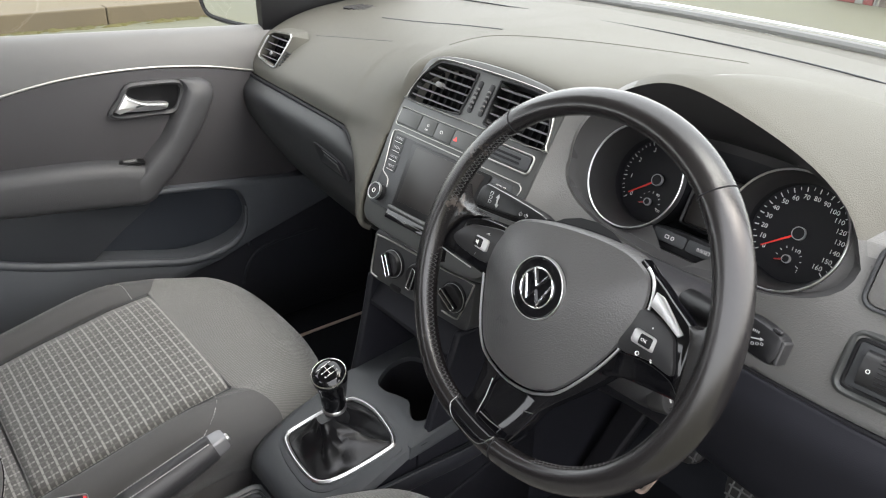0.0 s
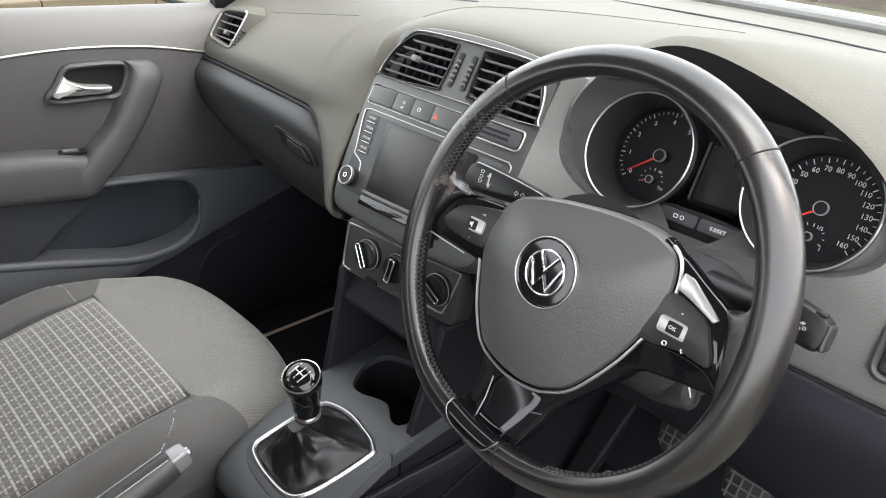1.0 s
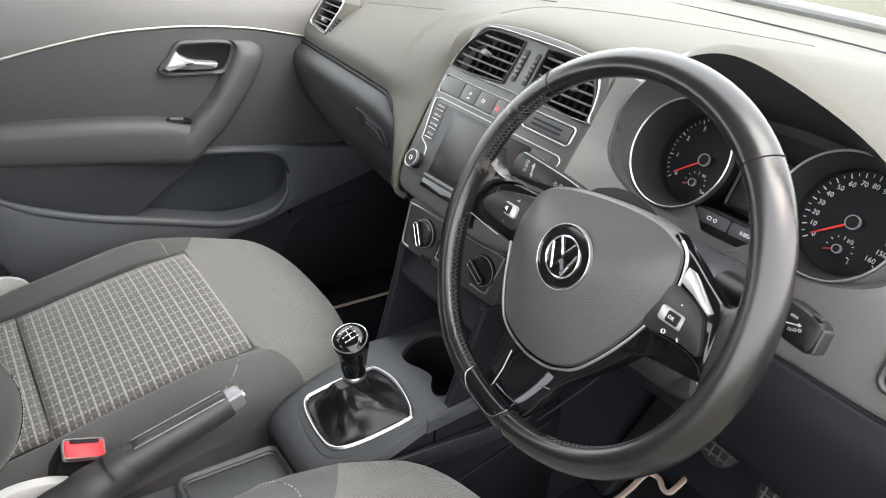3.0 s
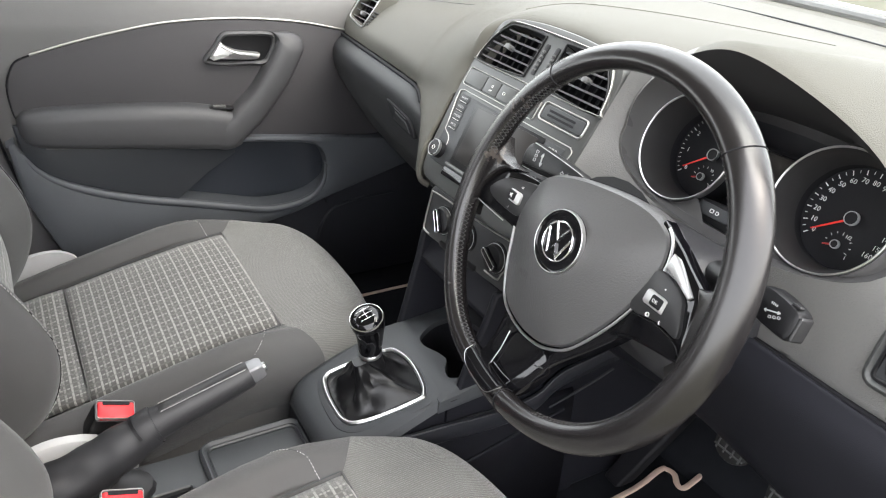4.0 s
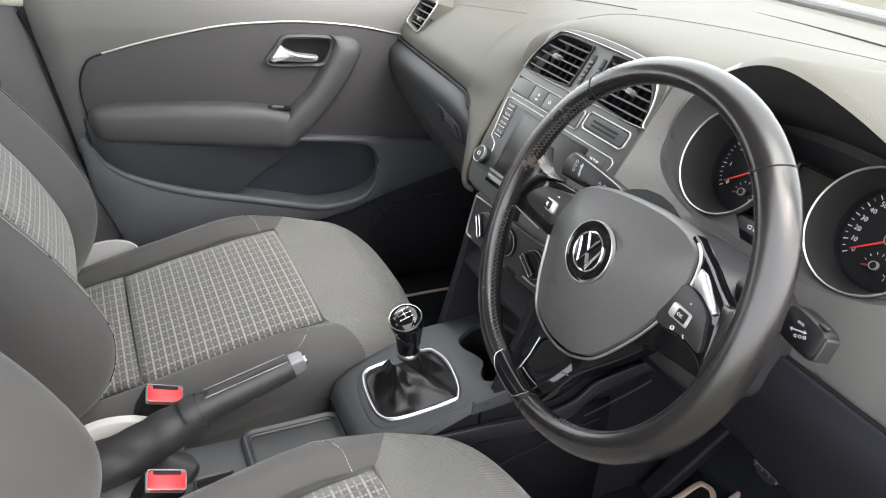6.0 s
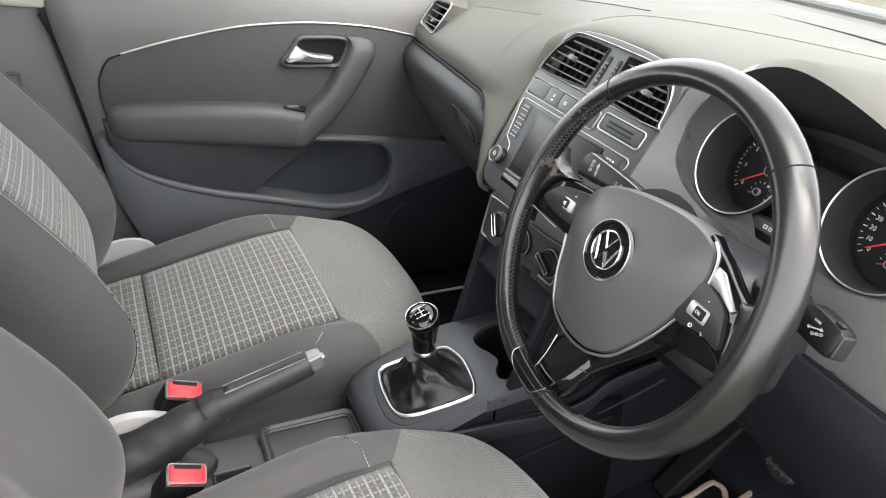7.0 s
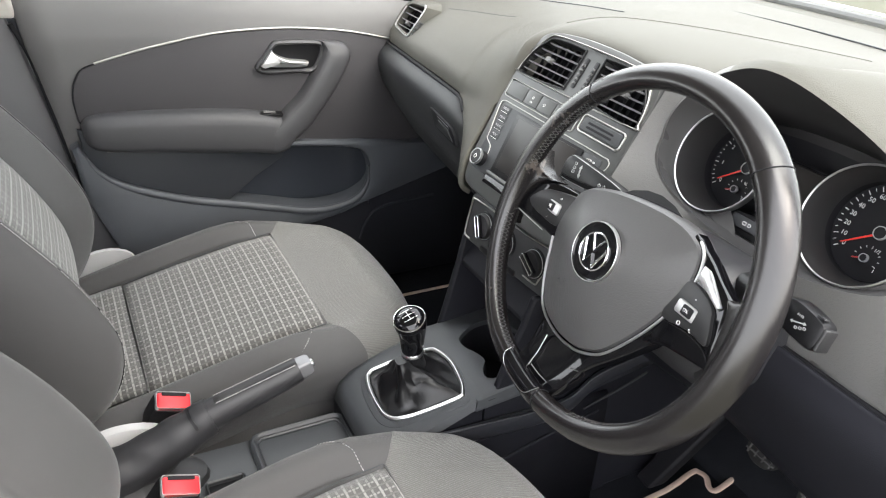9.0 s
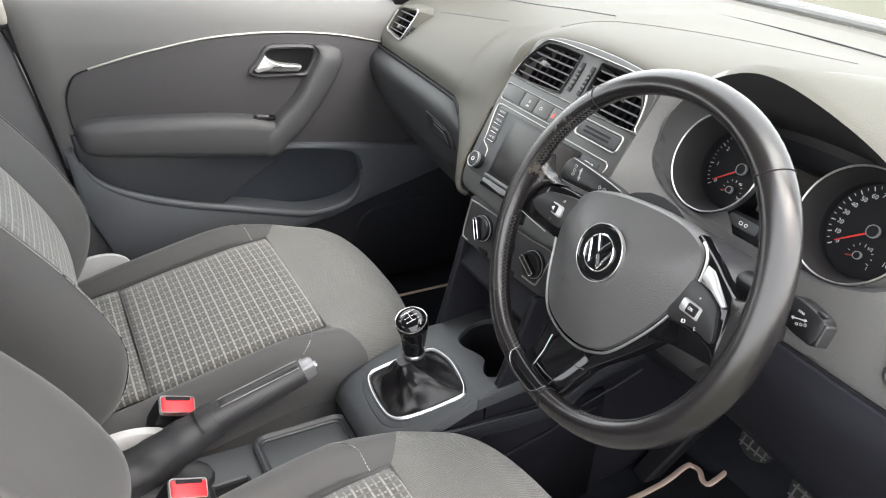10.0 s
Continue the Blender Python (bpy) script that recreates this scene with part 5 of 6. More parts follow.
def cross_stitch(a0, a1):
    """Crossed threads along the inside of the rim."""
    bb = bmesh.new()
    n = int((a1 - a0) / 1.6)
    for i in range(n):
        a = a0 + (a1 - a0) * i / n
        pts = [[rim_section(aa, w, 0.0002) for w in (3.45, 4.05)] for aa in (a, a + 1.5)]
        tube([pts[0][0], pts[1][1]], 0.0006, 5, bm=bb)
        tube([pts[0][1], pts[1][0]], 0.0006, 5, bm=bb)
    part("stitching", bb, leather_perf, wheel, "crossed stitching inside the rim", m=RM)


for a0, a1 in ((20, 46), (134, 170), (192, 252), (288, 345)):
    cross_stitch(a0, a1)

def rise(x, y):
    """The spokes climb towards the rim."""
    r = abs(x + 0.0075)
    k = min(1.0, max(0.0, (r - 0.105) / 0.052))
    d = min(1.0, max(0.0, (-y - 0.11) / 0.065))
    return 0.013 * k + 0.012 * d


bag_c = [(q[0], q[1]) for q in spline([(-0.088, 0.030), (-0.055, 0.046), (0, 0.0550), (0.045, 0.056), (0.073, 0.048), (0.085, 0.033), (0.086, 0.004), (0.0685, -0.043), (0.0390, -0.0885), (0.0165, -0.1045), (-0.004, -0.1105), (-0.032, -0.1100), (-0.0620, -0.099), (-0.079, -0.076), (-0.091, -0.046), (-0.100, -0.010)], 5, True)]
cover = part("airbag_cover", plate(bag_c, -0.038, -0.0110, 0.011, dome=0.0190), airbag_skin, wheel, "grained grey airbag cover", m=WM)
low = [q for q in grow(bag_c, 0.0015)]
low = low[20:78]
part("cover_trim", tube([(q[0], q[1], -0.0165) for q in low], 0.0015, 6), chrome, wheel, "satin chrome edge trim", m=WM)
lettering("AIRBAG", 0.0105, WM @ Matrix.Translation((-0.028, -0.056, 0.0034)) @ Matrix.Rotation(radians(8), 4, "X"), airbag_skin, cover)
EM = WM @ Matrix.Translation((-0.0105, -0.0088, 0.0085)) @ Matrix.Scale(0.86, 4)
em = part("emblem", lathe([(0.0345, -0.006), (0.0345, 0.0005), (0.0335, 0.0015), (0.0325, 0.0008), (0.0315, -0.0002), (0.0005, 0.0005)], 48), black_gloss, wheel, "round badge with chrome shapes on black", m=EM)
part("badge_ring", ring(circle(0.0350, n=48), 0.0014, -0.004, 0.0018, 0.0006), chrome, em, m=EM)
part("badge_ring", ring(circle(0.0228, n=48), 0.0020, -0.002, 0.0026, 0.0009), bright_chrome, em, m=EM)
for pts in ([(-0.010, 0.0175), (0.0, 0.0015), (0.010, 0.0175)], [(-0.0185, 0.009), (-0.0075, -0.0165), (0.0, -0.0035), (0.0075, -0.0165), (0.0185, 0.009)]):
    part("badge_bar", tube([(x, y, 0.0016) for x, y in pts], 0.0017, 6), bright_chrome, em, m=EM)

SPOKES = {
    1: dict(plate=[(0.060, 0.046), (0.078, 0.046), (0.105, 0.033), (0.132, 0.021), (0.1390, 0.0135), (0.1445, -0.010), (0.1480, -0.0360), (0.140, -0.040), (0.115, -0.0445), (0.090, -0.049), (0.060, -0.052)],
            pod=[(0.086, 0.0165), (0.112, 0.0120), (0.124, 0.0060), (0.1275, 0.000), (0.1360, -0.0165), (0.1330, -0.0225), (0.110, -0.0215), (0.076, -0.0260), (0.080, 0.0)],
            edge=[(0.076, -0.0290), (0.110, -0.0245), (0.134, -0.0260), (0.1470, -0.0335)], rocker=(0.1005, -0.0077)),
    -1: dict(plate=[(-0.060, 0.030), (-0.080, 0.0245), (-0.118, 0.0225), (-0.137, 0.0180), (-0.1475, 0.0100), (-0.1575, -0.0070), (-0.1660, -0.0235), (-0.1405, -0.0275), (-0.117, -0.0310), (-0.090, -0.034), (-0.060, -0.034)],
             pod=[(-0.1460, -0.0100), (-0.1445, -0.0020), (-0.1336, 0.0095), (-0.120, 0.0145), (-0.086, 0.0195), (-0.094, 0.002), (-0.099, -0.0190), (-0.133, -0.0165)],
             edge=[(-0.1660, -0.0235), (-0.1405, -0.0280), (-0.117, -0.0315)], rocker=(-0.1155, -0.0020))}
for sx in (-1, 1):
    d = SPOKES[sx]
    sp = part("spoke", drape(plate(spline(d["plate"], 3, True), -0.034, -0.018, 0.003), rise), black_gloss, wheel, "gloss black spoke", m=WM)
    part("button_pod", drape(plate(spline(d["pod"], 3, True), -0.020, -0.0135, 0.0015), rise), pod_black, sp, "satin black button pod", m=WM)
    part("spoke_trim", tube([(x, y, -0.0165 + rise(x, y)) for x, y in spline(d["edge"], 4)], 0.0007 if sx < 0 else 0.0004, 6), chrome if sx < 0 else black_plastic, sp, m=WM)
    pm = WM @ Matrix.Translation((*d["rocker"], -0.0125)) @ Matrix.Rotation(radians(-2), 4, "Z")
    part("rocker", plate(rrect(0.028, 0.0130, 0.003), -0.002, 0.0022, 0.001), satin_silver, sp, "silver rocker switch", m=pm)
    part("rocker_centre", plate(rrect(0.0125, 0.0095, 0.0015), 0, 0.0032, 0.001), black_plastic, sp, m=pm)
    if sx > 0:
        # bright reflection on the gloss spoke, modelled as a silver plate
        part("spoke_reflection", drape(plate([(0.0900, 0.0335), (0.0890, 0.0205), (0.1044, 0.0160), (0.1262, 0.0085), (0.1297, 0.0125), (0.0983, 0.0323)][::-1], -0.020, -0.0150, 0.0012), rise), satin_silver, sp, "silver shape for the sky's reflection on the spoke", m=WM)
        lettering("OK", 0.0044, pm @ Matrix.Translation((-0.001, 0, 0.0034)), white_print, sp)
        for x, y, f in ((0.0165, 0.0055, 1), (0.0125, -0.0125, -1)):
            part("icon", ring([(x - 0.0017, y - 0.0014 * f), (x + 0.0017, y - 0.0014 * f), (x, y + 0.0016 * f)][::f], 0.0004, 0.0005, 0.0030, 0.0001), white_print, sp, m=pm)
        part("icon", ring(circle(0.0020, -0.0035, -0.0135, 12), 0.0005, -0.001, 0.0006, 0.0001), white_print, sp, m=pm)
        part("icon", plate(rrect(0.0042, 0.0012, 0.0005, 0.002, 0.0128), -0.001, 0.0006, 0), white_print, sp, m=pm)
        part("pod_groove", tube([(0.012, 0.018, 0.0004), (0.009, -0.014, 0.0004)], 0.0003, 5), seal_rubber, sp, m=pm)
    else:
        part("icon", plate([(-0.0016, -0.0014), (0.0004, -0.0014), (0.0018, -0.0028), (0.0018, 0.0028), (0.0004, 0.0014), (-0.0016, 0.0014)][::-1], 0.003, 0.0036, 0), white_print, sp, m=pm)
        for x, y in ((0.008, 0.0125), (-0.001, -0.0130)):
            part("icon", ring([(x - 0.002, y - 0.0011), (x + 0.002, y - 0.0011), (x + 0.002, y + 0.0014)], 0.0004, -0.001, 0.0008, 0.0001), white_print, sp, m=pm)
    # leather web where the spoke meets the rim
    wo = [rim_point(a) for a in (range(-16, 17, 8) if sx > 0 else range(164, 197, 8))]
    inner = [(0.152, 0.046), (0.1465, 0.0260), (0.1330, 0.0225), (0.1385, 0.0125), (0.1440, -0.010), (0.1475, -0.036), (0.152, -0.048)] if sx > 0 else [(-0.163, -0.044), (-0.1655, -0.0245), (-0.157, -0.0065), (-0.147, 0.0105), (-0.1365, 0.0188), (-0.128, 0.0228), (-0.148, 0.0260), (-0.158, 0.038)]
    web = [(q.x, q.y) for q in spline([(q.x, q.y) for q in wo], 3)] + [(q.x, q.y) for q in spline(inner, 3)]
    part("rim_web", drape(holed_plate(web, (), -0.036, -0.0125, 0, 0.0022), rise), leather, wheel, m=WM)

ls = spline([(-0.070, -0.080), (-0.0625, -0.1045), (-0.0580, -0.135), (-0.0600, -0.158), (-0.0560, -0.171), (-0.045, -0.179), (-0.030, -0.182), (-0.010, -0.178), (0.004, -0.167), (0.0140, -0.150), (0.0195, -0.136), (0.028, -0.116), (0.058, -0.081), (0.081, -0.048), (0.060, -0.040), (0.0, -0.060)], 4, True)
hole = [(q.x, q.y) for q in spline([(-0.0420, -0.157), (-0.0395, -0.132), (-0.033, -0.116), (-0.012, -0.109), (0.003, -0.116), (-0.001, -0.133), (-0.010, -0.152), (-0.016, -0.162), (-0.030, -0.162)], 3, True)]
lsp = part("lower_spoke", drape(holed_plate([(q.x, q.y) for q in ls], (hole,), -0.036, -0.019, 0.016, 0.004), rise), black_gloss, wheel, "gloss black lower spoke", m=WM)
part("spoke_inset", drape(plate(hole, -0.036, -0.0215, 0), rise), black_gloss, lsp, m=WM)
for pts in ([(-0.0393, -0.120), (-0.0371, -0.140), (-0.0378, -0.1533), (-0.0377, -0.1605)], [(-0.0345, -0.1547), (-0.0193, -0.1564), (-0.0038, -0.1563), (-0.0087, -0.1662)], [(0.010, -0.1285), (0.0205, -0.1252)]):
    part("inset_rail", tube([(x, y, -0.0178 + rise(x, y)) for x, y in pts], 0.0006, 6), chrome, lsp, m=WM)


def foot_edge(a):
    """How far round the rim the spoke's foot reaches at an angle; its corners are rounded."""
    k = min(1.0, max(0.0, (abs(a - 260.5) - 4.5) / 6.0))
    return 2.25 + 1.4 * (1 - math.sqrt(1 - k * k))


secs = []
for i in range(27):
    a = 250 + 21 * i / 26
    ws = [foot_edge(a) + (4.7 - foot_edge(a)) * j / 12 for j in range(13)]
    secs.append([rim_section(a, w, 0.0016 if 0 < j < 12 else 0.0008) for j, w in enumerate(ws)] + [rim_section(a, w, -0.0015) for w in ws[::-1]])
part("spoke_foot", loft(secs), black_gloss, lsp, "gloss black foot wrapped over the rim", m=RM)
part("spoke_edge", tube([rim_section(a, foot_edge(a), 0.0009) for a in (250 + 21 * i / 40 for i in range(41))], 0.0004, 6), chrome, lsp, m=RM)
hub = part("wheel_hub", tube([WM @ Vector((0, -0.01, -0.03)), WM @ Vector((0, -0.01, -0.075))], [0.075, 0.055], 24), black_plastic, wheel)

# ---- steering column and stalks ----
col = thing("steering_column", "grey plastic steering column shroud with control stalks", "steering column", at=(0.321, 0.15, 0.87))
secs = []
for y, hw, z0, z1 in ((0.072, 0.052, 0.852, 0.934), (0.084, 0.064, 0.822, 0.945), (0.11, 0.073, 0.800, 0.948), (0.15, 0.076, 0.790, 0.942), (0.185, 0.077, 0.788, 0.925), (0.22, 0.077, 0.788, 0.88)):
    secs.append([(0.336 + q[0], y, (z0 + z1) / 2 + q[1]) for q in rrect(2 * hw, z1 - z0, 0.035, n=6)])
part("shroud", loft(secs), shroud_plastic, col, "smooth grey shroud")
IG = frame_of((0.408, 0.102, 0.834), (0, 1, 0.1), (-0.35, -0.1, 1))
lock = part("ignition_lock", lathe([(0.0165, -0.012), (0.0165, 0.004), (0.0150, 0.007), (0.0110, 0.0075), (0.0105, 0.004), (0.0005, 0.004)], 28), pod_black, col, "round ignition lock", m=IG)
part("key_slot", plate(rrect(0.0022, 0.011, 0.0008), 0.003, 0.0046, 0.0002), grey_print, lock, m=IG)
for sx in (-1,):
    LS = frame_of((0.178, 0.092, 0.957), (1, 0.03, 0.06), (0, 0.35, 0.94))
    st = part("stalk", plate(spline([(-0.052, 0.004), (-0.046, 0.016), (-0.030, 0.017), (0.048, 0.006), (0.052, -0.004), (0.046, -0.012), (-0.036, -0.014), (-0.050, -0.010)], 4, True), -0.016, 0.0, 0.005), black_plastic, col, "indicator stalk with printed symbols", m=LS)
    part("stalk_edge", ring(spline([(-0.051, 0.004), (-0.045, 0.0155), (-0.030, 0.0165), (0.047, 0.0055), (0.051, -0.004), (0.045, -0.0115), (-0.036, -0.0135), (-0.049, -0.010)], 4, True), 0.0010, -0.006, -0.0025, 0.0003), grey_print, st, m=LS)
    for k in range(3):
        part("icon", ring([(-0.034, 0.0085 - 0.0062 * k), (-0.030, 0.0085 - 0.0062 * k), (-0.028, 0.0108 - 0.0062 * k), (-0.030, 0.013 - 0.0062 * k), (-0.034, 0.013 - 0.0062 * k)], 0.0008, -0.0005, 0.0008, 0.0001), grey_print, st, m=LS @ Matrix.Translation((-0.004, 0.001, 0)) @ Matrix.Scale(0.8, 4))
    part("icon", plate([(-0.022, 0.006), (-0.018, 0.012), (-0.0155, 0.007), (-0.017, 0.007), (-0.016, -0.002), (-0.0135, -0.002), (-0.0155, -0.008), (-0.0200, -0.003), (-0.0182, -0.003), (-0.0195, 0.006)][::-1], -0.0005, 0.0008, 0), grey_print, st, m=LS @ Matrix.Translation((-0.004, 0.001, 0)) @ Matrix.Scale(0.8, 4))
    for x, d in ((0.030, -1), (0.040, 1)):
        part("icon", ring([(x + d * 0.0035, -0.003), (x, -0.0065), (x, -0.0045), (x - d * 0.003, -0.0045), (x - d * 0.003, -0.0015), (x, -0.0015), (x, 0.0005)] if d < 0 else [(x + d * 0.0035, -0.003), (x, 0.0005), (x, -0.0015), (x - d * 0.003, -0.0015), (x - d * 0.003, -0.0045), (x, -0.0045), (x, -0.0065)], 0.0006, -0.0005, 0.0008, 0.0001), grey_print, st, m=LS @ Matrix.Translation((-0.004, 0.001, 0)) @ Matrix.Scale(0.8, 4))
    part("stalk_arm", tube([(0.215, 0.100, 0.952), (0.26, 0.12, 0.935)], [0.010, 0.014], 12), black_plastic, st)
RS = frame_of((0.490, 0.082, 0.954), (1, -0.03, -0.08), (0, 0.35, 0.94)) @ Matrix.Scale(0.92, 4)
st = part("stalk", plate(spline([(-0.026, 0.010), (-0.016, 0.0165), (0.012, 0.0135), (0.020, 0.006), (0.018, -0.012), (0.008, -0.0165), (-0.026, -0.012)], 4, True), -0.022, 0.0, 0.005), black_plastic, col, "wiper stalk with printed symbols", m=RS)
part("stalk_tip", plate(rrect(0.005, 0.023, 0.0022, 0.0195, -0.002), -0.020, -0.0012, 0.002), pod_black, st, "dark end cap", m=RS)
part("stalk_button", plate(rrect(0.009, 0.003, 0.0013, 0.010, 0.0150), -0.010, -0.003, 0.001), pod_black, st, m=RS)
part("stalk_arm", tube([(0.465, 0.092, 0.948), (0.40, 0.12, 0.932)], [0.012, 0.015], 12), black_plastic, st)
for k in range(4):
    part("icon", box(-0.010 + 0.003 * k, -0.0088 + 0.003 * k, 0.0085, 0.0120, -0.0005, 0.0008), grey_print, st, m=RS @ Matrix.Translation((-0.003, 0, 0)) @ Matrix.Scale(0.62, 4))
part("icon", plate([(-0.016, -0.004), (-0.0125, -0.0005), (-0.0125, -0.0025), (0.005, 0.0035), (0.0048, 0.0055), (0.010, 0.004), (0.006, 0.0002), (0.0055, 0.0018), (-0.0118, -0.0042), (-0.0112, -0.0062)][::-1], -0.0005, 0.0008, 0), grey_print, st, m=RS @ Matrix.Translation((-0.003, 0, 0)) @ Matrix.Scale(0.62, 4))
for k in range(3):
    part("icon", ring(rrect(0.0046, 0.0042, 0.001, -0.003 + 0.0065 * k, -0.0085 + 0.003 * k), 0.0008, -0.0005, 0.0008, 0.0001), grey_print, st, m=RS @ Matrix.Translation((-0.003, 0, 0)) @ Matrix.Scale(0.62, 4))


# ---- seats ----
def stitches(path, mat, parent, step=0.0050, r=0.0006, name="stitching"):
    """A row of short threads along a line."""
    p = [Vector(q) for q in path]
    bb = bmesh.new()
    left = 0.0
    for a, c in zip(p, p[1:]):
        d = (c - a).length
        if d < 1e-6:
            continue
        s = left
        while s < d:
            u = (c - a) / d
            e = min(s + step * 0.68, d)
            if e - s > 0.0008:
                tube([a + u * s, a + u * e], r, 5, bm=bb)
            s += step
        left = s - d
    return part(name, bb, mat, parent, "pale stitched seam")


def with_uv(ob, fn):
    uvl = ob.data.uv_layers.new(name="UVMap")
    for lp in ob.data.loops:
        uvl.data[lp.index].uv = fn(ob.data.vertices[lp.vertex_index].co)
    return ob


CUSH = ((-0.58, 0.492, 0.225), (-0.50, 0.508, 0.243), (-0.42, 0.528, 0.252), (-0.30, 0.558, 0.255), (-0.18, 0.583, 0.255), (-0.10, 0.592, 0.254), (-0.045, 0.596, 0.252), (-0.015, 0.595, 0.244), (0.012, 0.590, 0.230), (0.036, 0.580, 0.206), (0.056, 0.563, 0.172), (0.070, 0.542, 0.138), (0.079, 0.515, 0.105), (0.082, 0.47, 0.085))


def cushion_z(y):
    for (y0, z0, _), (y1, z1, _) in zip(CUSH, CUSH[1:]):
        if y0 <= y <= y1:
            return z0 + (z1 - z0) * (y - y0) / (y1 - y0)
    return CUSH[0][1]


def seat(name, cx, label, back=0.0):
    """A front seat, centred on x = cx; back: how much further back its cover is divided."""
    th = thing(name, label, "car seat", group="front seats", at=(cx, -0.2, 0.31))
    def section(y, z, w, bend=0.0):
        """Across the cushion: side bolsters that melt into a rounded nose."""
        f = min(1.0, max(0.0, (-0.050 - y) / 0.13))
        top = [(-w + 0.036, -0.11), (-w + 0.012, -0.066), (-w + 0.006, -0.022), (-w + 0.026, 0.012), (-w + 0.056, 0.020), (-0.178, 0.0), (-0.168, -0.010), (-0.08, -0.006), (0.0, -0.006)]
        top = top + [(-x, dz) for x, dz in top[-2::-1]]
        out = []
        for k, (x, dz) in enumerate(top):
            a = math.pi * k / 16
            c = math.cos(a)
            nx, nz = -w * math.copysign(abs(c) ** 0.72, c), -0.11 + 0.118 * math.sin(a) ** 0.60
            out.append((nx + (x - nx) * f, nz + (dz - nz) * f))
        line = spline(out, 4)
        return [(cx + q[0], y + bend * min(1.0, max(0.0, abs(q[0]) / w - 0.66) / 0.28) ** 0.8, z + q[1]) for q in line] + [(cx + w * 0.92, y + bend, min(z - 0.12, 0.40)), (cx - w * 0.92, y + bend, min(z - 0.12, 0.40))]

    split = section(-0.112 - back, cushion_z(-0.112 - back), 0.2542, 0.044)
    cushion = part("cushion", smooth_loft([section(*q) for q in CUSH if q[0] < -0.15] + [split]), seat_fabric, th)
    skin = BVHTree.FromPolygons([v.co.copy() for v in cushion.data.vertices], [list(p.vertices) for p in cushion.data.polygons])
    part("cushion_nose", smooth_loft([split] + [section(*q) for q in CUSH if q[0] > -0.02]), nose_fabric, th, "paler ribbed cloth front")
    rows = []
    for j in range(21):
        y = -0.391 - back + 0.279 * j / 20
        rows.append([(cx + x, y, cushion_z(y) + 0.0005 + 0.004 * (1 - (x / 0.165) ** 2) - 0.004 * (abs(x) / 0.165) ** 6) for x in [0.165 * (k / 8 - 1) for k in range(17)]])
    with_uv(part("cushion_insert", loft(rows, closed=False), check_fabric, th, "pale checked woven cloth insert", solid=0.010), lambda co: (co.x - cx, co.y))
    rows = []
    for j in range(5):
        y = -0.50 - back + 0.106 * j / 4
        rows.append([(cx + x, y, cushion_z(y) + 0.001 + 0.010 * math.sin(math.pi * j / 4) * 0.4) for x in [0.160 * (k / 8 - 1) for k in range(17)]])
    with_uv(part("rear_insert", loft(rows, closed=False), check_fabric, th, "pale checked woven cloth insert", solid=0.008), lambda co: (co.x - cx, co.y))
    part("insert_groove", tube([(cx - 0.165, -0.3925 - back, cushion_z(-0.3925 - back) - 0.0030), (cx + 0.165, -0.3925 - back, cushion_z(-0.3925 - back) - 0.0020)], 0.0016, 6), seat_fabric, th)
    for sx in (-1, 1):
        p = [(cx + sx * 0.170, y, cushion_z(y) - 0.002) for y in (-0.42 - back, -0.34 - back, -0.26 - back, -0.18 - back, -0.112 - back)]
        part("seam_groove", tube(p, 0.0010, 6), dash_hard, th)
        # the bolster's front seam, curving outwards and down
        q = spline([(cx + sx * 0.170, -0.139 - back, cushion_z(-0.139 - back) + 0.002), (cx + sx * 0.200, -0.146 - back, 0.606), (cx + sx * 0.228, -0.165 - back, 0.598), (cx + sx * 0.246, -0.195 - back, 0.578), (cx + sx * 0.2525, -0.245 - back, 0.535)], 8)
        hits = [skin.find_nearest(v) for v in q]
        q = [h[0] + (h[1] if h[1].z > -0.2 else -h[1]) * 0.0004 for h in hits]
        stitches(q, stitch, th)
        part("bolster_seam", tube(q, 0.0005, 6), dash_hard, th)
    low_q = [skin.find_nearest(Vector((cx + 0.262, y, cushion_z(y) - 0.045)))[0] + Vector((0.0008, 0, 0)) for y in (-0.40, -0.36, -0.32, -0.28, -0.24)]
    if cx < 0:
        stitches(low_q, stitch, th)
    part("front_seam", tube([(cx + x, -0.1115 - back, cushion_z(-0.1115 - back) - 0.0010) for x in (-0.168, 0, 0.168)], 0.0016, 6), seat_fabric, th)
    # backrest: level sections
    LV = ((0.47, 0.19, -0.530, 0.0), (0.52, 0.225, -0.482, 0.5), (0.56, 0.243, -0.448, 0.8), (0.60, 0.252, -0.428, 1.0), (0.65, 0.256, -0.418, 1.0), (0.70, 0.257, -0.426, 1.0), (0.78, 0.257, -0.464, 1.0), (0.86, 0.254, -0.518, 1.0), (0.94, 0.248, -0.580, 0.95), (1.02, 0.236, -0.640, 0.8), (1.09, 0.210, -0.692, 0.5), (1.14, 0.160, -0.730, 0.2), (1.155, 0.10, -0.745, 0.0))
    secs, mid = [], []
    for z, w, yc, f in LV:
        d = 0.055 * f
        prof = [(-w + 0.02, yc - 0.17), (-w, yc - 0.12), (-w - 0.001, yc - 0.055), (-w + 0.012, yc - 0.016), (-w + 0.034, yc), (-w + 0.062, yc - 0.008), (-w * 0.52, yc - 0.75 * d), (-w * 0.45, yc - d - 0.004), (-w * 0.3, yc - d + 0.002), (0, yc - d + 0.004)]
        prof = prof + [(-x, y) for x, y in prof[-2::-1]]
        secs.append([(cx + q[0], q[1], z) for q in spline(prof, 4)])
        mid.append((z, w, yc - d))
    part("backrest", smooth_loft(secs), seat_fabric, th, "dark grey cloth backrest")
    rows, acc = [], 0.0
    driver = cx > 0
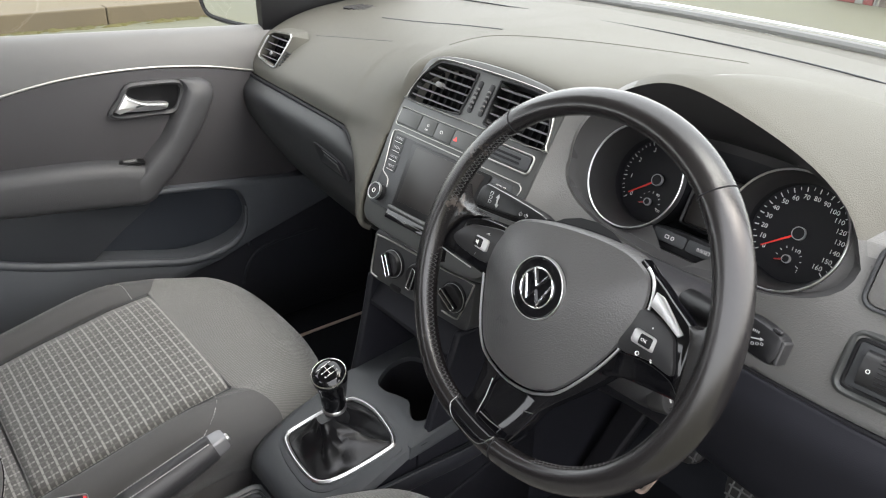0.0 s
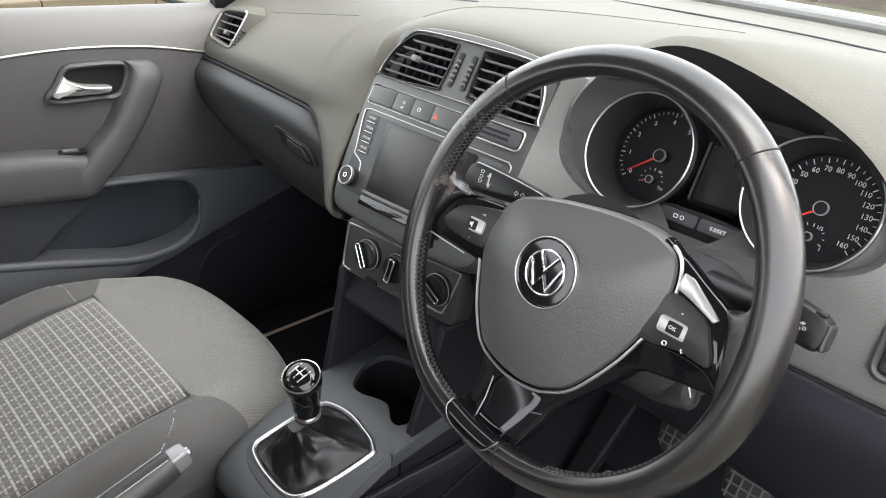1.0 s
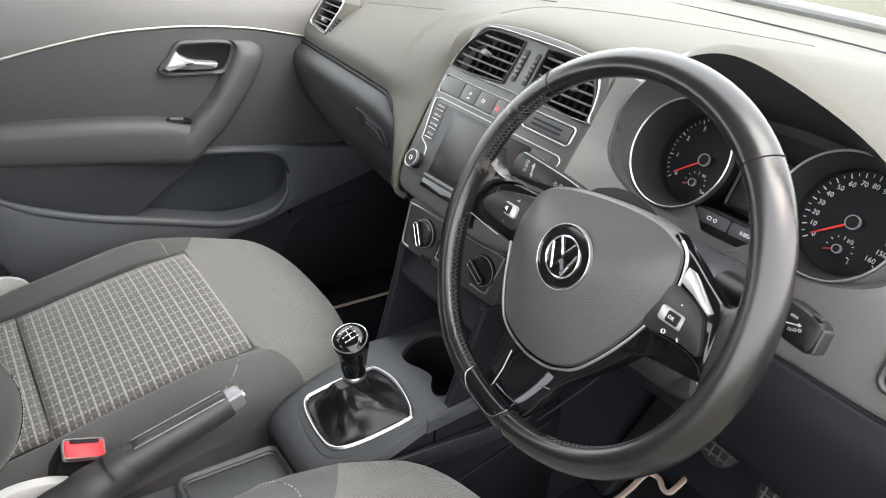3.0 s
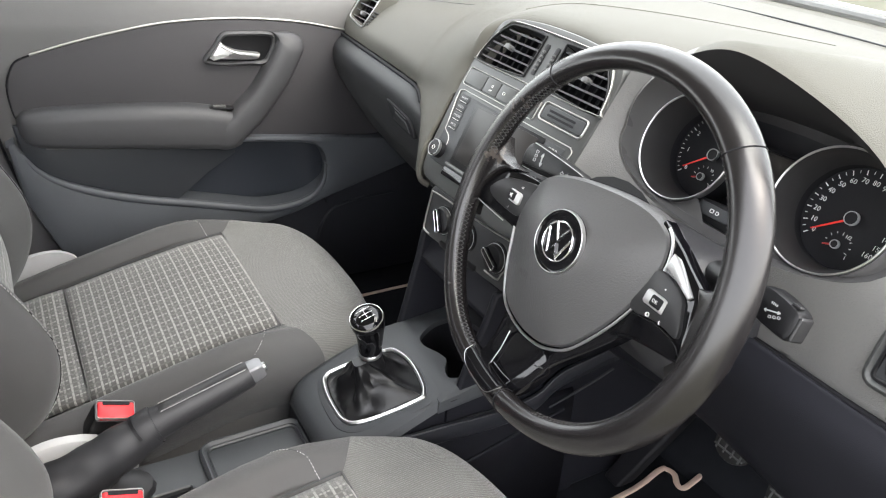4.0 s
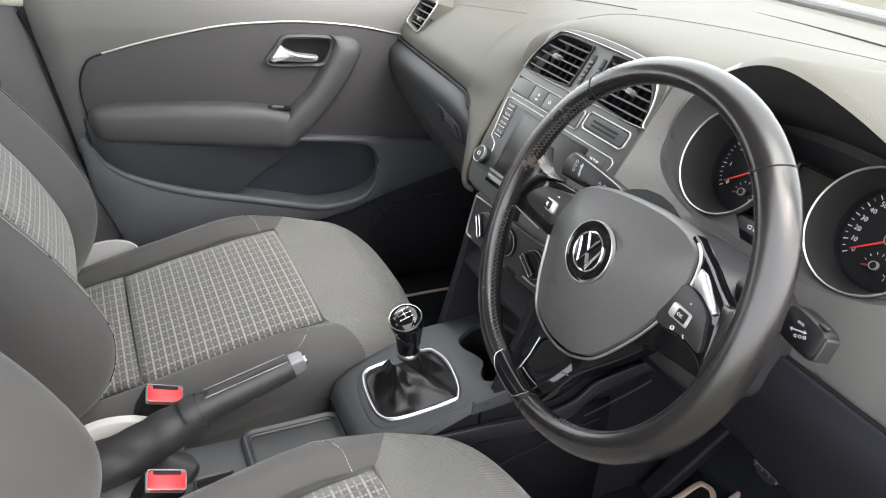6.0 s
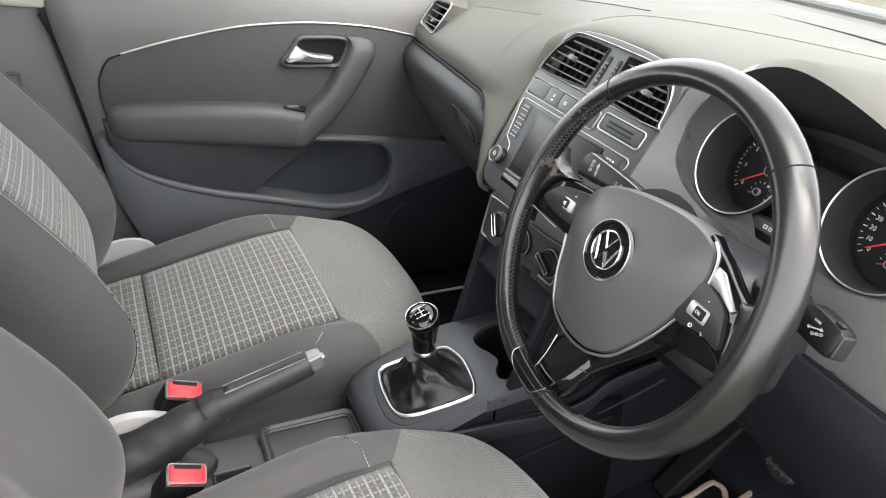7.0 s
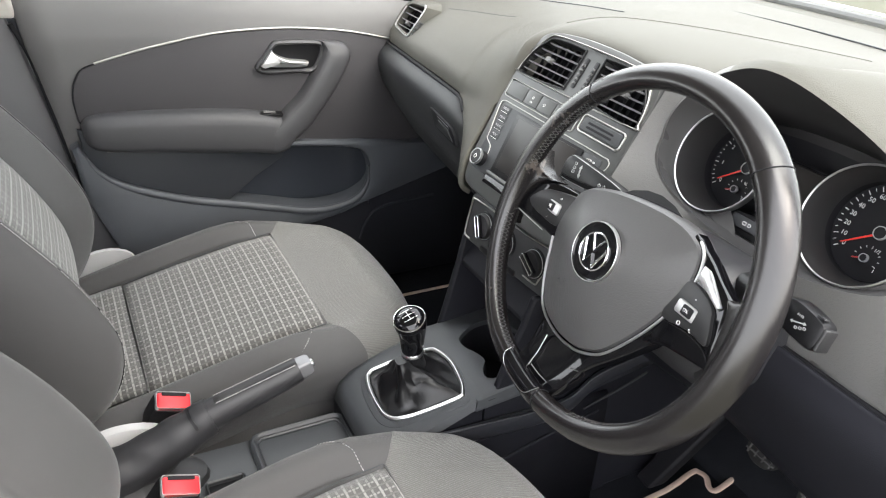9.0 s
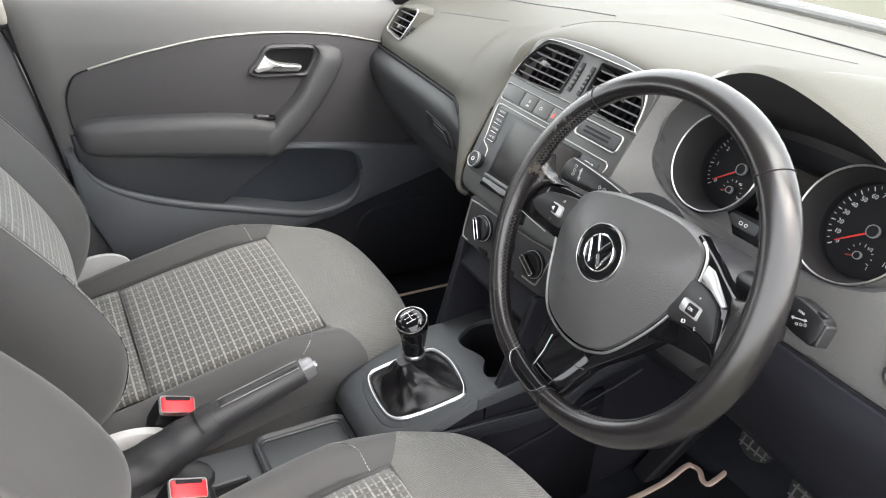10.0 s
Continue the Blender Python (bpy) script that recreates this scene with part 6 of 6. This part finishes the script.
    wide = 0.30 if driver else 0.45
    zs = spline([(z, w, y) for z, w, y in mid[(7 if driver else 2):11]], 4)
    for q in zs:
        rows.append([(cx + x * q.y, q.z + 0.007 - 0.004 * (abs(x) / wide) ** 4, q.x) for x in [wide * (k / 6 - 1) for k in range(13)]])
    with_uv(part("backrest_insert", loft(rows, closed=False), check_fabric, th, "pale checked woven cloth insert", solid=0.008), lambda co: (co.x - cx, co.z * 1.17))
    for sx in (-1, 1):
        p = spline([(cx + sx * (w - 0.030), yc + 0.0012, z) for z, w, yc, f in LV[2:11]], 5)
        if driver and sx < 0:
            continue
        stitches(p, stitch, th)
        part("edge_seam", tube([(q.x - sx * 0.0025, q.y - 0.0006, q.z) for q in p], 0.0008, 6), seal_rubber, th)
    # base, runners and hinge cover
    part("seat_base", loft([[(cx - 0.20, -0.52, z), (cx + 0.20, -0.52, z), (cx + 0.20, -0.02, z), (cx - 0.20, -0.02, z)] for z in (0.315, 0.42)]), black_plastic, th, bevel=0.01)
    for sx in (-1, 1):
        part("hinge_cover", plate(spline([(-0.06, -0.045), (0.055, -0.05), (0.075, -0.01), (0.03, 0.035), (-0.03, 0.045), (-0.07, 0.02)], 4, True), 0, 0.014, 0.005), white_plastic, th, "pale plastic hinge cover", m=frame_of((cx + sx * (0.258 if cx < 0 else 0.236), -0.425, 0.514 if cx < 0 else 0.492), (0, sx, 0), (0, 0, 1)))
    return th


seat("car_seat", -0.335, "dark grey cloth front seat with pale checked insert")
driver_seat = seat("car_seat", 0.325, "dark grey cloth front seat beside the handbrake", 0.004)
driver_seat.location += Vector((0, -0.030, -0.004))


def buckle(pos, label):
    """A belt buckle on a short stalk; pos is the middle of its top end."""
    th = thing("seat_belt_buckle", label, "belt buckle", group="belt buckles", at=(pos[0], pos[1] - 0.03, 0.42))
    m = Matrix.Translation(pos) @ Matrix((Vector((0, 0.94, -0.34)).normalized(), Vector((0.90, -0.15, -0.40)).normalized(), Vector((0.40, 0.32, 0.86)).normalized())).transposed().to_4x4()
    part("buckle_body", plate(rrect(0.052, 0.030, 0.005), -0.105, -0.004, 0.003), black_plastic, th, "black plastic body", m=m)
    part("release_button", plate(rrect(0.046, 0.0235, 0.003, 0.0, 0.0015), -0.010, 0.0035, 0.002), red_plastic, th, "red release button", m=m)
    part("tongue_slot", plate(rrect(0.034, 0.0048, 0.001, 0.0, -0.0078), -0.004, 0.0046, 0.0), seal_rubber, th, m=m)
    part("button_rim", ring(rrect(0.0485, 0.0265, 0.004), 0.0010, -0.008, 0.0026, 0.0004), grey_print, th, m=m)
    part("stalk", tube([m @ Vector((0, 0, -0.10)), m @ Vector((0, 0, -0.16))], 0.012, 10, flat=0.6), black_plastic, th)
    return th


buckle((-0.080, -0.366, 0.577), "black belt buckle with red button beside the passenger seat")
buckle((0.062, -0.383, 0.556), "black belt buckle with red button beside the driver seat")

# ---- passenger door ----
DF = frame_of((-0.69, 0, 0), (0, 1, 0), (0, 0, 1))
door = thing("passenger_door", "closed grey car door with armrest and map pocket", "car door", at=(-0.72, 0, 0.4))
edge_o = [(-0.486, 0.965), (-0.464, 0.90), (-0.434, 0.734), (-0.411, 0.629), (-0.36, 0.497), (-0.30, 0.40), (0.0, 0.37), (0.35, 0.39), (0.47, 0.60), (0.52, 0.80), (0.55, 0.95)]
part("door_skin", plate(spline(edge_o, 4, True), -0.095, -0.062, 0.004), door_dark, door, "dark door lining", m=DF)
# upper lining from the window sill down behind the armrest
rows = []
for v, w in ((1.003, -0.050), (1.005, -0.040), (0.998, -0.024), (0.975, -0.010), (0.945, -0.002), (0.92, 0.0), (0.86, -0.004), (0.78, -0.008), (0.70, -0.008)):
    row = []
    for u in (-0.476, -0.464, -0.440, -0.40, -0.30, -0.15, 0.0, 0.15, 0.30, 0.45, 0.54):
        vv = v - 0.045 * (u + 0.21) * (v - 0.70) / 0.30
        ue = u
        if u < -0.42:
            ue = u + (0.95 - v) * 0.16
        ww = w - (0.022 if u <= -0.470 else 0.010 if u <= -0.46 else 0.0)
        row.append(DF @ Vector((ue, vv, ww)))
    rows.append(row)
part("upper_lining", surface(rows, 4, 5), door_soft, door, "soft grey upper door lining", solid=-0.006)
ins = spline([(-0.3705, 0.8945), (-0.395, 0.884), (-0.410, 0.858), (-0.4147, 0.832), (-0.4125, 0.799), (-0.409, 0.785)], 6)
part("insert_groove", tube([(q[0], q[1], 0.0085) for q in ins], 0.0015, 6), seal_rubber, door, m=DF)
strip = [(-0.3705, 0.8955), (-0.3034, 0.9125), (-0.2412, 0.9252), (-0.1666, 0.9378), (-0.1012, 0.9428), (-0.0221, 0.9437), (0.0483, 0.9394), (0.1216, 0.9304), (0.1945, 0.9151), (0.215, 0.9105)]
part("chrome_strip", tube([(q.x, q.y, 0.0095) for q in spline(strip, 6)], 0.0024, 10, flat=0.8), strip_metal, door, "satin chrome trim strip", m=DF)
part("strip_groove", tube([(q.x, q.y - 0.006, -0.001) for q in spline(strip, 6)], 0.0030, 6), seal_rubber, door, m=DF)
panel_o = [(x, y - 0.001) for x, y in strip] + [(0.34, 0.88), (0.36, 0.685), (0.2664, 0.6776), (0.141, 0.6946), (0.0, 0.703), (-0.06, 0.712), (-0.25, 0.735), (-0.400, 0.752), (-0.409, 0.785), (-0.4125, 0.799), (-0.4147, 0.832), (-0.410, 0.858), (-0.395, 0.884)]
part("insert_panel", holed_plate(panel_o[::-1], (), -0.02, 0.0095, 0, 0.003), door_insert, door, "darker cloth-like insert panel", m=DF)
# armrest: upright sections along the door
secs = []
for u, top, bot, d in ((-0.4095, 0.785, 0.764, 0.012), (-0.405, 0.7925, 0.750, 0.026), (-0.394, 0.799, 0.739, 0.036), (-0.370, 0.8025, 0.7315, 0.041), (-0.330, 0.8025, 0.7265, 0.043), (-0.25, 0.7993, 0.7165, 0.044), (-0.143, 0.7914, 0.7030, 0.045), (-0.085, 0.783, 0.6955, 0.045), (-0.040, 0.771, 0.6905, 0.044), (-0.020, 0.762, 0.697, 0.042)):
    h = top - bot
    secs.append([(u, top - f * h, w * d) for f, w in ((0.0, 0.0), (0.0, 0.30), (0.025, 0.58), (0.08, 0.80), (0.17, 0.94), (0.30, 1.0), (0.60, 0.99), (0.82, 0.95), (0.93, 0.86), (0.985, 0.70), (1.0, 0.45), (1.0, 0.0))])
rest = part("armrest", smooth_loft(secs, 4), door_pad, door, "padded armrest", m=DF)
part("armrest_seam", tube([(q[0], q[1] - 0.001, 0.020) for q in spline([(-0.372, 0.7300), (-0.315, 0.7235), (-0.2076, 0.7105), (-0.0929, 0.6955), (-0.0388, 0.6895)], 5)], 0.0016, 6), door_soft, rest, m=DF)
# grab handle: rows from its outer foot over the face and the ridge to its inner foot
secs = []
for (ox, oy), (rx, ry), lift in (((-0.078, 0.6960), (-0.092, 0.7440), 0.036), ((-0.0414, 0.6932), (-0.0450, 0.7535), 0.0455), ((-0.0043, 0.7225), (-0.0232, 0.7745), 0.047), ((0.0267, 0.7511), (0.0000, 0.7950), 0.047), ((0.050, 0.780), (0.0150, 0.8110), 0.047), ((0.076, 0.815), (0.0330, 0.8380), 0.047), ((0.0945, 0.845), (0.0460, 0.8585), 0.046), ((0.1061, 0.8671), (0.0570, 0.8780), 0.045), ((0.1138, 0.8844), (0.0635, 0.8937), 0.042), ((0.1125, 0.9000), (0.0640, 0.9040), 0.036), ((0.1010, 0.9110), (0.0600, 0.9125), 0.030), ((0.0800, 0.9160), (0.0560, 0.9165), 0.024)):
    o, r = Vector((ox, oy)), Vector((rx, ry))
    a = (r - o).normalized()
    at = lambda p, w: (p.x, p.y, w)
    secs.append([at(o - a * 0.003, -0.005), at(o - a * 0.003, lift * 0.55), at(o, lift * 0.80), at(o + a * 0.005, lift * 0.93), at(o + a * 0.014, lift), at(o.lerp(r, 0.6), lift + 0.001), at(r - a * 0.006, lift), at(r - a * 0.001, lift - 0.003), at(r + a * 0.002, lift - 0.010), at(r + a * 0.005, 0.012), at(r + a * 0.006, -0.005)])
part("grab_handle", smooth_loft(secs, 4), door_pad, door, "sweeping moulded grab handle", m=DF)
bez_o = [(q.x, q.y) for q in spline([(-0.0426, 0.9178), (-0.015, 0.9210), (0.045, 0.9175), (0.062, 0.908), (0.062, 0.888), (0.048, 0.860), (0.030, 0.8525), (0.009, 0.8545), (-0.05, 0.8560), (-0.0745, 0.8620), (-0.0782, 0.8735), (-0.0605, 0.8935)][::-1], 4, True)]
part("handle_bezel", ring(bez_o, 0.0085, -0.012, 0.022, 0.0040), door_pad, door, m=DF)
rec = grow(bez_o, -0.0075)
part("handle_well", plate(rec, -0.014, 0.0115, 0), black_plastic, door, "dark handle recess", m=DF)
lever = [(-0.0479, 0.9040), (-0.0425, 0.8990), (-0.0344, 0.8930), (-0.0172, 0.8855), (0.0050, 0.8815), (0.0276, 0.8776), (0.0265, 0.8710), (0.0180, 0.8660), (-0.025, 0.8685), (-0.0650, 0.8725), (-0.0680, 0.8760), (-0.0574, 0.8918)]
part("inner_handle", plate(spline(lever[::-1], 4, True), 0.012, 0.028, 0.007, dome=0.003), satin_silver, door, "silver door release lever", m=DF)
LK = frame_of((-0.668, -0.056, 0.7755), (0.06, 1, -0.09), (-1, 0.06, 0.10))
lk = part("lock_button", plate(rrect(0.050, 0.018, 0.006, n=4), -0.001, 0.0025, 0.001), black_plastic, door, "lock switch", m=LK)
part("lock_rocker", plate(rrect(0.026, 0.009, 0.003, -0.002, 0.0), 0, 0.006, 0.002), accent_grey, lk, m=LK)
# lower lining with the pocket
pocket = [(-0.0246, 0.6970), (0.0317, 0.6916), (0.1162, 0.6794), (0.1501, 0.6654), (0.1648, 0.6338), (0.1622, 0.5923), (0.1397, 0.5596), (0.0988, 0.5435), (0.0315, 0.5412), (-0.0462, 0.5601), (-0.1323, 0.5830), (-0.2141, 0.6040), (-0.2911, 0.6300), (-0.3531, 0.6590), (-0.3915, 0.6900), (-0.4122, 0.7270)]
low_o = [(q.x, q.y) for q in spline(pocket, 4)] + [(-0.420, 0.748), (-0.434, 0.738), (-0.421, 0.629), (-0.371, 0.499), (-0.33, 0.44), (-0.05, 0.490), (0.06, 0.512), (0.1006, 0.5198), (0.1697, 0.5438), (0.226, 0.5599), (0.2689, 0.5721), (0.36, 0.598), (0.46, 0.628), (0.49, 0.648), (0.40, 0.660), (0.2664, 0.6765), (0.141, 0.6935), (0.0146, 0.7090), (-0.024, 0.710)]
part("lower_lining", holed_plate(low_o, (), -0.07, 0.022, 0, 0.009), door_hard, door, "bluish grey lower lining with map pocket", m=DF)
# pocket back and liner carry the pocket's shade in their colour
part("pocket_back", plate([(-0.418, 0.772), (-0.412, 0.715), (-0.40, 0.685), (-0.33, 0.62), (-0.22, 0.575), (-0.1615, 0.575), (-0.0854, 0.6342), (-0.0281, 0.6703), (-0.020, 0.700), (-0.020, 0.712), (-0.20, 0.738), (-0.30, 0.752), (-0.38, 0.762)], -0.07, 0.006, 0.006), pocket_back_shade, door, "panel behind the map pocket, coloured darker for shade", m=DF)
part("pocket_liner", surface([[(-0.20, v, -0.045), (-0.05, v, -0.045), (0.08, v, -0.043), (0.135, v, -0.034), (0.162, v, -0.010), (0.170, v, 0.015)] for v in (0.530, 0.58, 0.64, 0.684)], 5, 2), door_dark, door, "smooth pocket liner, coloured darker for the pocket's depth", m=DF, solid=0.003)
rim_path = spline(pocket[4:], 5)
part("pocket_rim", tube([(q.x, q.y - 0.004, 0.0165) for q in rim_path], [0.0088 * min(1.0, 0.3 + 0.06 * k, 0.3 + 0.05 * (len(rim_path) - 1 - k)) for k in range(len(rim_path))], 12), door_hard, door, "rounded pocket rim", m=DF)
guard_o = [(-0.05, 0.485), (0.06, 0.507), (0.1006, 0.515), (0.1697, 0.539), (0.226, 0.555), (0.2689, 0.567), (0.36, 0.593), (0.50, 0.635), (0.50, 0.32), (0.0, 0.32)]
guard = part("lower_guard", plate(guard_o[::-1], -0.07, 0.006, 0.004), console_side, door, "black plastic guard below the lining", m=DF)
part("guard_ridge", tube([(q.x, q.y, 0.006) for q in spline([(0.150, 0.440), (0.163, 0.480), (0.190, 0.510), (0.236, 0.521), (0.281, 0.5245), (0.34, 0.527)], 5)], 0.004, 8), console_side, guard, m=DF)
part("door_seal", tube([(q[0] - 0.006, q[1], -0.022) for q in spline(edge_o[:6], 6)], 0.0045, 8), seal_rubber, door, "black rubber door seal", m=DF)
part("window_seal", tube([(-0.734, -0.55, 1.010), (-0.734, 0.0, 0.988), (-0.734, 0.5, 0.966)], 0.004, 8), seal_rubber, door, "black window seal")
gl = part("window_glass", loft([[(-0.735, -0.50, 1.02), (-0.735, 0.42, 0.98)], [(-0.70, -0.50, 1.20), (-0.70, 0.25, 1.17)], [(-0.61, -0.50, 1.38), (-0.61, 0.06, 1.37)]], closed=False), car_glass, door, "clear door window")
gl.visible_shadow = False
part("outer_skin", loft([[(-0.755, -0.50, 0.990), (-0.755, 0.50, 0.950)], [(-0.80, -0.50, 0.95), (-0.80, 0.50, 0.91)], [(-0.83, -0.50, 0.70), (-0.83, 0.50, 0.70)], [(-0.80, -0.50, 0.35), (-0.80, 0.50, 0.35)]], closed=False), car_paint, door, "pale painted outer skin", solid=0.004)

# pillar between the doors
b = plate([(-0.80, 0.40), (-0.80, 0.990), (-0.50, 0.974), (-0.487, 0.93), (-0.445, 0.734), (-0.418, 0.629), (-0.375, 0.497), (-0.32, 0.40)][::-1], -0.09, -0.034, 0.006)
tagged(part("trim_pillar_lower", b, pillar_trim, m=DF), "dark grey plastic pillar trim", "pillar", kind="structure")
b = loft([[(-0.75, -0.66, 0.985), (-0.71, -0.66, 0.985), (-0.71, -0.48, 0.972), (-0.75, -0.48, 0.972)], [(-0.64, -0.62, 1.40), (-0.60, -0.62, 1.40), (-0.60, -0.52, 1.40), (-0.64, -0.52, 1.40)]])
tagged(part("trim_pillar_upper", b, pale_trim, bevel=0.008), "pale upper pillar trim", "pillar", kind="structure")
belt = thing("seat_belt", "black seat belt hanging at the door pillar", "seat belt", at=(-0.69, -0.60, 0.6))
part("webbing", loft([[(-0.700, -0.640, 0.60), (-0.700, -0.592, 0.60)], [(-0.698, -0.640, 0.95), (-0.698, -0.592, 0.95)], [(-0.60, -0.66, 1.30), (-0.60, -0.61, 1.30)]], closed=False), belt_web, belt, solid=0.002)
part("belt_guide", ring(rrect(0.050, 0.030, 0.006), 0.005, 0, 0.008, 0.002), accent_grey, belt, "grey belt guide", m=frame_of((-0.705, -0.565, 0.850), (0, 1, 0), (0, 0, 1)))

# door mirror outside the passenger window
mir = thing("door_mirror", "pale grey door mirror outside the passenger window", "mirror", at=(-0.90, 0.33, 0.95))
MF = frame_of((-0.93, 0.315, 1.015), (0.88, 0.47, 0), (0, 0, 1))
mo = spline([(-0.125, 0.035), (-0.110, -0.045), (-0.06, -0.068), (0.06, -0.075), (0.085, -0.055), (0.085, 0.05), (0.05, 0.070), (-0.09, 0.068)], 5, True)
part("mirror_housing", plate(mo, -0.09, 0.0, 0.012), car_paint, mir, "pale housing", m=MF)
part("mirror_frame", ring(grow(mo, -0.003), 0.010, -0.01, 0.006, 0.003), black_plastic, mir, m=MF)
part("mirror_glass", plate(grow(mo, -0.014), -0.005, 0.002, 0.0), mirror_mat, mir, "mirror glass", m=MF)
part("mirror_arm", tube([(-0.86, 0.37, 0.955), (-0.76, 0.40, 0.955)], [0.030, 0.035], 12), accent_grey, mir)
part("mirror_triangle", plate([(0.255, 0.980), (0.62, 0.955), (0.62, 1.20), (0.40, 1.16), (0.250, 1.06)], -0.04, -0.020, 0.003), black_plastic, mir, m=DF)

# ---- footwells ----
floor_z = 0.31


def mat_thing(name, label, outline, edged):
    th = thing(name, label, "floor mat", group="floor mats", at=(outline[0][0], outline[0][1], floor_z))
    m = Matrix.Translation((0, 0, floor_z))
    part("mat", plate(outline, 0.0, 0.010, 0.003), carpet, th, "black carpet mat", m=m)
    part("mat_edging", tube([(x, y, floor_z + 0.010) for x, y in edged], 0.0055, 8, flat=0.7), mat_edge, th, "beige fabric edging")


mat_thing("passenger_mat", "black carpet mat with beige edging in the passenger footwell", [(-0.585, -0.05), (-0.14, -0.05), (-0.14, 0.44), (-0.585, 0.44)], [(-0.585, -0.05), (-0.585, 0.44), (-0.14, 0.44), (-0.14, -0.05), (-0.585, -0.05)])
dm = [(q.x, q.y) for q in spline([(0.165, -0.05), (0.165, 0.34), (0.148, 0.458), (0.152, 0.474), (0.168, 0.478), (0.186, 0.466), (0.198, 0.468), (0.194, 0.50), (0.180, 0.575), (0.20, 0.60)], 4)] + [(0.60, 0.60), (0.60, -0.05)]
mat_thing("driver_mat", "black carpet mat with beige edging in the driver footwell", dm[::-1], dm)


rubber_rib = material("pale_rib_rubber", (0.095, 0.095, 0.095), 0.6, vary=0.2)


def pedal(name, x, y, z, w, h, label):
    th = thing(name, label, "pedal", group="pedals", at=(x, y, z - 0.05))
    m = frame_of((x, y, z), (1, 0, 0), (0, 0.45, 0.9))
    part("pedal_pad", plate(spline([(-w / 2, h / 2), (w / 2, h / 2), (w / 2 * 1.05, -h * 0.2), (w * 0.25, -h / 2), (-w * 0.25, -h / 2), (-w / 2 * 1.05, -h * 0.2)], 3, True), -0.012, 0.0, 0.003), rubber, th, "ribbed rubber pad", m=m)
    for k in range(4):
        u = -w * 0.36 + w * 0.24 * k
        part("rib", box(u - 0.0012, u + 0.0012, -h * 0.40, h * 0.42, -0.002, 0.003), rubber_rib, th, m=m)
    for k in range(4):
        v = -h * 0.32 + h * 0.22 * k
        part("rib", box(-w * 0.45, w * 0.45, v - 0.0012, v + 0.0012, -0.002, 0.003), rubber_rib, th, m=m)
    part("pedal_arm", tube(spline([(x, y + 0.012, z), (x + 0.005, y + 0.06, z + 0.07), (x + 0.01, y + 0.08, z + 0.24)], 5), 0.009, 8), black_plastic, th)


pedal("clutch_pedal", 0.243, 0.500, 0.452, 0.062, 0.070, "black rubber-covered clutch pedal")
pedal("brake_pedal", 0.377, 0.450, 0.476, 0.062, 0.070, "black rubber-covered brake pedal")
part("foot_rest", loft([[(0.112, 0.36, 0.32), (0.150, 0.36, 0.32), (0.150, 0.40, 0.32), (0.112, 0.40, 0.32)], [(0.112, 0.58, 0.56), (0.175, 0.58, 0.56), (0.175, 0.62, 0.56), (0.112, 0.62, 0.56)]]), seal_rubber, dash, bevel=0.006)
